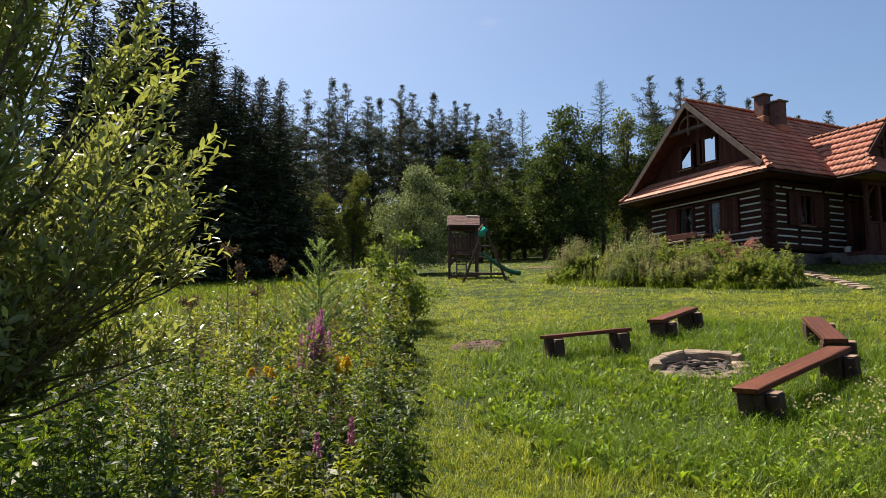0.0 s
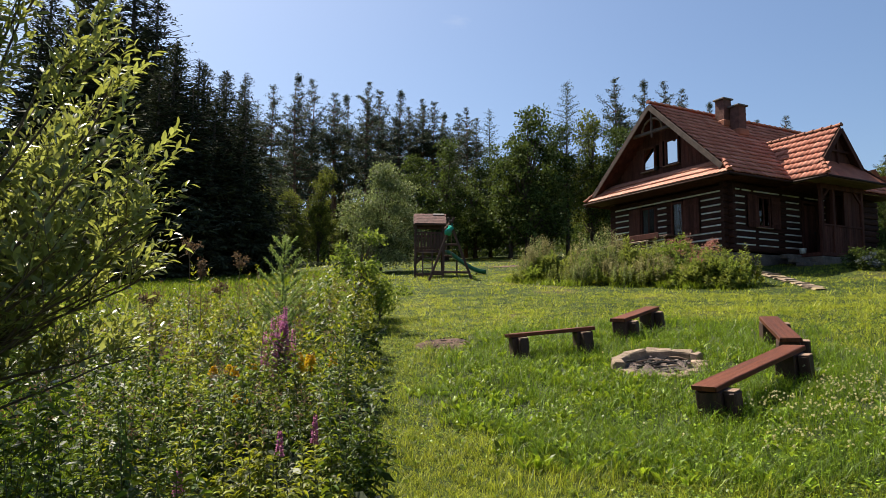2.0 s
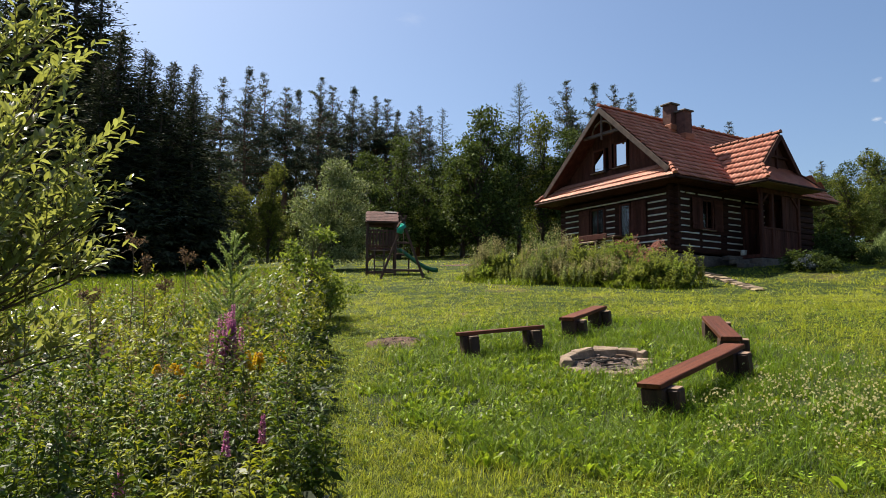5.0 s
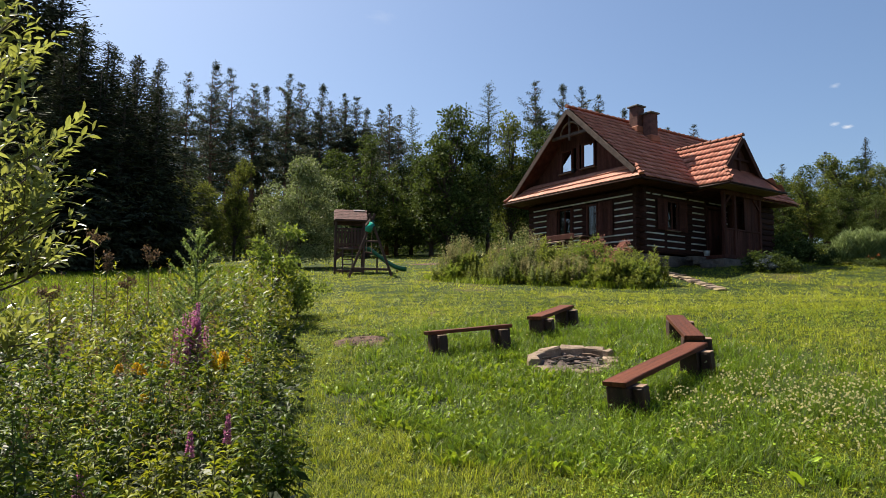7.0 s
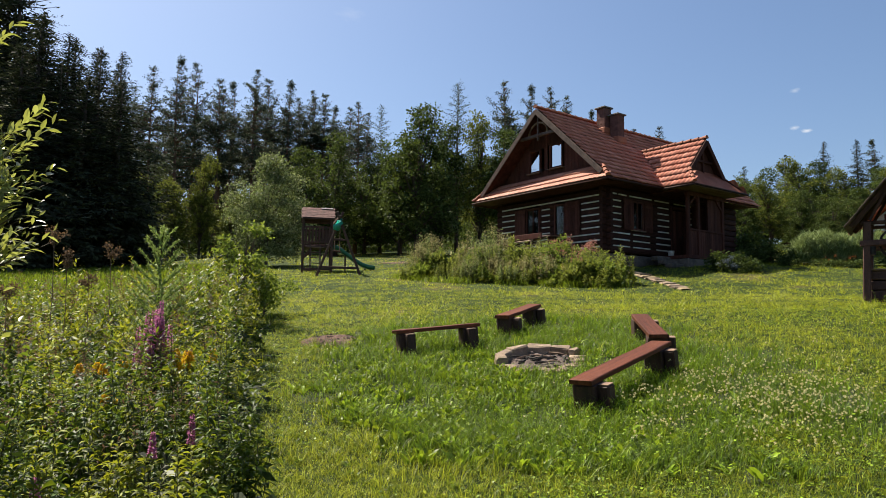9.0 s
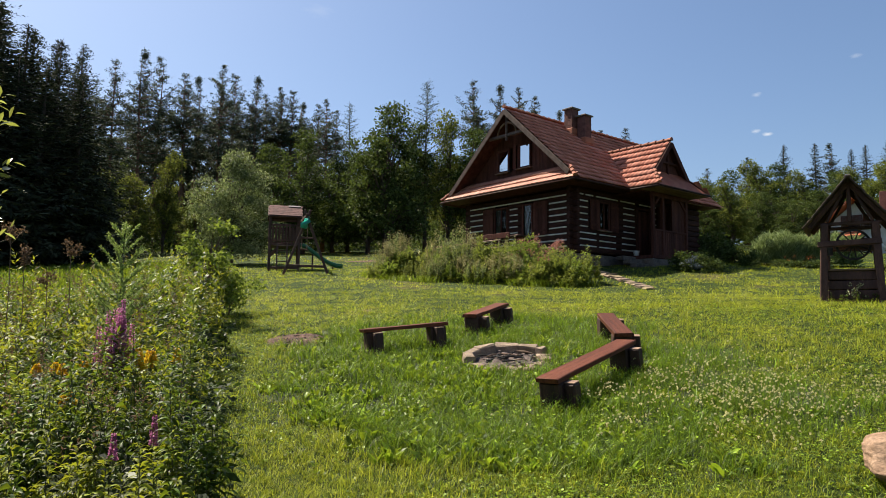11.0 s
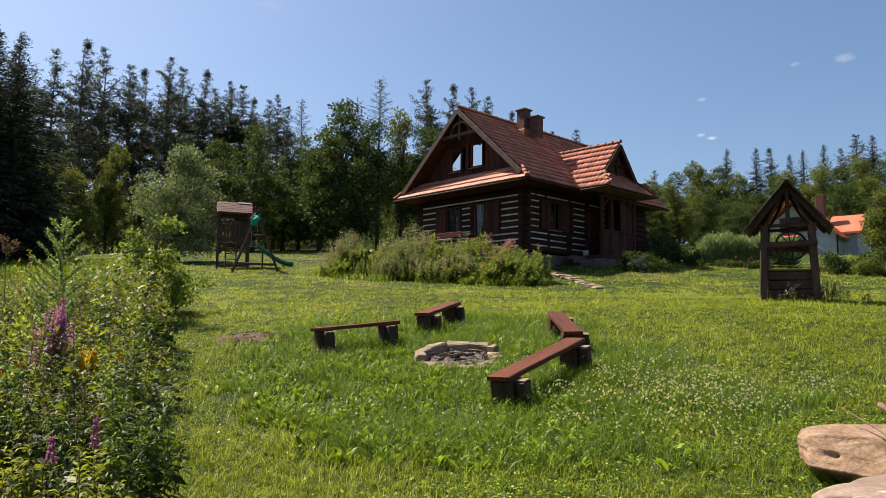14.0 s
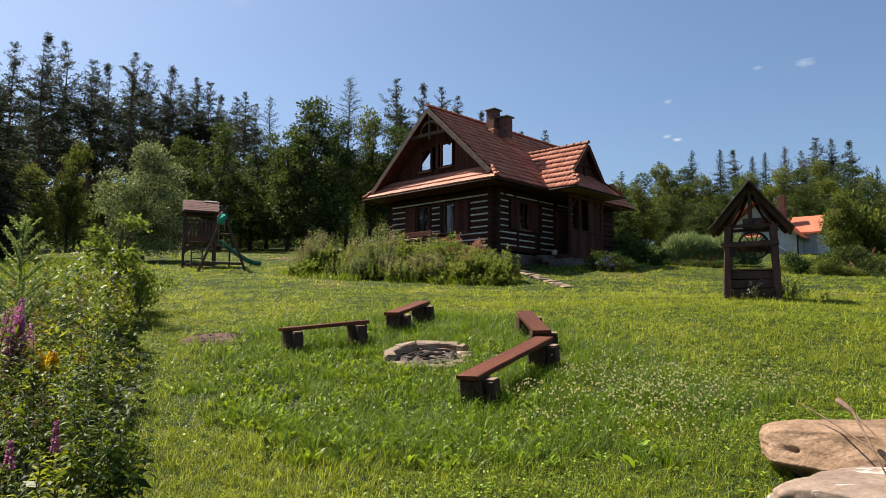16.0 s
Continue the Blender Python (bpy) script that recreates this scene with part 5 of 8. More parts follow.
def build_fire_pit(x, y, r):
    random.seed(9)
    sx = math.degrees(math.atan2(gz(x, y + 0.5) - gz(x, y - 0.5), 1.0))
    sy = -math.degrees(math.atan2(gz(x + 0.5, y) - gz(x - 0.5, y), 1.0))
    t = thing("fire_pit", pose(x, y, gz(x, y) - 0.005, sx, sy, 0), "ring of pale sandstone blocks round grey ash", "fire pit")
    a = 0.3
    while a < 0.3 + 2 * math.pi - 0.12:
        # long hewn blocks at the back, small sunken ones in front
        back = math.sin(a + 0.15) > -0.1
        w = random.uniform(0.24, 0.42) if back else random.uniform(0.14, 0.27)
        w = min(w, (0.3 + 2 * math.pi - a) * r)
        c = a + w / r / 2
        h = random.uniform(0.15, 0.20) if back else random.uniform(0.10, 0.15)
        rr = r * random.uniform(0.95, 1.06)
        m = pose(rr * math.cos(c), rr * math.sin(c), (0.05 if back else -0.012) + random.uniform(-0.015, 0.015), random.uniform(-7, 7), random.uniform(-6, 6), math.degrees(c) + 90 + random.uniform(-8, 8))
        part("stone", box_bm((w * 0.97, random.uniform(0.12, 0.19), h), m, 0.022, 0.014), M_PITSTONE, t)
        a += w / r
    for i in range(7):
        q, d = random.uniform(3.3, 6.1), r * random.uniform(1.0, 1.3)
        part("stone", rock_bm((random.uniform(0.05, 0.09), random.uniform(0.04, 0.06), 0.035), i + 3, 0.3, 2), M_PITSTONE, t).matrix_local = pose(d * math.cos(q), d * math.sin(q), 0.03, 0, 0, random.uniform(0, 360))
    bed = bmesh.new()
    rings = []
    for rr in np.linspace(0.0, r * 0.98, 14):
        rings.append([bed.verts.new((rr * math.cos(q), rr * math.sin(q), 0.055 - 0.06 * (rr / r) ** 2 + 0.05 * noise.noise(Vector((rr * math.cos(q) * 5, rr * math.sin(q) * 5, 3))) + 0.02 * noise.noise(Vector((rr * math.cos(q) * 17, rr * math.sin(q) * 17, 7))))) for q in np.linspace(0, 2 * math.pi, 48, endpoint=False)])
    for r0, r1 in zip(rings, rings[1:]):
        for k in range(48):
            bed.faces.new((r0[k], r1[k], r1[(k + 1) % 48], r0[(k + 1) % 48]))
    part("ash_bed", bed, M_ASH, t, "grey ash with charred bits")
    for i in range(14):
        a, d = random.uniform(0, 6.28), random.uniform(0.05, r * 0.75)
        q, L = random.uniform(0, 6.28), random.uniform(0.10, 0.34)
        c = Vector((d * math.cos(a), d * math.sin(a), 0.07))
        v = Vector((math.cos(q), math.sin(q), random.uniform(-0.15, 0.25))) * L / 2
        bm = bmesh.new()
        tube(bm, [c - v, c + Vector((0, 0, 0.012)), c + v], [0.011, 0.018, 0.009], 6)
        part("charred_log", bm, M_CHAR if i % 3 else M_TWIG, t)
    for i in range(26):
        a, d = random.uniform(0, 6.28), random.uniform(0.02, r * 0.88)
        k = random.uniform(0.6, 1.7)
        part("coal", rock_bm((0.028 * k, 0.022 * k, 0.018 * k), i, 0.35, 1), M_CHAR if i % 2 else M_ASH, t).location = (d * math.cos(a), d * math.sin(a), 0.05)
    return t


M_TWIG = surface("dry_twig", (0.10, 0.055, 0.035), (0.26, 0.17, 0.11), 12, 0.8, 80, 0.4, 0.003)
build_fire_pit(3.43, 9.18, 0.55)


def patch(name, x, y, rx, ry, material, label, cat, lift=0.012, seed=1, bump=0.02):
    """A ragged patch of bare soil lying on the ground."""
    bm = bmesh.new()
    rings = []
    nn, kk = 7, 30
    for j in range(nn + 1):
        f = j / nn
        row = []
        for k in range(kk):
            q = 2 * math.pi * k / kk
            e = 1 + 0.28 * noise.noise(Vector((math.cos(q) * 1.6, math.sin(q) * 1.6, seed)))
            px, py = rx * f * e * math.cos(q), ry * f * e * math.sin(q)
            row.append(bm.verts.new((px, py, gz(x + px, y + py) - gz(x, y) + lift + 0.02 * patchy(x + px, y + py, 2.2) + bump * noise.noise(Vector((px * 5, py * 5, seed))) * (1 - f) - 0.03 * (j == nn))))
        rings.append(row)
    for r0, r1 in zip(rings, rings[1:]):
        for k in range(kk):
            bm.faces.new((r0[k], r1[k], r1[(k + 1) % kk], r0[(k + 1) % kk]))
    t = thing(name, pose(x, y, gz(x, y)), label, cat)
    part("soil", bm, material, t, smooth=True)
    return t


patch("soil_patch", 0.62, 11.55, 0.50, 0.46, M_SOIL, "bare brown patch of an old fire place", "soil", 0.03)


def build_litter():
    rng = np.random.default_rng(37)
    n = 110
    a, q = rng.uniform(0, 6.283, n), np.sqrt(rng.random(n))
    x, y = 0.62 + 0.45 * q * np.cos(a), 11.55 + 0.40 * q * np.sin(a)
    b = rng.uniform(0, 6.283, n)
    v, f = rhombs(np.stack([x, y, height(x, y) + rng.uniform(0.035, 0.06, n)], 1), np.stack([np.cos(b), np.sin(b), rng.normal(size=n) * 0.3], 1), rng.uniform(0.03, 0.09, n), 0.018, rng)
    tagged(soup("dry_litter", v, f, M_CHAR, None, [M_CHAR, M_CUT], (rng.random(n) < 0.3).astype(int)), "dark bits of charred twigs on the bare patch", "litter", kind="stuff")


build_litter()
patch("soil_bed", 7.2, 40.0, 2.6, 1.3, M_SOIL, "strip of dug brown garden soil", "soil", 0.05, 3, 0.15)


M_SAND = surface("worn_sand", (0.17, 0.125, 0.062), (0.36, 0.28, 0.16), 5, 0.95, 50, 0.6, 0.015)


def path_x(y):
    """The middle of the worn path from the lawn up to the cottage corner."""
    f = (24.3 - y) / 5.8
    return 12.62 - 0.35 * f - 0.72 * f * f


def build_steps():
    random.seed(13)
    ox, oy = 12.2, 21.4
    t = thing("garden_steps", pose(ox, oy, gz(ox, oy)), "flat sandstone steps set in a sandy worn bank", "steps")
    bank = bmesh.new()
    rows = []
    for i in range(30):
        f = i / 29
        cy = 24.3 - 5.8 * f
        cx = float(path_x(cy))
        wl, wr = 0.34 * (1 - 0.45 * f) + random.uniform(-0.08, 0.08), 0.42 * (1 - 0.3 * f) + random.uniform(-0.10, 0.14)
        rows.append([bank.verts.new((cx + o - ox, cy + 0.15 * o - oy, gz(cx + o, cy + 0.15 * o) - gz(ox, oy) + dz + 0.02 * patchy(cx + o, cy, 2.2) + random.uniform(0, 0.02))) for o, dz in ((-wl, -0.05), (-wl * 0.6, 0.02), (0.0, 0.03), (wr * 0.6, 0.025), (wr, -0.05))])
    for r0, r1 in zip(rows, rows[1:]):
        for k in range(4):
            bank.faces.new((r0[k], r1[k], r1[k + 1], r0[k + 1]))
    part("sandy_bank", bank, M_SAND, t, "worn yellowish sand between the steps", True)
    y = 23.9
    while y > 18.9:
        x = path_x(y) + random.uniform(-0.12, 0.10)
        m = pose(x - ox, y - oy, gz(x, y) - gz(ox, oy) + 0.03, 5 + random.uniform(-2, 2), random.uniform(-3, 3), random.uniform(-22, 14))
        part("step_slab", box_bm((random.uniform(0.36, 0.6), random.uniform(0.26, 0.40), 0.07), m, 0.022, 0.022), M_PITSTONE, t)
        y -= random.uniform(0.42, 0.62)
    return t


build_steps()


def build_boulder(name, x, y, size, seed, turn, sink, label, mat):
    t = tagged(part(name, rock_bm(size, seed, 0.075, 6, 0.8, 7.0, 0.15), mat, None, "", True), label, "boulder", "boulders")
    t.matrix_world = pose(x, y, gz(x, y) + size[2] * 0.72 - sink, 4, -3, turn)
    return t


build_boulder("boulder", 4.88, 3.42, (0.88, 0.46, 0.27), 2.3, -36, 0.10, "flat pale brown sandstone boulder with a pitted face", M_BOULDER)
build_boulder("boulder", 4.06, 2.86, (0.70, 0.40, 0.24), 4.1, -30, 0.11, "pale sandstone boulder with a whitish streak", M_STREAK)


def build_stick(name, pts, radii, mat, label):
    bm = bmesh.new()
    tube(bm, pts, radii, 7)
    return tagged(part(name, bm, mat, None, "", True), label, "stick")


build_stick("stick", [(4.302, 3.427, 1.152), (4.292, 3.374, 1.128), (4.276, 3.297, 1.093), (4.262, 3.27, 1.07), (4.079, 3.061, 0.978), (3.814, 2.747, 0.824)], [0.020, 0.021, 0.016, 0.009, 0.007, 0.005], M_TWIG, "dry stick with a thick knobby end leaning over the boulders")
build_stick("twig", [(4.275, 3.285, 1.078), (4.17, 3.09, 1.0), (4.063, 2.914, 0.936), (3.98, 2.78, 0.90)], [0.008, 0.006, 0.005, 0.004], M_TWIG, "thin side shoot of the dry stick")
build_stick("twig", [(4.447, 3.878, 1.078), (4.444, 3.727, 1.026), (4.342, 3.456, 0.965), (4.22, 3.2, 0.91), (4.1, 2.948, 0.857)], [0.003, 0.005, 0.006, 0.006, 0.005], M_TWIG, "thin bent twig lying across a boulder")


def build_well(x, y, turn):
    random.seed(17)
    t = thing("draw_well", pose(x, y, gz(x, y) + 0.015, 0, 0, turn) @ Matrix.Scale(0.96, 4), "dark timber draw well with a boarded roof and spoked wheel", "well")
    w, d, hp = 0.97, 1.05, 1.62
    for sx in (-1, 1):
        for sy in (-1, 1):
            part("post", beam_bm((sx * (w / 2 + 0.05), sy * d / 2, -0.2), (sx * (w / 2 - 0.02), sy * d / 2, hp), 0.14, 0.14, 0.018, 0, 0.006), M_WELLWOOD, t)
    for sy in (-1, 1):
        part("tie_beam", beam_bm((-w / 2 - 0.1, sy * d / 2 - 0.08 * sy, hp), (w / 2 + 0.1, sy * d / 2 - 0.08 * sy, hp), 0.08, 0.07, 0.012), M_WELLWOOD, t)
        part("king_post", box_bm((0.08, 0.08, 0.78), pose(0, sy * d / 2, hp + 0.42), 0.01), M_WELLWOOD, t)
        for sx in (-1, 1):
            part("rafter", beam_bm((sx * 0.76, sy * d / 2, 1.54), (0, sy * d / 2, 2.48), 0.08, 0.1, 0.012), M_WELLWOOD, t)
            part("strut", beam_bm((sx * 0.42, sy * d / 2, hp + 0.04), (sx * 0.12, sy * d / 2, hp + 0.62), 0.05, 0.06, 0.008), M_WELLWOOD, t)
    part("front_beam", beam_bm((-w / 2 - 0.12, -d / 2 - 0.03, 1.17), (w / 2 + 0.08, -d / 2 - 0.03, 1.21), 0.12, 0.13, 0.018, 0, 0.006), M_WELLWOOD, t)
    part("back_beam", beam_bm((-w / 2 - 0.05, d / 2, 1.17), (w / 2 + 0.05, d / 2, 1.17), 0.1, 0.12, 0.014), M_WELLWOOD, t)
    # roof boards, overlapping, with a row of shingle ends along the verge
    for sx in (-1, 1):
        n = 9
        a, b = Vector((sx * 0.84, 0, 1.50)), Vector((0, 0, 2.56))
        for i in range(n):
            p = a.lerp(b, (i + 0.5) / n) + Vector((sx * 0.012, 0, 0.012 + random.uniform(0, 0.01)))
            ang = math.degrees(math.atan2(1.06, 0.84)) * sx
            m = Matrix.Translation(p) @ pose(0, 0, 0, 0, ang + sx * -3, random.uniform(-0.6, 0.6))
            part("roof_board", box_bm((0.175, d + 0.62 + random.uniform(-0.05, 0.05), 0.025), m, 0.005, 0.003), M_WELLROOF, t)
    part("ridge_board", box_bm((0.12, d + 0.66, 0.05), pose(0, 0, 2.575), 0.012), M_WELLROOF, t)
    # the box round the shaft
    for k in range(-1, 3):
        z = 0.10 + 0.205 * k
        for sy in (-1, 1):
            part("box_plank", box_bm((w - 0.06, 0.06, 0.19), pose(0, sy * 0.42, z, random.uniform(-1, 1), random.uniform(-0.8, 0.8), 0), 0.012, 0.004), M_WELLWOOD, t)
        for sx in (-1, 1):
            part("box_plank", box_bm((0.06, 0.78, 0.19), pose(sx * (w / 2 - 0.06), 0, z), 0.012, 0.004), M_WELLWOOD, t)
    for k in range(4):
        part("lid_board", box_bm((w + 0.02, 0.235, 0.04), pose(0, -0.37 + 0.245 * k, 0.63 + random.uniform(0, 0.01), random.uniform(-1.5, 1.5), 0, 0), 0.008, 0.003), M_BEAM if k < 2 else M_WELLWOOD, t, "weathered lid board" if k < 2 else "")
    wh = new("wheel")
    wh.parent = t
    wh.matrix_local = pose(0.05, -d / 2 + 0.16, 1.17, 0, 0, 8)
    bm = bmesh.new()
    n = 28
    ring = [[bm.verts.new((math.cos(q) * rr, yy, math.sin(q) * rr)) for rr, yy in ((0.335, -0.022), (0.335, 0.022), (0.292, 0.022), (0.292, -0.022))] for q in np.linspace(0, 2 * math.pi, n, endpoint=False)]
    for i in range(n):
        for k in range(4):
            bm.faces.new((ring[i][k], ring[i][(k + 1) % 4], ring[(i + 1) % n][(k + 1) % 4], ring[(i + 1) % n][k]))
    part("rim", bm, M_IRON, wh, "dark wooden wheel rim")
    for i in range(12):
        q = 2 * math.pi * (i + 0.3) / 12
        bm = bmesh.new()
        tube(bm, [(math.cos(q) * 0.04, 0, math.sin(q) * 0.04), (math.cos(q) * 0.30, 0, math.sin(q) * 0.30)], [0.016, 0.012], 5)
        part("spoke", bm, M_IRON, wh)
    bm = bmesh.new()
    rod(bm, (0, -0.06, 0), (0, 0.06, 0), 0.055, 10)
    part("hub", bm, M_IRON, wh)
    bm = bmesh.new()
    rod(bm, (-w / 2, 0, 1.17), (w / 2, 0, 1.17), 0.07, 10)
    part("winding_drum", bm, M_WELLWOOD, t, smooth=True)
    bm = bmesh.new()
    tube(bm, [(-0.38, -0.57, 0.93), (-0.38, -0.57, 1.1)], [0.05, 0.06], 10)
    part("hanging_pail", bm, M_IRON, t, "small dark pail on its hook")
    bm = bmesh.new()
    rod(bm, (-0.38, -0.57, 1.09), (-0.38, -0.57, 1.16), 0.006, 4)
    part("hook", bm, M_IRON, t)
    return t


M_WELLROOF = surface("grey_brown_roof_board", (0.045, 0.026, 0.020), (0.15, 0.095, 0.072), 4, 0.8, 60, 0.5, 0.006, (1, 0.3, 1), vary=0.25)
build_well(11.88, 11.42, -46.6)


def build_play_tower():
    random.seed(23)
    bx, by = 0.95, 32.1
    z0 = gz(bx, by)
    t = thing("play_tower", pose(bx, by, z0, 0, 0, 0), "brown wooden play tower with shingle roof, swing frame and green slide", "playground")
    w, d = 1.3, 1.25
    for sx in (-1, 1):
        for sy in (-1, 1):
            part("post", box_bm((0.11, 0.11, 2.62), pose(sx * w / 2, sy * d / 2, 1.21), 0.012), M_PLAYWOOD, t)
    part("deck", box_bm((w + 0.1, d + 0.1, 0.07), pose(0, 0, 1.12), 0.01), M_PLAYWOOD, t)
    for sy in (-1, 1):
        part("base_rail", box_bm((w, 0.09, 0.09), pose(0, sy * d / 2, 0.08), 0.01), M_PLAYWOOD, t)
        for z in (1.32, 2.02, 2.40):
            part("rail", box_bm((w, 0.05, 0.09), pose(0, sy * (d / 2 + 0.03), z), 0.008), M_PLAYWOOD, t)
        for i in range(8):
            part("baluster", box_bm((0.085, 0.025, 0.72), pose(-w / 2 + 0.13 + i * 0.149, sy * (d / 2 + 0.06), 1.68), 0.006), M_PLAYWOOD, t)
        part("brace", beam_bm((-w / 2, sy * d / 2, 0.62), (-w / 2 + 0.42, sy * d / 2, 1.06), 0.07, 0.07, 0.008), M_PLAYWOOD, t)
    for i in range(7):
        part("baluster", box_bm((0.025, 0.085, 0.72), pose(-w / 2 - 0.06, -d / 2 + 0.14 + i * 0.16, 1.68), 0.006), M_PLAYWOOD, t)
    for sy in (-1, 1):
        for k in range(6):
            p = Vector((0, sy * 0.80, 2.42)).lerp(Vector((0, 0, 2.98)), (k + 0.5) / 6) + Vector((0, sy * 0.012, 0.02))
            for j in range(9):
                q = p + Vector(((j - 4) * 0.166 + 0.04 * (k % 2), 0, random.uniform(0, 0.006)))
                part("shingle", box_bm((0.16, 0.185, 0.018), Matrix.Translation(q) @ pose(0, 0, 0, -sy * 35 + 2 * sy, 0, 0), 0.004), M_SHINGLE, t)
        deck = bmesh.new()
        slab(deck, [(-0.76, sy * 0.82, 2.40), (0.76, sy * 0.82, 2.40), (0.76, 0, 2.975), (-0.76, 0, 2.975)][:: (1 if sy < 0 else -1)], 0.03, (0, 0, -1))
        part("roof_deck", deck, M_PLAYWOOD, t)
    part("ridge_strip", box_bm((0.55, 0.16, 0.02), pose(0.42, -0.08, 2.985, 30, 0, 0), 0.005), M_CHIMCAP, t, "pale metal ridge strip")
    # ladder
    for x in (-0.32, 0.12):
        part("ladder_rail", beam_bm((x, -d / 2 - 0.62, -0.1), (x, -d / 2 - 0.05, 1.2), 0.06, 0.06, 0.008), M_PLAYWOOD, t)
    for k in range(5):
        f = (k + 0.7) / 5.2
        part("ladder_rung", box_bm((0.5 if k < 4 else 0.78, 0.07, 0.035), pose(-0.1, -d / 2 - 0.62 + 0.57 * f, -0.1 + 1.3 * f), 0.006), M_PLAYWOOD if k < 4 else M_BEAM, t)
    # swing frame that runs towards the pit
    fy = -4.0
    gzf = gz(bx + 1.0, by + fy) - z0
    top = Vector((0.78, fy, gzf + 2.42))
    part("swing_beam", beam_bm((0.70, d / 2, 2.26), top + Vector((0.0, -0.15, 0)), 0.11, 0.12, 0.012), M_PLAYWOOD, t)
    for sx in (-1, 1):
        foot = Vector((0.78 + sx * 0.93, fy - 0.05 * sx, gzf - 0.12 + 0.03 * sx))
        head = top + Vector((-sx * 0.12, 0, 0.22))
        part("swing_leg", beam_bm(foot, head, 0.10, 0.10, 0.012), M_PLAYWOOD, t, "weathered swing leg")
    part("swing_tie", beam_bm((0.78 - 0.80, fy, gzf + 0.33), (0.78 + 0.80, fy, gzf + 0.33), 0.07, 0.10, 0.01), M_PLAYWOOD, t)
    part("swing_tie", beam_bm((0.78 - 0.33, fy, gzf + 1.48), (0.78 + 0.36, fy, gzf + 1.48), 0.06, 0.08, 0.01), M_PLAYWOOD, t)
    for x in (0.66, 0.88):
        bm = bmesh.new()
        rod(bm, (x, fy + 1.3, 2.3), (x, fy + 1.3, 0.75), 0.012, 5)
        part("swing_rope", bm, M_BEAM, t)
    part("swing_seat", box_bm((0.36, 0.16, 0.04), pose(0.77, fy + 1.3, 0.74, 0, 6, 0), 0.01), M_SHINGLE, t)
    bm = bmesh.new()
    tube(bm, [(0.62, fy - 0.1, gzf + 1.86), (0.66, fy - 0.12, gzf + 2.0), (0.78, fy - 0.12, gzf + 2.2), (0.84, fy - 0.1, gzf + 2.34)], [0.12, 0.17, 0.15, 0.07], 9)
    part("bucket_seat", bm, M_TEAL, t, "teal plastic baby swing pulled up to the beam", True)
    # slide: a shallow trough with raised sides
    bm = bmesh.new()
    run = [(0.62, 1.12), (0.95, 1.08), (1.25, 0.86), (1.65, 0.55), (2.05, 0.30), (2.35, 0.19), (2.62, 0.16)]
    rows = []
    for i, (x, z) in enumerate(run):
        y = -0.1 - 0.34 * (x - 0.62)
        rows.append([bm.verts.new((x, y + o, z + dz)) for o, dz in ((-0.26, 0.13), (-0.23, 0.14), (-0.20, 0.0), (0.20, 0.0), (0.23, 0.14), (0.26, 0.13), (0.24, -0.04), (-0.24, -0.04))])
    for r0, r1 in zip(rows, rows[1:]):
        for k in range(8):
            bm.faces.new((r0[k], r1[k], r1[(k + 1) % 8], r0[(k + 1) % 8]))
    bm.faces.new(rows[0])
    bm.faces.new(rows[-1][::-1])
    part("slide", bm, M_SLIDE, t, "dark green plastic slide", True)
    for x, z in ((1.3, 0.8), (2.2, 0.2)):
        part("slide_prop", box_bm((0.06, 0.3, z + 0.05), pose(x, -0.1 - 0.34 * (x - 0.62), z / 2 - 0.05), 0.008), M_PLAYWOOD, t)
    return t


build_play_tower()


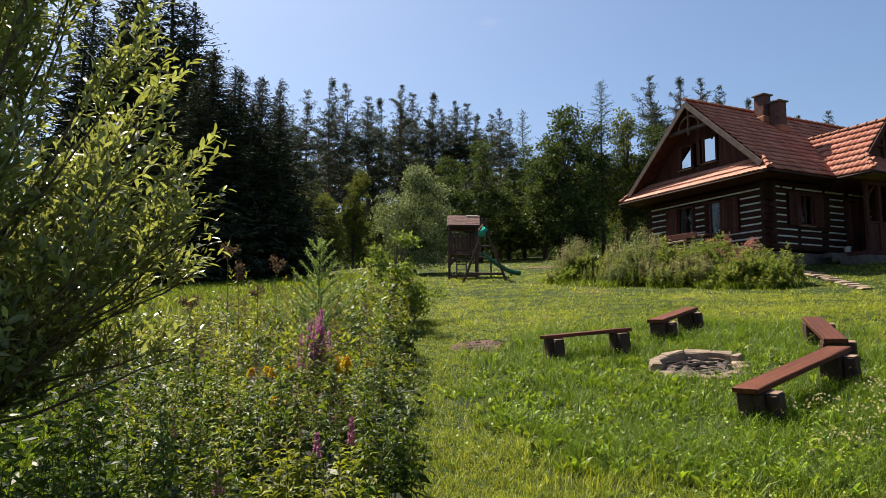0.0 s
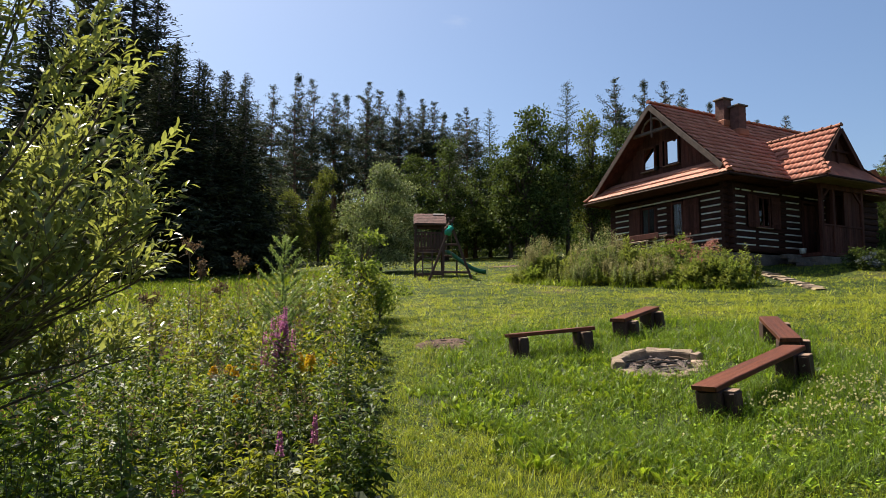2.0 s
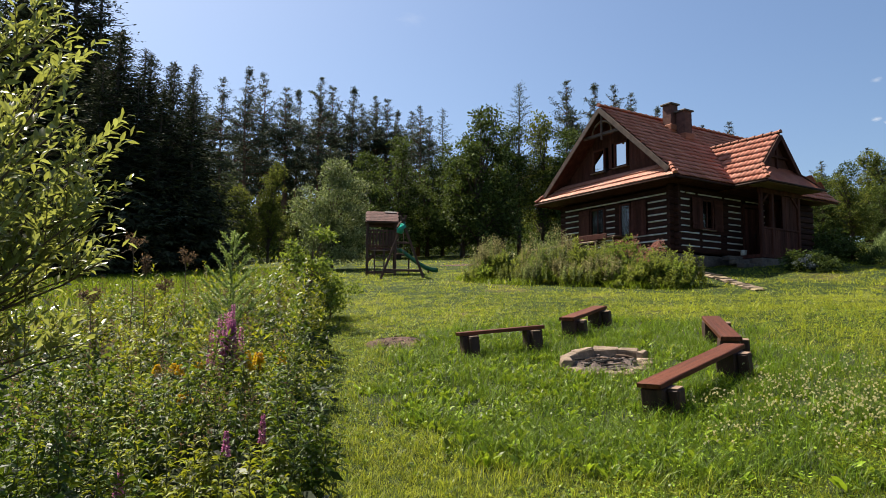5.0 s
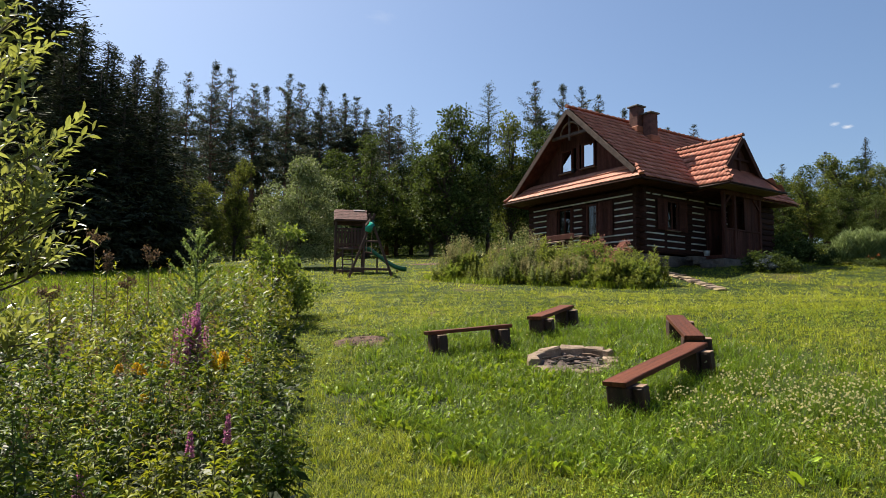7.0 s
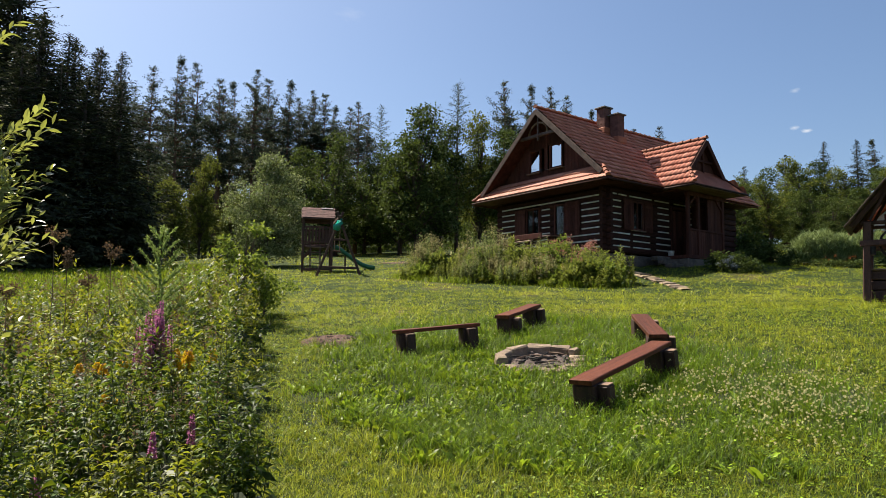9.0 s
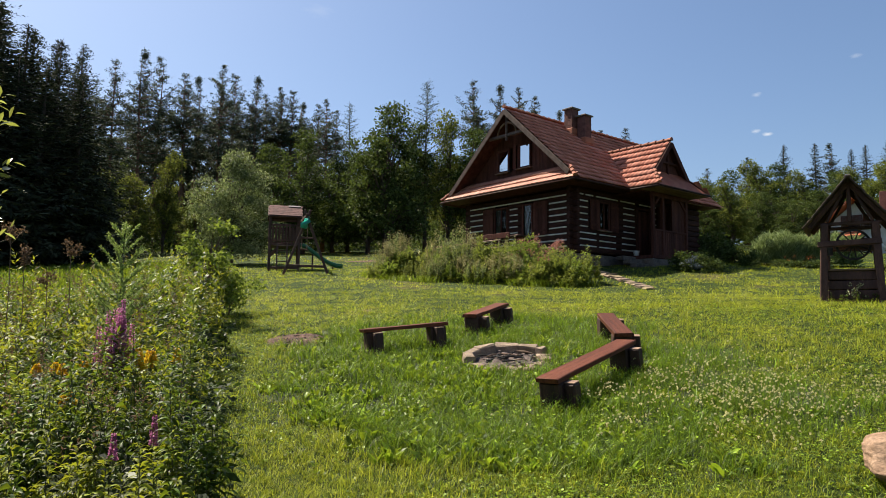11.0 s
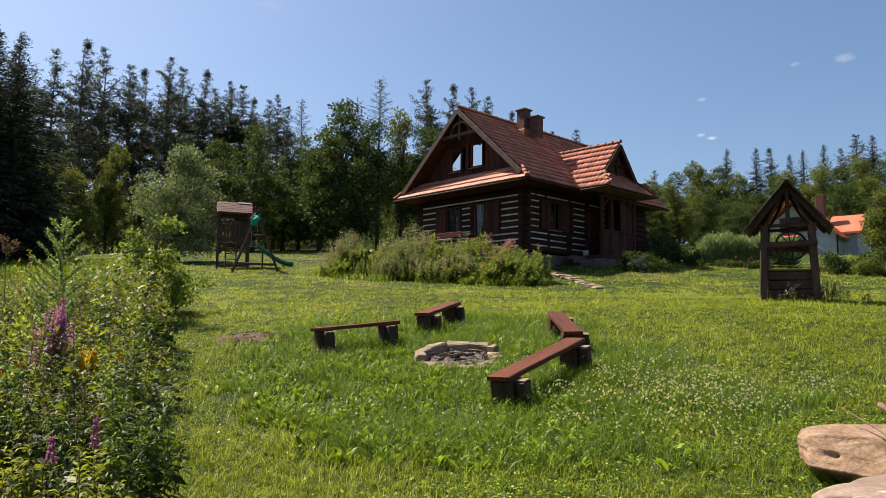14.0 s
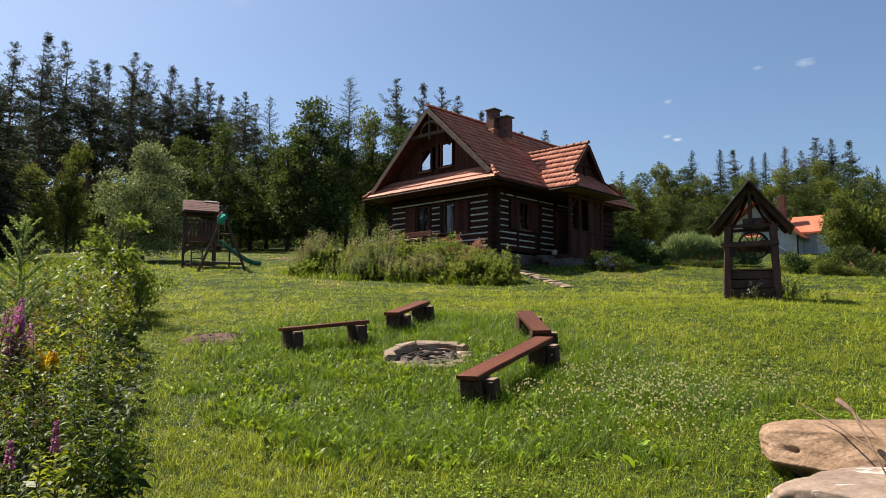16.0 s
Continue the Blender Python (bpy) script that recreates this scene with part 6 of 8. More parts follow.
def build_neighbour():
    """The pale house with an orange roof beyond the well."""
    x, y = polar(46.6, 60)
    t = thing("neighbour_house", pose(x, y, 5.7, 0, 0, -62), "pale plastered house with an orange sheet roof", "house")
    part("plinth", box_bm((6.1, 6.0, 2.0), pose(-0.1, 3.0, -0.15), 0.02), M_PLINTH, t, "brown plinth")
    part("wall", box_bm((6.0, 5.9, 1.9), pose(-0.1, 3.0, 1.8), 0.01), M_PLASTER, t)
    g = bmesh.new()
    slab(g, [(-3.1, 0.05, 2.75), (2.9, 0.05, 2.75), (0, 0.05, 5.25)], 0.12, (0, 1, 0))
    part("gable", g, M_PLASTER, t)
    for sx in (-1, 1):
        bm = bmesh.new()
        ex = 3.4 if sx > 0 else -3.9
        pts = [(ex, -0.8, 2.45), (0, -0.8, 5.55), (0, 6.4, 5.55), (ex, 6.4, 2.45)]
        slab(bm, pts[:: sx], 0.14, (0, 0, -1))
        part("roof_slope", bm, M_ORANGE, t, "orange sheet roof")
        for k in range(12):
            a, b = Vector((ex, -0.78 + 0.62 * k, 2.47)), Vector((0, -0.78 + 0.62 * k, 5.57))
            part("roof_rib", beam_bm(a, b, 0.05, 0.05, 0.0), M_ORANGE, t)
    bm = bmesh.new()
    slab(bm, [(-2.6, -0.9, 2.55), (0.4, -0.9, 2.55), (0.4, -0.02, 2.95), (-2.6, -0.02, 2.95)], 0.1, (0, 0, -1))
    part("pent_roof", bm, M_ORANGE, t)
    part("wing_wall", box_bm((1.6, 3.6, 3.2), pose(3.3, 3.6, 1.2), 0.01), M_PLASTER, t)
    bm = bmesh.new()
    slab(bm, [(1.8, 1.4, 2.95), (4.3, 1.4, 2.95), (4.2, 3.6, 4.5), (1.8, 3.6, 4.5)], 0.14, (0, 0, -1))
    part("wing_roof", bm, M_ORANGE, t)
    part("post", box_bm((0.3, 0.3, 2.9), pose(4.1, 1.7, 1.25), 0.01), M_PLASTER, t)
    part("chimney", box_bm((0.6, 0.6, 2.3), pose(1.3, 2.4, 5.0), 0.02), M_CHIMNEY, t, "orange-brown chimney")
    for wx, wz, ww, wh in ((-0.75, 3.1, 0.55, 1.0), (0.0, 3.1, 0.55, 1.0), (0.75, 3.1, 0.55, 1.0), (0.45, 1.05, 0.8, 1.25)):
        win = new("window")
        win.parent = t
        yy = -0.02 if wx < 3 else 1.08
        part("window_frame", box_bm((ww + 0.16, 0.08, wh + 0.16), pose(wx, yy, wz + wh / 2), 0.01), M_STAIN, win)
        part("pane", box_bm((ww, 0.03, wh), pose(wx, yy - 0.04, wz + wh / 2)), M_GLASS, win, "dark window pane")
    bm = bmesh.new()
    rod(bm, (2.95, -0.08, 0.2), (2.95, -0.08, 2.6), 0.06, 6)
    part("downpipe", bm, M_GUTTER, t)
    part("stair_rail", beam_bm((0.9, -0.15, 2.4), (2.6, -0.15, 0.9), 0.08, 0.14, 0.01), M_WHITE, t)
    return t


build_neighbour()


def build_terrace_bench():
    t = thing("terrace_bench", pose(HX, HY, HZ, 0, 0, HTURN), "plain wooden bench and table under the cottage windows", "bench")
    part("table_top", box_bm((0.7, 1.9, 0.06), pose(-0.9, 2.9, 0.78), 0.01), M_PLAYWOOD, t)
    for y in (2.2, 3.6):
        part("table_leg", box_bm((0.5, 0.1, 1.2), pose(-0.9, y, 0.15), 0.01), M_STAIN, t)
    part("seat", box_bm((0.32, 1.9, 0.05), pose(-1.55, 2.9, 0.42), 0.01), M_PLAYWOOD, t)
    part("back_board", box_bm((0.05, 1.9, 0.22), pose(-1.72, 2.9, 0.75), 0.01), M_STAIN, t)
    for y in (2.2, 3.6):
        part("bench_leg", box_bm((0.3, 0.09, 0.9), pose(-1.55, y, -0.05), 0.01), M_STAIN, t)
    return t


build_terrace_bench()


def build_railing():
    t = thing("terrace_railing", pose(HX, HY, HZ, 0, 0, HTURN), "grey weathered pole railing along the terrace", "railing")
    for y in (2.0, 3.4, 4.8, 6.2):
        bm = bmesh.new()
        rod(bm, (-2.3, y, -1.1), (-2.3, y, 0.52), 0.04, 6)
        part("post", bm, M_BEAM, t)
    for z in (0.18, 0.48):
        bm = bmesh.new()
        rod(bm, (-2.3, 1.9, z), (-2.3, 6.4, z - 0.03), 0.03, 6)
        part("rail", bm, M_BEAM, t)
    return t


build_railing()


def build_bucket():
    h = pose(HX, HY, HZ, 0, 0, HTURN) @ pose(3.55, -0.55, 0)
    bm = bmesh.new()
    tube(bm, [(0, 0, 0.0), (0, 0, 0.34), (0, 0, 0.36)], [0.13, 0.17, 0.18], 12)
    t = thing("bucket", Matrix.Translation(h.translation) @ Matrix.Scale(0.8, 4), "white plastic bucket on the stone step", "bucket")
    part("body", bm, M_WHITE, t, smooth=True)
    bm = bmesh.new()
    tube(bm, [(math.cos(q) * 0.18, 0, 0.34 - math.sin(q) * 0.12) for q in np.linspace(0, math.pi, 9)], [0.008] * 9, 5)
    part("handle", bm, M_IRON, t)


build_bucket()

# ---- plants near the camera ----


def stuff(name, v, f, mat, label, cat, mats=None, mi=None):
    return tagged(soup(name, v, f, mat, None, mats, mi), label, cat, kind="stuff")


def blades(rng, x, y, h, w, lean=0.45, base=0.0, bent=True):
    """Bent grass blades: three triangles each, or one where they stand far off."""
    n = len(x)
    z = height(x, y) + 0.02 * patchy(x, y, 2.2) - 0.01 + base
    a = rng.uniform(0, 2 * np.pi, n)
    side = np.stack([np.cos(a), np.sin(a), np.zeros(n)], 1) * (w / 2)[:, None]
    q = a + np.pi / 2 + rng.normal(size=n) * 0.5
    out = np.stack([np.cos(q), np.sin(q), np.zeros(n)], 1) * (h * lean * rng.uniform(0.2, 1.6, n))[:, None]
    p = np.stack([x, y, z], 1)
    up = np.zeros((n, 3))
    up[:, 2] = h
    mid = p + up * 0.6 + out * 0.35
    tip = p + up * rng.uniform(0.8, 1.0, n)[:, None] + out
    if not bent:
        return np.stack([p - side, p + side, tip], 1).reshape(-1, 3), np.arange(3 * n).reshape(n, 3)
    v = np.stack([p - side, p + side, mid - side * 0.7, mid + side * 0.7, tip], 1).reshape(-1, 3)
    tri = np.array([[0, 1, 3], [0, 3, 2], [2, 3, 4]])
    return v, (np.arange(n)[:, None, None] * 5 + tri[None]).reshape(-1, 3)


def in_pit(x, y):
    return ((x - 3.42) ** 2 + (y - 9.2) ** 2 < 0.60 ** 2) | (((x - 0.62) / 0.44) ** 2 + ((y - 11.55) / 0.40) ** 2 < 1) | ((np.abs(x - path_x(y)) < 0.30) & (y > 18.5) & (y < 24.3))


def sector(rng, n, r0, r1, a0, a1):
    r = np.sqrt(rng.uniform(r0 * r0, r1 * r1, n))
    a = np.radians(rng.uniform(a0, a1, n))
    return r * np.sin(a), r * np.cos(a), r


def build_grass():
    rng = np.random.default_rng(101)
    sets, dry, rich = [], [], []
    for r0, r1, n, k in ((3.6, 7, 19000, 0.95), (7, 12, 17500, 1.25), (12, 20, 19000, 2.0), (20, 34, 15000, 3.4), (34, 62, 6000, 6.0)):
        cx, cy, r = sector(rng, n, r0, r1, -32, 62)
        ok = ~in_pit(cx, cy) & ((cx > weed_edge(cy) - 0.3) | (r > 11))
        cx, cy = cx[ok], cy[ok]
        per = 8
        # tufts: blades lean out of a common foot
        vig = np.exp(rng.normal(size=len(cx)) * 0.55) * (1 + 0.30 * patchy(cx, cy, 3.1)) * (1 + 0.55 * patchy(cx + 5, cy, 23 / k))
        spread = 0.028 * k
        x = np.repeat(cx, per) + rng.normal(size=len(cx) * per) * spread
        y = np.repeat(cy, per) + rng.normal(size=len(cx) * per) * spread
        lu = lush(x, y)
        p = patchy(x, y, 0.7)
        m = len(x)
        h = (0.020 + 0.028 * rng.random(m)) * (1 + 0.25 * p) + lu * (0.026 + 0.085 * rng.random(m) ** 1.4)
        h = np.minimum(h * np.repeat(vig, per), 0.21) * (1 + 0.10 * (k - 1))
        w = (0.0036 + 0.003 * rng.random(m)) * k * (1 + 0.3 * lu)
        tone = np.repeat(rng.random(len(cx)) + 0.55 * patchy(cx, cy - 3, 19 / k), per)
        yellow = tone < (0.57 + 0.20 * (p > 0.1) + 0.35 * np.clip((x - 5) / 1.5, 0, 1) + 0.25 * (x < 1.2)) * (1 - lu) + 0.02
        yellow &= (lu < 0.5) | (np.repeat(rng.random(len(cx)), per) < 0.05)
        deep = ~yellow & (lu + 0.25 * np.repeat(rng.normal(size=len(cx)), per) > 0.55)
        for sel, dest in ((~yellow & ~deep, sets), (yellow, dry), (deep, rich)):
            if not sel.any():
                continue
            dest.append(blades(rng, x[sel], y[sel], h[sel], w[sel] * (1.0 if k < 2 else 1.35), 1.0, 0.0, k < 2))
    # close-cropped sward: the mown path and the open lawn, and a thin ring behind the camera
    for r0, r1, n, k, a0, a1 in ((3.6, 9, 11000, 1.0, -12, 60), (9, 16, 8000, 1.6, -12, 60), (0.1, 3.6, 3000, 1.6, -180, 180), (3.6, 12, 2500, 2.6, 60, 328)):
        cx, cy, r = sector(rng, n, r0, r1, a0, a1)
        ok = ~in_pit(cx, cy) & ((cx > weed_edge(cy)) | (cy < 2)) & (lush(cx, cy) < 0.5) & (patchy(cx + 9, cy - 4, 27 / k) > -0.38)
        cx, cy = cx[ok], cy[ok]
        m = len(cx) * 8
        x = np.repeat(cx, 8) + rng.normal(size=m) * 0.03 * k
        y = np.repeat(cy, 8) + rng.normal(size=m) * 0.03 * k
        fld = patchy(cx, cy, 21 / k) + 0.5 * patchy(cx - 4, cy + 1, 37 / k)
        h = rng.uniform(0.02, 0.05, m) * (1 + 0.2 * (k - 1)) * np.repeat(np.clip(1 - 0.8 * fld, 0.5, 2.2), 8)
        w = rng.uniform(0.004, 0.008, m) * k
        yellow = np.repeat(rng.random(len(cx)) < 0.62 + 0.75 * fld, 8)
        for sel, dest in ((~yellow, sets), (yellow, dry)):
            dest.append(blades(rng, x[sel], y[sel], h[sel], w[sel], 0.9))
    v, f = joined(sets)
    stuff("lawn_grass", v, f, L_GRASS, "short green lawn grass, left longer round the fire pit", "grass")
    v, f = joined([c for c in rich if c[1].shape[1] == 3])
    stuff("long_grass", v, f, L_LUSH, "lush dark green uncut grass round the fire pit", "grass")
    v, f = joined(dry)
    stuff("dry_lawn_grass", v, f, L_DRYGRASS, "yellowed mown grass blades in the lawn", "grass")
    # tufts of tall seeding grass round bench feet and in the long ring
    chunks = []
    for i in range(300):
        x, y = rng.uniform(1.2, 6.6), rng.uniform(6.4, 13.6)
        if float(lush(x, y)) < 0.45 or bool(in_pit(np.array(x), np.array(y))):
            continue
        n = rng.integers(10, 26)
        px, py = x + rng.normal(size=n) * 0.06, y + rng.normal(size=n) * 0.06
        chunks.append(blades(rng, px, py, rng.uniform(0.14, 0.28, n), np.full(n, 0.0045), 0.8))
    for bx, by in ((1.72, 10.3), (2.85, 10.45), (3.5, 10.95), (4.4, 11.95), (3.1, 6.75), (4.75, 7.95), (4.95, 8.6), (5.25, 9.8), (3.3, 6.65), (4.3, 7.55), (2.3, 10.35)):
        for j in range(7):
            n = 14
            ox, oy = rng.normal() * 0.22, rng.normal() * 0.14 - 0.08
            chunks.append(blades(rng, bx + ox + rng.normal(size=n) * 0.05, by + oy + rng.normal(size=n) * 0.05, rng.uniform(0.08, 0.24, n), np.full(n, 0.005), 0.8))
    v, f = joined(chunks)
    stuff("tall_grass", v, f, L_LUSH, "long uncut grass tufts round the benches", "grass")
    # broad leaves: clover and plantain
    n = 150000
    x, y, r = sector(rng, n, 3.6, 14, -12, 58)
    x[110000:], y[110000:], r[110000:] = sector(rng, n - 110000, 3.6, 7.5, 0, 58)
    pv = patchy(x, y, 1.1) + 0.4 * rng.normal(size=n)
    ok = (pv > -0.12) & (x > weed_edge(y) - 0.1) & ~in_pit(x, y) & ((lush(x, y) < 0.5) | (rng.random(n) < 0.35))
    x, y = x[ok], y[ok]
    n = len(x)
    z = height(x, y) + 0.02 * patchy(x, y, 2.2) + rng.uniform(0.02, 0.06, n) + 0.10 * lush(x, y) * rng.random(n)
    a = rng.uniform(0, 6.283, n)
    way = np.stack([np.cos(a), np.sin(a), rng.normal(size=n) * 0.35], 1)
    ln = (0.010 + 0.022 * rng.random(n) ** 1.6) * (1 + 0.3 * lush(x, y))
    stuff("clover_leaves", *rhombs(np.stack([x, y, z], 1), way, ln, ln * 0.85, rng, 0.55, side=np.stack([-np.sin(a), np.cos(a), rng.normal(size=n) * 0.3], 1)), L_CLOVER, "clover and other broad leaves in the lawn", "clover")
    # flat rosettes of plantain and dandelion in the mown part
    rows, pale = [], []
    cx, cy, r = sector(rng, 9000, 3.6, 15, -12, 58)
    ok = (lush(cx, cy) < 0.45) & (cx > weed_edge(cy)) & ~in_pit(cx, cy) & (patchy(cx + 2, cy + 7, 3.3) + 0.5 * rng.normal(size=len(cx)) > 0.0)
    for dest, pick in ((rows, ok & (rng.random(len(cx)) < 0.22)), (pale, ok & (rng.random(len(cx)) < 0.35))):
        k = 7
        x, y = np.repeat(cx[pick], k), np.repeat(cy[pick], k)
        a = rng.uniform(0, 6.283, len(x))
        ln = rng.uniform(0.022, 0.055, len(x))
        p = np.stack([x, y, height(x, y) + 0.02 * patchy(x, y, 2.2) + rng.uniform(0.015, 0.04, len(x))], 1)
        dest.append(folded(p, np.stack([np.cos(a), np.sin(a), rng.uniform(0.15, 0.9, len(x))], 1), ln, ln * 0.36, rng, 0.25))
    stuff("lawn_rosettes", *joined(rows), L_CLOVER, "low green leaf rosettes in the mown lawn", "weeds")
    stuff("lawn_rosettes", *joined(pale), L_DRYGRASS, "low yellowish leaf rosettes in the mown lawn", "weeds")
    chunks = []
    for i in range(520):
        x, y, r = (float(q[0]) for q in sector(rng, 1, 4.5, 12, -2, 40))
        if x < float(weed_edge(y)) + 0.6 or x > 5.2 or float(lush(x, y)) < 0.3 or bool(in_pit(np.array(x), np.array(y))):
            continue
        n = rng.integers(5, 11)
        a = rng.uniform(0, 6.283, n)
        e = rng.uniform(0.5, 1.6, n)
        ln = rng.uniform(0.09, 0.19, n)
        chunks.append(folded(np.tile([[x, y, gz(x, y)]], (n, 1)) + rng.normal(size=(n, 3)) * [0.03, 0.03, 0], np.stack([np.cos(a), np.sin(a), e], 1), ln, ln * 0.26, rng, 0.25))
    for i in range(650):
        x, y = rng.uniform(0.5, 2.9), rng.uniform(5.0, 9.8)
        if x < float(weed_edge(y)) + 0.7 or float(lush(x, y)) + 0.3 * rng.normal() < 0.45 or float(patchy(x, y, 3.0)) < -0.25:
            continue
        n = rng.integers(5, 10)
        a = rng.uniform(0, 6.283, n)
        ln = rng.uniform(0.10, 0.21, n)
        chunks.append(folded(np.tile([[x, y, gz(x, y)]], (n, 1)) + rng.normal(size=(n, 3)) * [0.03, 0.03, 0], np.stack([np.cos(a), np.sin(a), rng.uniform(0.9, 2.4, n)], 1), ln, ln * 0.25, rng, 0.25))
    stuff("broad_weed_leaves", *joined(chunks), L_CLOVER, "bright green broad-leaved weeds standing in the long grass", "weeds")


def build_clover_flowers():
    rng = np.random.default_rng(103)
    cx, cy = 4.75 + rng.normal(size=140) * 0.80, 6.05 + rng.normal(size=140) * 0.75
    x = np.repeat(cx, 7) + rng.normal(size=140 * 7) * 0.13
    y = np.repeat(cy, 7) + rng.normal(size=140 * 7) * 0.13
    x, y = np.concatenate([x, rng.uniform(1.5, 8.5, 120)]), np.concatenate([y, rng.uniform(5, 14, 120)])
    ok = ~in_pit(x, y)
    x, y = x[ok], y[ok]
    n = len(x)
    z = height(x, y) + rng.uniform(0.12, 0.23, n)
    # each head: a round tuft of small petals
    k = 16
    c = np.repeat(np.stack([x, y, z], 1), k, axis=0)
    way = unit(rng.normal(size=(n * k, 3)) + np.array([0, 0, 0.5]))
    stuff("clover_flowers", *rhombs(c, way, np.repeat(rng.uniform(0.010, 0.017, n), k), 0.008, rng, 0.6), L_WHITEFL, "small white clover flower heads in the lawn", "clover")


def stem_soup(rng, base, tip, r):
    """Thin three-sided stems from base to tip."""
    n = len(base)
    a = rng.uniform(0, 6.283, n)
    out = []
    for k in range(3):
        q = a + 2.094 * k
        out.append(np.stack([np.cos(q), np.sin(q), np.zeros(n)], 1))
    r = np.broadcast_to(np.asarray(r, float), (n,))[:, None]
    v = np.stack([base + o * r for o in out] + [tip + o * r * 0.5 for o in out], 1).reshape(-1, 3)
    quad = np.array([[0, 1, 4, 3], [1, 2, 5, 4], [2, 0, 3, 5]])
    return v, (np.arange(n)[:, None, None] * 6 + quad[None]).reshape(-1, 4)


def weed_plants(rng, x, y, h, leaf, near, per=34, droop=0.2, stem=0.004):
    """Upright leafy stems: leaves whorled along each, smaller towards the top."""
    n = len(x)
    z = height(x, y) - 0.02
    base = np.stack([x, y, z], 1)
    leanv = rng.normal(size=(n, 3)) * 0.10
    leanv[:, 2] = 0
    tip = base + np.stack([np.zeros(n), np.zeros(n), h], 1) + leanv * h[:, None]
    sv, sf = stem_soup(rng, base, base + (tip - base) * 0.9, stem)
    idx = np.repeat(np.arange(n), per)
    s = np.tile(np.linspace(0.30, 1.0, per) ** 0.85, n) + rng.normal(size=n * per) * 0.02
    p = base[idx] + (tip - base)[idx] * s[:, None]
    a = np.tile(np.arange(per) * 2.4, n) + rng.uniform(0, 6.283, n)[idx] + rng.normal(size=n * per) * 0.3
    way = np.stack([np.cos(a), np.sin(a), 0.45 + 1.1 * np.clip(s - 0.6, 0, 1) + rng.normal(size=n * per) * 0.45], 1)
    ln = leaf * rng.uniform(0.6, 1.45, n)[idx] * (1.15 - 0.55 * s) * rng.uniform(0.75, 1.2, n * per)
    if near:
        lv, lf = folded(p, way, ln, ln * rng.uniform(0.17, 0.30, n)[idx], rng, droop + 0.30)
    else:
        lv, lf = rhombs(p, way - np.array([0, 0, 0.15]), ln, ln * rng.uniform(0.26, 0.42, n)[idx], rng, 0.4, side=np.cross(way, [0, 0, 1.0]) + rng.normal(size=way.shape) * 0.3)
    return (sv, sf), (lv, lf)


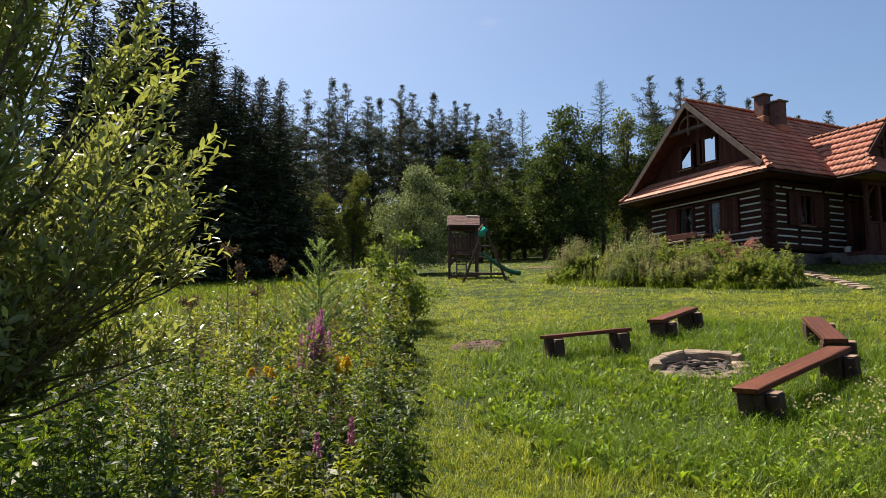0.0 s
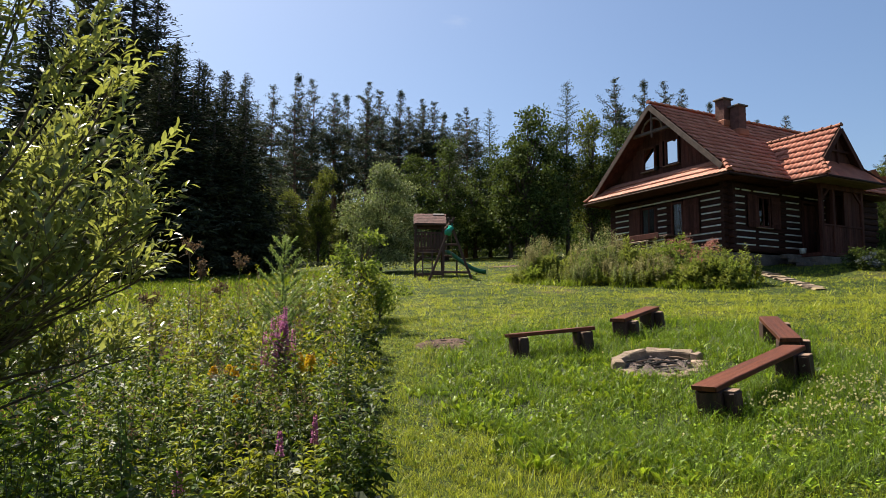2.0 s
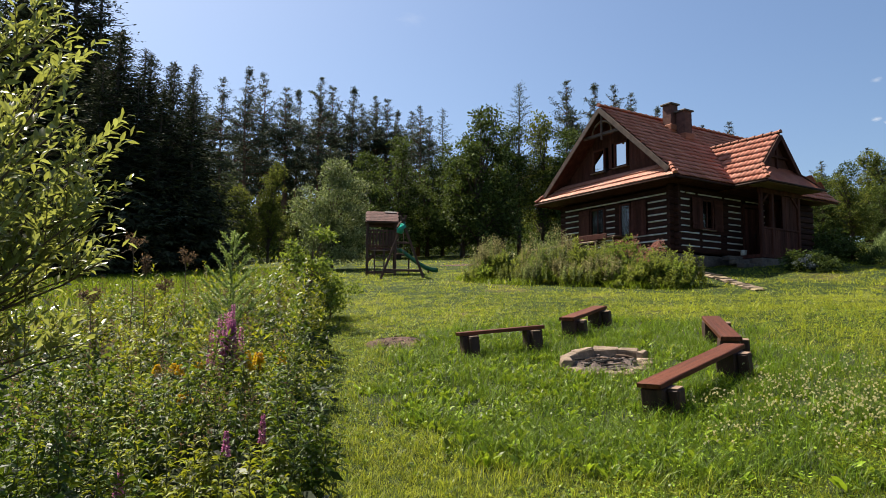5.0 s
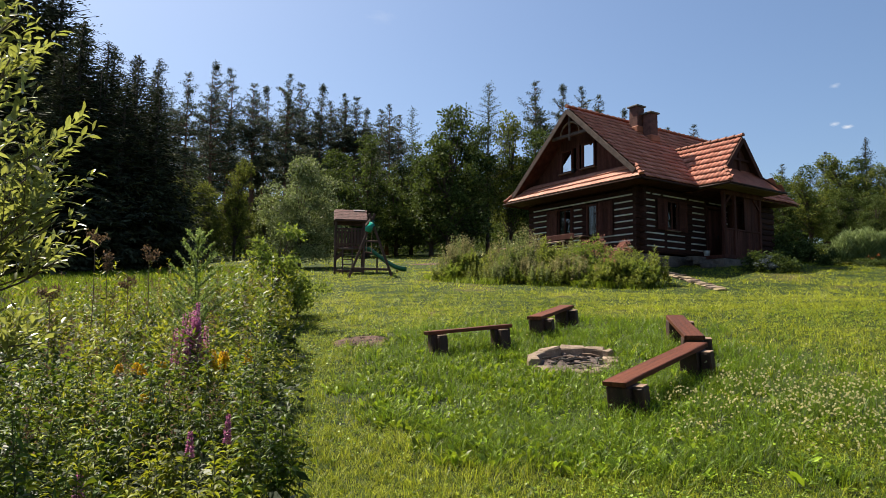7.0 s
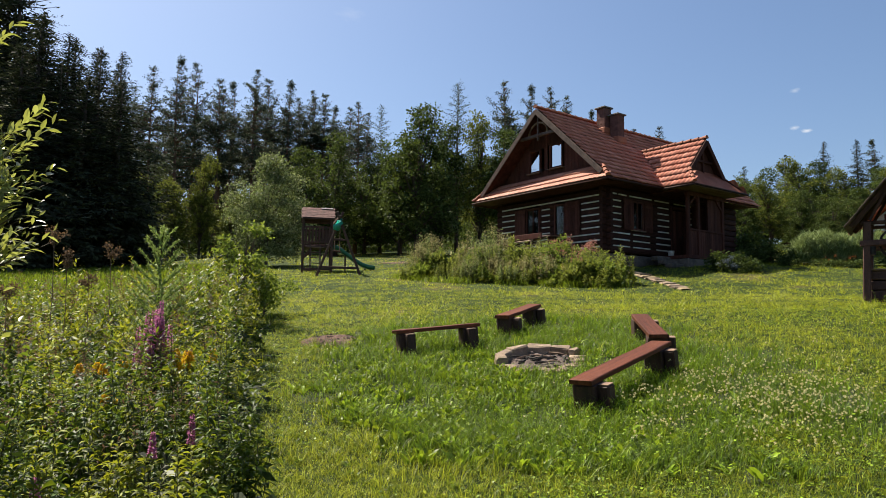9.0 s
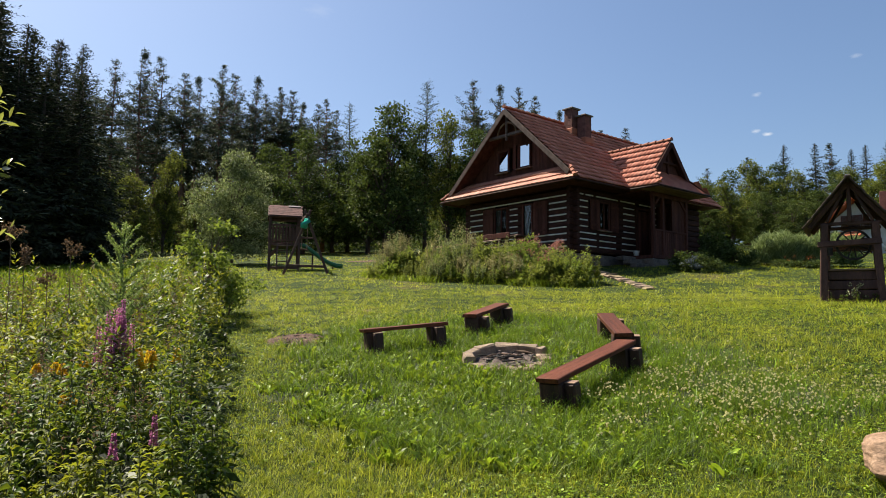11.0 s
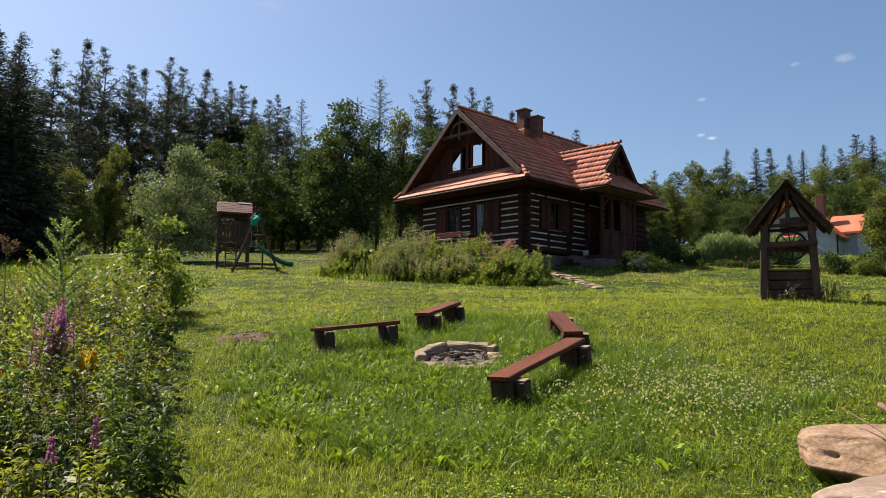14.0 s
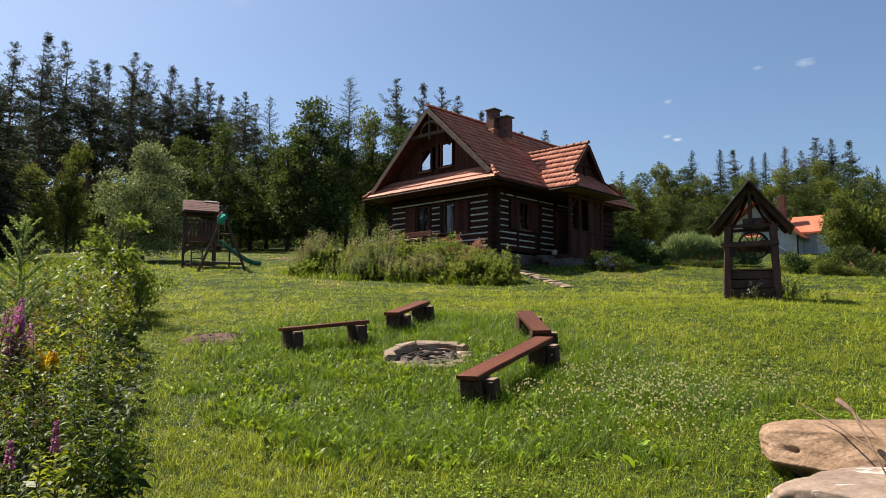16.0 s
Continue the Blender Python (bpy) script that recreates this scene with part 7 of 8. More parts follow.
def build_weeds():
    rng = np.random.default_rng(111)
    stems, nearl, farl, mats = [], [], [], []
    for r0, r1, n, near in ((2.7, 4.2, 150, True), (4.2, 7.0, 540, True), (7.0, 14.5, 1500, False)):
        x, y, r = sector(rng, n, r0, r1, -42, 2)
        edge = weed_edge(y)
        az = np.degrees(np.arctan2(x, y))
        ok = (x < edge - 0.06) & ((az > -24.5) | (r < 4.6))
        x, y, r, az = x[ok], y[ok], r[ok], az[ok]
        edge = weed_edge(y)
        h = (0.66 + 0.055 * (r - 3)) * (1 + 0.50 * patchy(x, y, 2.4)) + rng.normal(size=len(x)) * 0.16
        h *= np.clip(0.55 + (edge - x) * 1.1, 0.5, 1.0)
        h *= 1 - 0.38 * np.clip((-az - 8.5) / 5, 0, 1) * np.clip((r - 5) / 2, 0, 1)
        h = np.where(rng.random(len(x)) < 0.07, h * 1.35, h)
        h *= 1 - 0.5 * np.exp(-((x + 1.18) ** 2 + (y - 6.55) ** 2) / 0.14)
        s, l = weed_plants(rng, x, y, np.clip(h, 0.26, 1.45), 0.108 if near else 0.125, near, 46 if near else 34)
        if near:
            stems.append(s)
        kind = (patchy(x, y, 2.6) + rng.normal(size=len(x)) * 0.30 + 0.5 * np.clip(-x - 0.9, 0, 1) * (r < 6)) > 0.02
        per_f = len(l[1]) // len(x)
        mats.append(np.repeat(kind, per_f).astype(int))
        (nearl if near else farl).append(l)
    stuff("weed_stems", *joined(stems), M_STEM, "thin stems of the tall weed border", "weeds")
    stuff("tall_weeds", *joined(nearl), L_WEED, "dense border of tall leafy yellow-green weeds", "weeds", [L_WEED, L_WEEDDARK], np.concatenate(mats[:2]))
    stuff("tall_weeds", *joined(farl), L_WEED, "further tall leafy weeds along the mown path", "weeds", [L_WEED, L_WEEDDARK], mats[2])
    # low undergrowth that closes the gaps; shade between the stems is in its colour
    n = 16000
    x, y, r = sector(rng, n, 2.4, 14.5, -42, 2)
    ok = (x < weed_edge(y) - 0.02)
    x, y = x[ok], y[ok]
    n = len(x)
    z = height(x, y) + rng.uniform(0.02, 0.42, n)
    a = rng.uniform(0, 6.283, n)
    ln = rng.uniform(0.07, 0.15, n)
    stuff("weed_undergrowth", *rhombs(np.stack([x, y, z], 1), np.stack([np.cos(a), np.sin(a), rng.normal(size=n) * 0.4], 1), ln, ln * 0.36, rng), L_UNDERSHADE, "shaded leafy undergrowth below the weeds", "weeds")
    # long grass of the meadow behind the weeds
    x, y, r = sector(rng, 46000, 9, 42, -36, -2)
    ok = (x < weed_edge(y) - 0.3) & (r > 10)
    x, y, r = x[ok], y[ok], r[ok]
    stuff("meadow_grass", *blades(rng, x, y, rng.uniform(0.12, 0.34, len(x)), 0.008 + 0.0009 * r, 0.5), L_GRASS, "bright rough meadow grass behind the weeds", "grass")
    x, y, r = sector(rng, 26000, 3.9, 10.5, -48, -19)
    ok = (np.degrees(np.arctan2(x, y)) < -24) | (r > 9)
    x, y, r = x[ok], y[ok], r[ok]
    stuff("meadow_grass", *blades(rng, x, y, rng.uniform(0.06, 0.22, len(x)), 0.008 + 0.0009 * r, 0.6), L_CLOVER, "sunlit meadow grass behind the willow", "grass")
    # dried flower remains among the weeds
    x, y, r = sector(rng, 520, 4, 12, -30, -4)
    ok = x < weed_edge(y) - 0.25
    x, y, r = x[ok], y[ok], r[ok]
    c = np.stack([x, y, height(x, y) + 0.72 + 0.05 * (r - 4) + rng.normal(size=len(x)) * 0.10], 1)
    k = 14
    cc = np.repeat(c, k, axis=0)
    cc = cc + rng.normal(size=cc.shape) * [0.018, 0.018, 0.05]
    stuff("dry_flower_heads", *rhombs(cc, rng.normal(size=cc.shape), rng.uniform(0.015, 0.04, len(cc)), 0.012, rng), L_DRY, "brownish faded flower heads among the weeds", "weeds")


M_STEM = surface("green_stem", (0.030, 0.036, 0.014), (0.080, 0.075, 0.030), 8, 0.7, 60, 0.2, 0.002)
M_REDSTEM = surface("willow_stem", (0.055, 0.035, 0.022), (0.15, 0.10, 0.06), 8, 0.7, 60, 0.3, 0.003)


def build_willow(x, y):
    """Stems rise from one foot and arch over to the right; upright leafy shoots all along them."""
    rng = np.random.default_rng(121)
    t = thing("willow_bush", pose(x, y, gz(x, y)), "tall leafy willow bush with light green shoots", "bush")
    leaves_b, leaves_w, leaves_l = [], [], []
    twigs = bmesh.new()
    for i in range(76):
        low = i >= 56
        a = rng.uniform(-0.9, 1.5) if i % 4 or low else rng.uniform(0, 6.283)
        fan = rng.uniform(0.08, 1.0) ** 0.75
        fork = np.array([0.05 * math.cos(a), 0.05 * math.sin(a), rng.uniform(0.3, 1.0)])
        reach = 0.30 + fan ** 0.55 * (1.42 if math.cos(a) > 0 else 0.6)
        top = 4.9 - 3.15 * fan ** 1.2 + rng.normal() * 0.25
        if low:
            reach, top = rng.uniform(0.8, 1.85), rng.uniform(0.95, 2.0)
        tip = np.array([math.cos(a) * reach, math.sin(a) * reach * 0.55, top])
        ctrl = np.array([tip[0] * 0.55, tip[1] * 0.55, fork[2] + (top - fork[2]) * 0.55])
        pts = [(1 - s) ** 2 * fork + 2 * s * (1 - s) * ctrl + s * s * tip + rng.normal(size=3) * 0.012 for s in np.linspace(0, 1, 9)]
        bm = bmesh.new()
        tube(bm, [tuple(p) for p in pts], [0.012 * (1 - 0.85 * k / 8) + 0.002 for k in range(9)], 5)
        part("stem", bm, M_REDSTEM, t)
        P = np.array(pts)
        out = unit(np.array([[math.cos(a), math.sin(a), 0.0]]))[0]
        for j in range(25 if math.cos(a) > 0.2 else 17):
            s = rng.uniform(0.12, 1.0) ** 0.8
            q = s * 8
            k = min(int(q), 7)
            o = P[k] + (P[k + 1] - P[k]) * (q - k)
            if rng.random() < (0.55 if o[2] < 0.7 else 0.15 if o[2] < 1.2 else 0.0):
                continue
            b = rng.uniform(0, 6.283)
            d = out * 0.45 + np.array([math.cos(b) * 0.55, math.sin(b) * 0.55, rng.uniform(0.45, 1.2)])
            d /= np.linalg.norm(d)
            L = rng.uniform(0.18, 0.50) * (1.15 - 0.4 * s)
            m = int(rng.integers(9, 16))
            u = np.linspace(0.12, 1.0, m)[:, None]
            pp = o + d * u * L + np.array([0, 0, 0.06]) * u * u
            if L > 0.28:
                tube(twigs, [tuple(o), tuple(o + d * L)], [0.003, 0.0012], 3, False)
            ang = np.arange(m) * 2.4 + rng.uniform(0, 6)
            ortho = np.cross(d, [0, 0, 1.0] if abs(d[2]) < 0.9 else [1.0, 0, 0])
            ortho /= np.linalg.norm(ortho)
            o2 = np.cross(d, ortho)
            way = d * 0.95 + (np.outer(np.cos(ang), ortho) + np.outer(np.sin(ang), o2)) * 0.8 + rng.normal(size=(m, 3)) * 0.18
            leaves_b.append(pp)
            leaves_w.append(way)
            leaves_l.append(rng.uniform(0.055, 0.115, m) * (1.1 - 0.35 * u[:, 0]))
    bm = bmesh.new()
    tube(bm, [(0, 0, -0.15), (0.01, 0, 0.3), (0.02, 0.02, 0.8)], [0.055, 0.048, 0.034], 8)
    part("trunk", bm, M_REDSTEM, t, smooth=True)
    tagged(part("twigwork", twigs, M_REDSTEM, t), kind="stuff")
    B, Wy, Ln = np.concatenate(leaves_b), np.concatenate(leaves_w), np.concatenate(leaves_l)
    v, f = folded(B, Wy, Ln, Ln * 0.31, rng, 0.10)
    tagged(soup("foliage", v, f, L_WILLOW, t), "narrow light green leaves", kind="stuff")
    return t


def build_sapling(x, y, h):
    rng = np.random.default_rng(131)
    t = thing("spruce_sapling", pose(x, y, gz(x, y)), "young light green spruce rising out of the weeds", "sapling")
    bm = bmesh.new()
    tube(bm, [(0, 0, -0.05), (0.01, 0, h * 0.5), (0, 0.01, h)], [0.022, 0.014, 0.005], 6)
    part("stem", bm, M_BARK, t)
    chunks = []
    bm2 = bmesh.new()
    z = h * 0.3
    while z < h - 0.08:
        f = z / h
        k = 5
        for i in range(k):
            a = i * 6.283 / k + z * 5 + rng.normal() * 0.15
            L = (1 - f) * 0.52 + 0.10
            d = np.array([math.cos(a), math.sin(a), 0.55 + 0.5 * f])
            m = int(L / 0.0013)
            s = rng.random((m, 1))
            p = np.array([0, 0, z]) + d * L * s + np.array([0, 0, 0.16]) * L * s * s
            chunks.append(rhombs(p, rng.normal(size=(m, 3)) * 0.75 + d * 0.9, rng.uniform(0.030, 0.050, m), 0.011, rng))
            tube(bm2, [(0, 0, z), tuple(np.array([0, 0, z]) + d * L * 0.95)], [0.006, 0.002], 4, False)
        z += 0.20 * (1.15 - 0.3 * f)
    m = 170
    chunks.append(rhombs(np.stack([np.zeros(m), np.zeros(m), h - rng.random(m) * 0.30], 1), rng.normal(size=(m, 3)) * 0.8 + [0, 0, 0.9], 0.045, 0.011, rng))
    part("branchwork", bm2, M_BARK, t)
    v, f = joined(chunks)
    tagged(soup("needles", v, f, L_SAPLING, t), "soft light green needles", kind="stuff")


# near-black leaf colour that stands in for the shade below the weeds
L_UNDERSHADE = leafy("shade_coloured_undergrowth", (0.005, 0.014, 0.003), (0.035, 0.060, 0.012), (0.08, 0.13, 0.02), 0.2, 0.5, 0.25)
L_SAPLING = leafy("sapling_needles", (0.11, 0.17, 0.05), (0.30, 0.40, 0.12), (0.42, 0.52, 0.12), 0.35, 0.45, 0.3)


def build_spikes(name, x, y, n, zlo, zhi, spread, mat, label, seed, fat=0.03, leaves=True):
    """A clump of upright flower spikes, one object to a stalk."""
    rng = np.random.default_rng(seed)
    t = thing(name, pose(x, y, gz(x, y)), label, "flowers", "flower clumps")
    for i in range(n):
        ox, oy = rng.normal() * spread, rng.normal() * spread
        top = rng.uniform(zlo + (zhi - zlo) * 0.55, zhi)
        st = new("flower_stalk")
        st.parent = t
        st.location = (ox, oy, gz(x + ox, y + oy) - gz(x, y))
        bm = bmesh.new()
        tube(bm, [(0, 0, 0), (rng.normal() * 0.03, rng.normal() * 0.03, top * 0.6), (0, 0, top)], [0.005, 0.004, 0.002], 4)
        part("stem", bm, M_STEM, st)
        m = 180
        L = (zhi - zlo) * rng.uniform(0.55, 0.95)
        s = rng.random(m)
        a = rng.uniform(0, 6.283, m)
        rad = fat * (1 - 0.7 * s)
        p = np.stack([np.cos(a) * rad * 0.4, np.sin(a) * rad * 0.4, top - L + L * s], 1)
        way = np.stack([np.cos(a), np.sin(a), 0.2 + rng.normal(size=m) * 0.3], 1)
        tagged(soup("flower_spike", *rhombs(p, way, rad * 1.1 + 0.008, 0.017, rng), mat, st), kind="stuff")
        if leaves:
            k = 26
            s = rng.uniform(0.1, 0.75, k) * top
            a = rng.uniform(0, 6.283, k)
            soup("leaf", *folded(np.stack([np.zeros(k), np.zeros(k), s], 1), np.stack([np.cos(a), np.sin(a), np.full(k, 0.4)], 1), rng.uniform(0.06, 0.11, k), 0.02, rng, 0.2), L_WEED, st)["kind"] = "stuff"
    return t


def build_heads(x, y, top, seed, label="tall dry brown seed stalk above the weeds"):
    rng = np.random.default_rng(seed)
    t = thing("seed_stalk", pose(x, y, gz(x, y)), label, "weed", "seed stalks")
    bm = bmesh.new()
    tube(bm, [(0, 0, 0), (0.02, 0.01, top * 0.6), (0.0, 0.0, top)], [0.006, 0.005, 0.003], 5)
    part("stem", bm, M_TWIG, t)
    chunks = []
    for i in range(5):
        c = np.array([rng.normal() * 0.045, rng.normal() * 0.045, top - rng.uniform(0, 0.16)])
        bm = bmesh.new()
        rod(bm, (0, 0, top - 0.2), tuple(c), 0.002, 3)
        part("twig", bm, M_TWIG, t)
        m = 60
        chunks.append(rhombs(c + rng.normal(size=(m, 3)) * 0.022, rng.normal(size=(m, 3)) + [0, 0, 0.4], 0.028, 0.016, rng))
    v, f = joined(chunks)
    tagged(soup("seed_head", v, f, L_DRY, t), kind="stuff")


build_grass()
build_clover_flowers()
build_weeds()
build_willow(-3.0, 3.55)
build_sapling(-1.62, 8.85, 1.95)
build_spikes("purple_loosestrife", -1.25, 7.05, 16, 0.62, 1.24, 0.10, L_PURPLE, "clump of purple flower spikes among the weeds", 141, fat=0.034)
for px, py, sd in ((-0.68, 5.3, 3), (-0.62, 4.95, 4), (-1.25, 3.95, 5), (-0.8, 4.6, 6)):
    build_spikes("purple_loosestrife", px, py, 1, 0.40, 0.64, 0.02, L_PURPLE, "small purple flower spike low in the weeds", 141 + sd, fat=0.020)
for px, py, n, z0, z1, sd in ((-1.0, 6.95, 7, 0.66, 0.84, 1), (-1.8, 6.7, 2, 0.62, 0.72, 2), (-1.6, 6.9, 2, 0.62, 0.72, 3), (-1.5, 6.1, 2, 0.5, 0.6, 4)):
    build_spikes("goldenrod", px, py, n, z0, z1, 0.09, L_YELLOW, "yellow goldenrod flowers among the weeds", 151 + sd, fat=0.036)
for az, d, top, sd in ((-17.7, 8.6, 1.88, 1), (-16.8, 8.4, 1.66, 2), (-13.9, 9.0, 1.72, 3), (-15.3, 8.8, 1.38, 4), (-20.4, 7.6, 1.35, 6)):
    build_heads(*polar(az, d), top, 160 + sd)

shrub = broad_proto(171, 2.0, 1.25, L_SHRUB, 0.07, 52, 56, 0.17, 0.06, "young_shrub", "young light green shrub beside the mown path", "shrub", "shrubs", M_REDSTEM, 0.03)
shrub.matrix_world = on_ground(-0.98, 13.8)
low = broad_proto(172, 1.1, 1.3, L_SHRUB, 0.07, 40, 55, 0.20, 0.05, "low_shrub", "low leafy shrub in the weed border", "shrub", "shrubs", M_REDSTEM, 0.02)
low.matrix_world = on_ground(-0.62, 14.9)
silver = broad_proto(176, 6.1, 5.6, L_SILVER, 0.13, 430, 52, 0.40, 0.02, "silver_willow", "rounded silvery green willow tree beside the play tower", "tree", "willows", M_BARK, 0.1)
silver.matrix_world = on_ground(*polar(-2.4, 39.5))


# ---- planting by the cottage and beyond ----


def build_flower_bed():
    rng = np.random.default_rng(181)
    ca, sa = math.cos(radians(-43)), math.sin(radians(-43))
    stems, leaves, kinds = [], [], []
    for i in range(92):
        q, e = rng.uniform(0, 6.283), math.sqrt(rng.random())
        u, w = e * math.cos(q), e * math.sin(q)
        cx, cy = 7.3 + ca * u * 4.15 - sa * w * 1.75, 22.95 + sa * u * 4.15 + ca * w * 1.75
        sort = int(rng.integers(0, 6))
        top = (0.7, 1.0, 1.3, 1.6, 1.75, 1.15)[sort] * rng.uniform(0.8, 1.25) * (0.55 if w < -0.45 else 1.0) * (1.1 - 0.35 * e)
        rad = rng.uniform(0.3, 0.62)
        n = int(rng.integers(14, 26))
        dx, dy = rng.normal(size=n) * rad * 0.55, rng.normal(size=n) * rad * 0.55
        h = top * np.clip(1.05 - 0.35 * np.hypot(dx, dy) / rad, 0.4, 1.1) + rng.normal(size=n) * 0.08
        s, l = weed_plants(rng, cx + dx, cy + dy, np.clip(h, 0.2, 1.9), (0.12, 0.17, 0.10, 0.13, 0.09, 0.20)[sort], False, 44, stem=0.006)
        stems.append(s)
        leaves.append(l)
        kinds.append(np.full(len(l[1]), (0, 2, 1, 3, 4, 1)[sort]))
        if sort in (3, 4):
            tip = np.stack([cx + dx, cy + dy, height(cx + dx, cy + dy) + h - 0.02], 1)
            tt = np.repeat(tip, 9, axis=0) + rng.normal(size=(n * 9, 3)) * [0.03, 0.03, 0.09]
            l = rhombs(tt, rng.normal(size=tt.shape) + [0, 0, 0.6], 0.05, 0.03, rng)
            leaves.append(l)
            kinds.append(np.full(len(l[1]), 3))
    chunks = []
    for i in range(46):
        q = rng.uniform(3.3, 6.1)
        cx, cy = 7.3 + ca * math.cos(q) * 4.3 - sa * math.sin(q) * 1.95 * rng.uniform(0.9, 1.1), 22.95 + sa * math.cos(q) * 4.3 + ca * math.sin(q) * 1.95 * rng.uniform(0.9, 1.1)
        n = 60
        chunks.append(blades(rng, cx + rng.normal(size=n) * 0.16, cy + rng.normal(size=n) * 0.12, rng.uniform(0.08, 0.32, n), np.full(n, 0.016), 0.9))
    stuff("bed_edge_grass", *joined(chunks), L_GRASS, "long grass tufts along the edge of the flower bed", "grass")
    stuff("bed_stems", *joined(stems), M_STEM, "stems of the garden bed", "plants")
    stuff("bed_plants", *joined(leaves), L_BED, "overgrown flower bed of mixed tall plants by the cottage", "plants", [L_WEED, L_BED, L_SHRUB, L_BEDDRY, L_BEDGREY], np.concatenate(kinds))
    for bx, by, hh, seed, mat, nm, lab in ((5.35, 25.4, 1.0, 1, L_BED, "bed_shrub", "rounded grey-green garden shrub"), (6.6, 24.2, 1.35, 2, L_SILVER, "bed_shrub", "tall grey-green garden shrub"), (7.9, 23.3, 1.25, 3, L_SHRUB, "bed_shrub", "bushy yellow-green garden plant"), (9.15, 22.4, 1.55, 4, L_SHRUB, "bed_shrub", "upright bright green garden plant"), (9.95, 21.3, 1.15, 5, L_BED, "bed_shrub", "loose grey-green garden plant"), (9.3, 23.3, 1.5, 6, L_PINK, "pink_hydrangea", "dusty pink flowering shrub by the terrace"), (10.2, 22.9, 1.35, 7, L_PINK, "pink_hydrangea", "dusty pink flowering shrub by the cottage corner"), (6.0, 22.8, 0.9, 8, L_SHRUB, "bed_shrub", "bushy yellow-green garden plant")):
        b = broad_proto(190 + seed, hh, hh * 0.95, mat, 0.07, 45, 45, 0.17, 0.05, nm, lab, "shrub", "bed shrubs", M_STEM, 0.02)
        b.matrix_world = on_ground(bx, by)
    m = 10
    c = np.stack([rng.uniform(4.8, 7.2, m), rng.uniform(23, 26, m), np.zeros(m)], 1)
    c[:, 2] = height(c[:, 0], c[:, 1]) + rng.uniform(0.8, 1.3, m)
    cc = np.repeat(c, 8, axis=0) + rng.normal(size=(m * 8, 3)) * 0.03
    stuff("white_flowers", *rhombs(cc, rng.normal(size=cc.shape), 0.05, 0.04, rng), L_WHITEFL, "a few white flower heads in the bed", "flowers")


L_BED = leafy("bed_leaves", (0.030, 0.052, 0.010), (0.235, 0.275, 0.062), (0.38, 0.42, 0.06), 0.36, 0.6, 0.12)
L_BEDGREY = leafy("grey_green_leaves", (0.075, 0.105, 0.038), (0.29, 0.335, 0.13), (0.34, 0.40, 0.12), 0.34, 0.65, 0.1)
L_BEDDRY = leafy("fading_bed_leaves", (0.14, 0.13, 0.06), (0.34, 0.31, 0.16), (0.35, 0.32, 0.12), 0.3, 0.7, 0.1)
build_flower_bed()


def build_reeds():
    rng = np.random.default_rng(201)
    n = 1250
    az = rng.uniform(39.7, 46.6, n)
    d = 33.5 + rng.uniform(-1.1, 1.3, n) + 0.15 * (az - 38)
    x, y = d * np.sin(np.radians(az)), d * np.cos(np.radians(az))
    hgt = (1.50 + 0.10 * np.sin(az * 2.0) + 0.10 * np.sin(az * 5.3)) * np.clip(0.6 + (az - 39.5) * 0.6, 0.6, 1) * rng.uniform(0.72, 1.06, n)
    k = 24
    s = np.tile(np.linspace(0.08, 1.0, k), n)
    p = np.stack([np.repeat(x, k), np.repeat(y, k), np.repeat(height(x, y), k) + np.repeat(hgt, k) * s * 0.86], 1)
    a = rng.uniform(0, 6.283, n * k)
    way = np.stack([np.cos(a) * 0.6, np.sin(a) * 0.6, rng.uniform(0.1, 1.3, n * k)], 1)
    ln = rng.uniform(0.22, 0.46, n * k) * (1.1 - 0.35 * s)
    stuff("reed_hedge", *rhombs(p, way, ln, ln * 0.11, rng, 0.4), L_REED, "tall stand of green ornamental reeds with narrow leaves", "reeds")


build_reeds()


def build_well_weeds():
    rng = np.random.default_rng(231)
    n = 90
    a = rng.uniform(0, 6.283, n)
    x = 11.95 + np.cos(a) * rng.uniform(0.55, 0.95, n) + np.where(np.arange(n) < 50, 0.42, 0)
    y = 11.2 + np.sin(a) * rng.uniform(0.5, 0.8, n) - np.where(np.arange(n) < 50, 0.42, 0)
    tall = np.arange(n) < 34
    x, y = np.where(tall, 12.20 + rng.normal(size=n) * 0.12, x), np.where(tall, 10.78 + rng.normal(size=n) * 0.16, y)
    s, l = weed_plants(rng, x, y, rng.uniform(0.08, 0.26, n) + np.where(tall, 0.45, 0.05) * rng.random(n), 0.065, False, 22)
    stuff("well_weed_stems", *s, M_STEM, "thin weed stems round the well", "weeds")
    stuff("well_weeds", *l, L_WEEDDARK, "dark weeds growing round the foot of the well", "weeds")
    c = np.stack([rng.uniform(11.35, 11.75, 24), rng.uniform(10.9, 11.2, 24), np.zeros(24)], 1)
    c[:, 2] = height(c[:, 0], c[:, 1]) + rng.uniform(0.1, 0.42, 24)
    cc = np.repeat(c, 5, axis=0) + rng.normal(size=(120, 3)) * 0.015
    stuff("white_blossoms", *rhombs(cc, rng.normal(size=cc.shape), 0.04, 0.03, rng), L_WHITEFL, "a few white blossoms before the well", "flowers")


build_well_weeds()


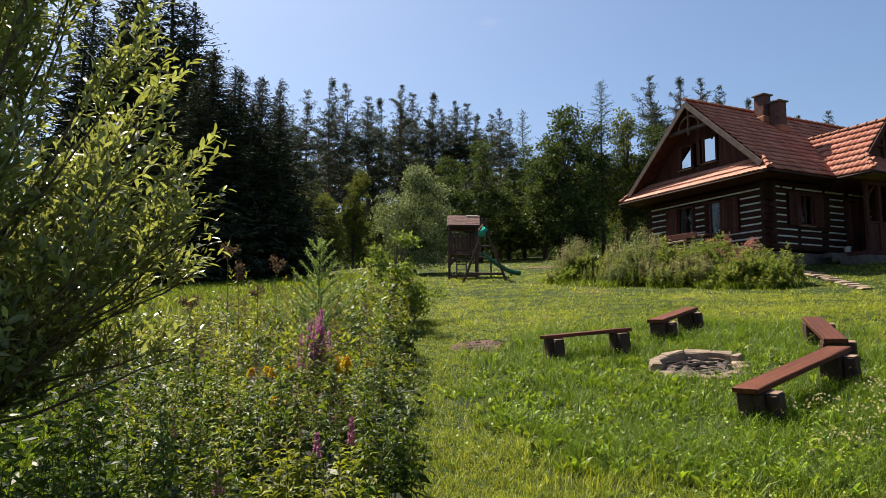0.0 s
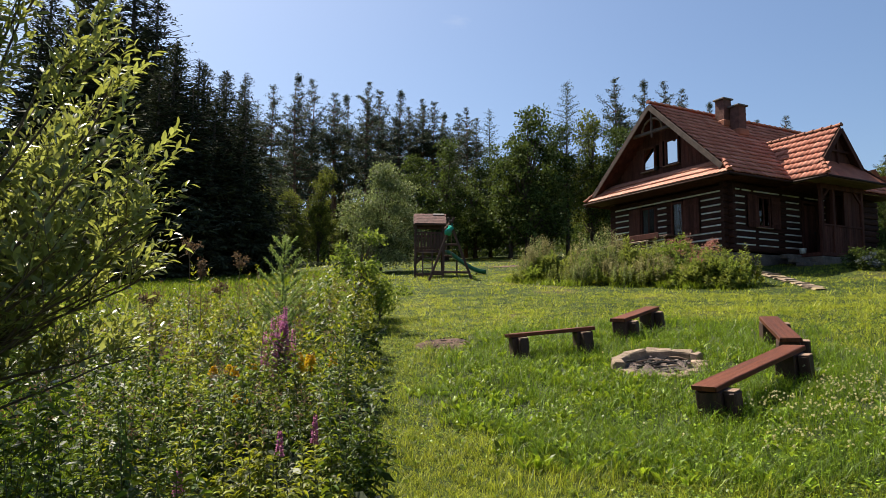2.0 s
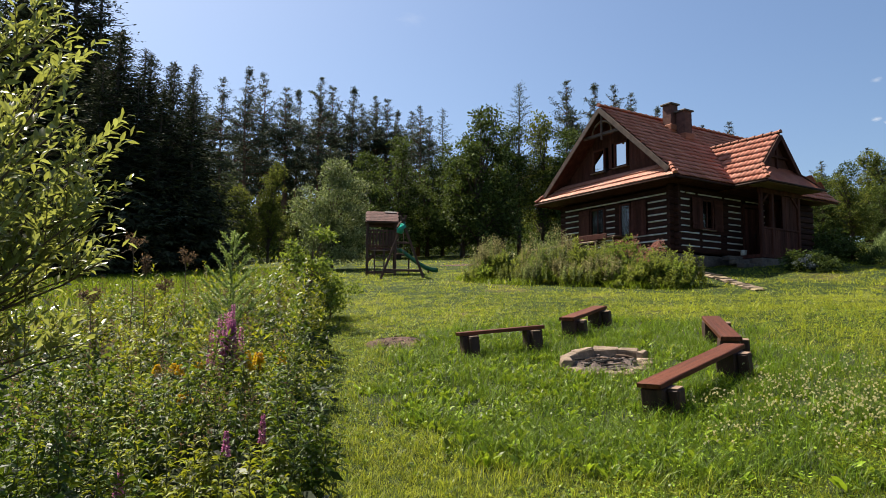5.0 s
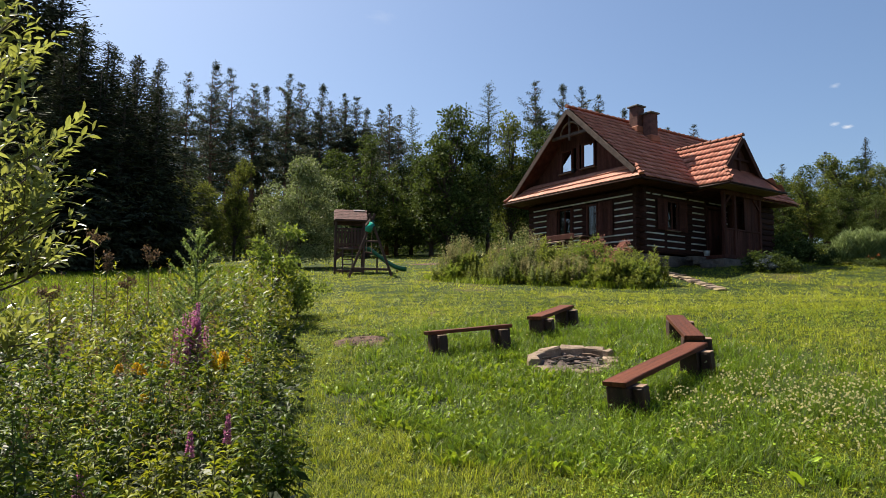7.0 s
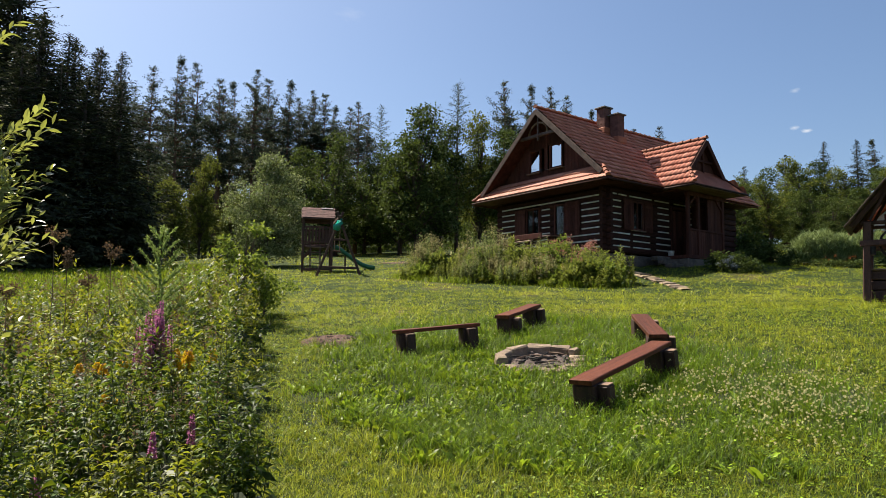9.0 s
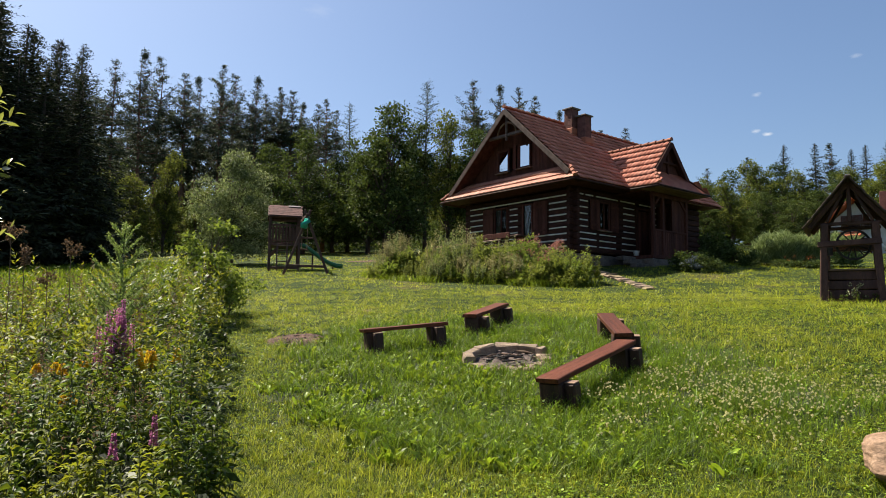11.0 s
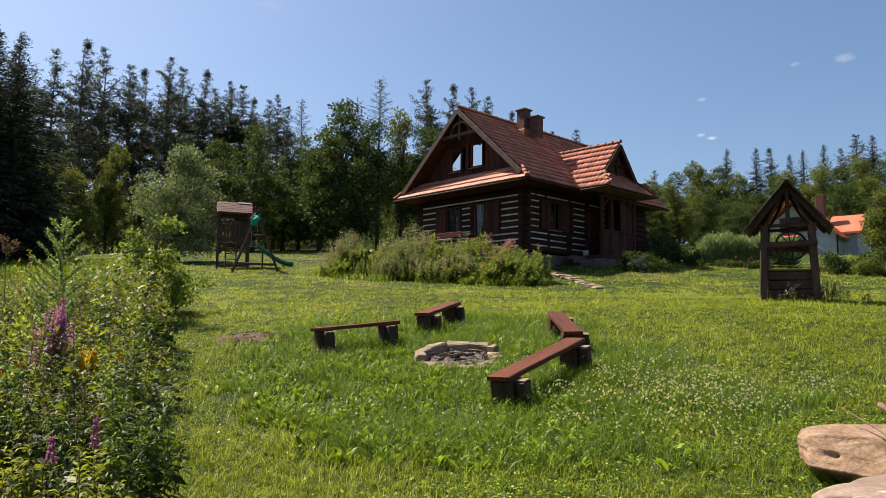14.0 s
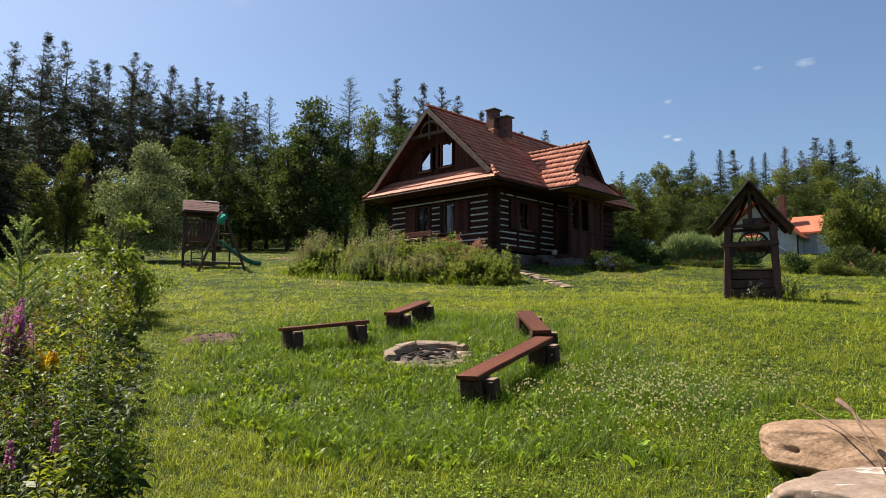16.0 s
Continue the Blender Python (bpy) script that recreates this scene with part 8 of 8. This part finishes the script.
def build_garden_chair(az, d, turn):
    x, y = polar(az, d)
    t = thing("garden_chair", on_ground(x, y, turn), "orange-brown wooden garden chair among the bushes", "chair", "garden chairs")
    for sx in (-0.24, 0.24):
        part("leg", beam_bm((sx, -0.25, -0.05), (sx, 0.3, 0.95), 0.05, 0.06, 0.008), M_CHAIRWOOD, t)
        part("leg", beam_bm((sx, 0.25, -0.05), (sx, -0.28, 0.45), 0.05, 0.06, 0.008), M_CHAIRWOOD, t)
    for i in range(4):
        part("seat_slat", box_bm((0.5, 0.1, 0.025), pose(0, -0.2 + 0.12 * i, 0.45), 0.005), M_CHAIRWOOD, t)
        part("back_slat", box_bm((0.5, 0.025, 0.09), pose(0, 0.14 + 0.05 * i, 0.6 + 0.11 * i), 0.005), M_CHAIRWOOD, t)
    return t


M_CHAIRWOOD = surface("orange_brown_wood", (0.20, 0.075, 0.03), (0.40, 0.17, 0.08), 6, 0.6, 60, 0.3, 0.004)
build_garden_chair(53.1, 38.0, 150)
build_garden_chair(53.8, 38.4, 215)


def build_border_flowers():
    rng = np.random.default_rng(241)
    n = 10
    az, d = rng.uniform(41.5, 45.8, n), rng.uniform(31.2, 32.4, n)
    x, y = d * np.sin(np.radians(az)), d * np.cos(np.radians(az))
    c = np.stack([x, y, height(x, y) + rng.uniform(0.25, 0.5, n)], 1)
    cc = np.repeat(c, 7, axis=0) + rng.normal(size=(n * 7, 3)) * 0.035
    stuff("red_border_flowers", *rhombs(cc, rng.normal(size=cc.shape), 0.03, 0.025, rng), L_RED, "orange-red flowers before the reeds", "flowers")


L_RED = leafy("orange_red_petals", (0.45, 0.06, 0.02), (0.70, 0.16, 0.04), (0.7, 0.2, 0.05), 0.3, 0.6, 0.2)
build_border_flowers()
hedge = [broad_proto(211, 1.0, 1.5, L_BROAD, 0.09, 40, 60, 0.28, 0.02, "garden_bush", "dark green garden bush beyond the lawn", "bush", "garden bushes", M_BARK, 0.03),
         broad_proto(212, 1.0, 1.6, L_BROADLT, 0.09, 40, 60, 0.28, 0.02, "garden_bush", "light green garden bush beyond the lawn", "bush", "garden bushes", M_BARK, 0.03)]
random.seed(5)
for i, (az, d, h, wd) in enumerate(((33.6, 36, 1.4, 1.2), (34.8, 37, 1.2, 1.3), (36.0, 37, 1.5, 1.1), (37.3, 35, 1.2, 1.2), (38.2, 34, 0.9, 1.2), (39.4, 31.5, 0.85, 0.8), (48.3, 31.4, 0.50, 1.3), (49.2, 30.6, 0.95, 0.9), (50.1, 31.6, 0.65, 1.5), (50.9, 30.2, 0.85, 0.8), (51.7, 31.5, 1.2, 0.8), (52.6, 30.4, 0.55, 1.5), (53.4, 31.4, 1.25, 0.7), (54.6, 30.4, 0.85, 1.2), (55.6, 31.6, 1.2, 0.9), (34.7, 28.6, 0.8, 1.3), (35.5, 28.2, 0.9, 1.1), (36.5, 28.0, 0.7, 1.3), (42.0, 32.0, 0.45, 2.0), (44.0, 32.0, 0.5, 2.0))):
    plant_tree(hedge[0 if i < 6 or i > 14 else (0, 1, 0, 0, 1)[i % 5]], az, d, h, 1.0, widen=wd)
thuja = broad_proto(213, 5.0, 1.9, L_BROADLT, 0.12, 130, 55, 0.4, 0.02, "garden_tree", "light yellow-green tree in the neighbouring garden", "tree", "garden trees", M_BARK, 0.07)
thuja.matrix_world = on_ground(*polar(52.0, 44))
for az, d, h in ((53.6, 46, 1.1), (55.4, 45, 0.95)):
    plant_tree(hedge[1], az, d, h * 3.6, 1.0, widen=0.6)


# petal colour dimmed in place of the house shadow, which misses this shrub
L_BLUEFL_SHADE = leafy("shade_dimmed_blue_petals", (0.05, 0.075, 0.085), (0.18, 0.21, 0.27), (0.2, 0.22, 0.26), 0.3, 0.7, 0.2)
hydrangea = broad_proto(214, 0.65, 0.8, L_BLUEFL_SHADE, 0.06, 26, 26, 0.13, 0.05, "blue_hydrangea", "greyish blue flowering shrub by the porch, with shade put into its petal colour", "shrub", "", M_STEM, 0.02)
hydrangea.matrix_world = on_ground(*polar(35.2, 27.8))


def build_undergrowth():
    """Brush along the foot of the woods, so that no gap shows under the crowns."""
    rng = np.random.default_rng(221)
    chunks = []
    for a0, a1, d0, d1, n, hmax in ((-17, 31, 64, 84, 1300, 4.0), (-40, -15, 52, 70, 420, 5.5), (30, 60, 80, 104, 700, 4.5)):
        az = np.radians(rng.uniform(a0, a1, n))
        d = rng.uniform(d0, d1, n)
        x, y = d * np.sin(az), d * np.cos(az)
        c = np.stack([x, y, height(x, y) + rng.random(n) ** 1.5 * hmax], 1)
        chunks.append(crown_leaves(rng, c, 0.26, 34, 1.15))
    for a0, a1, d0, d1, n, hmax in ((-18, 60, 104, 118, 1500, 6.5),):
        az = np.radians(rng.uniform(a0, a1, n))
        d = rng.uniform(d0, d1, n)
        x, y = d * np.sin(az), d * np.cos(az)
        c = np.stack([x, y, height(x, y) + rng.random(n) * hmax], 1)
        chunks.append(crown_leaves(rng, c, 0.62, 30, 1.9))
    stuff("forest_undergrowth", *joined(chunks), L_BROAD, "dark leafy brush along the foot of the woods", "undergrowth")


build_undergrowth()
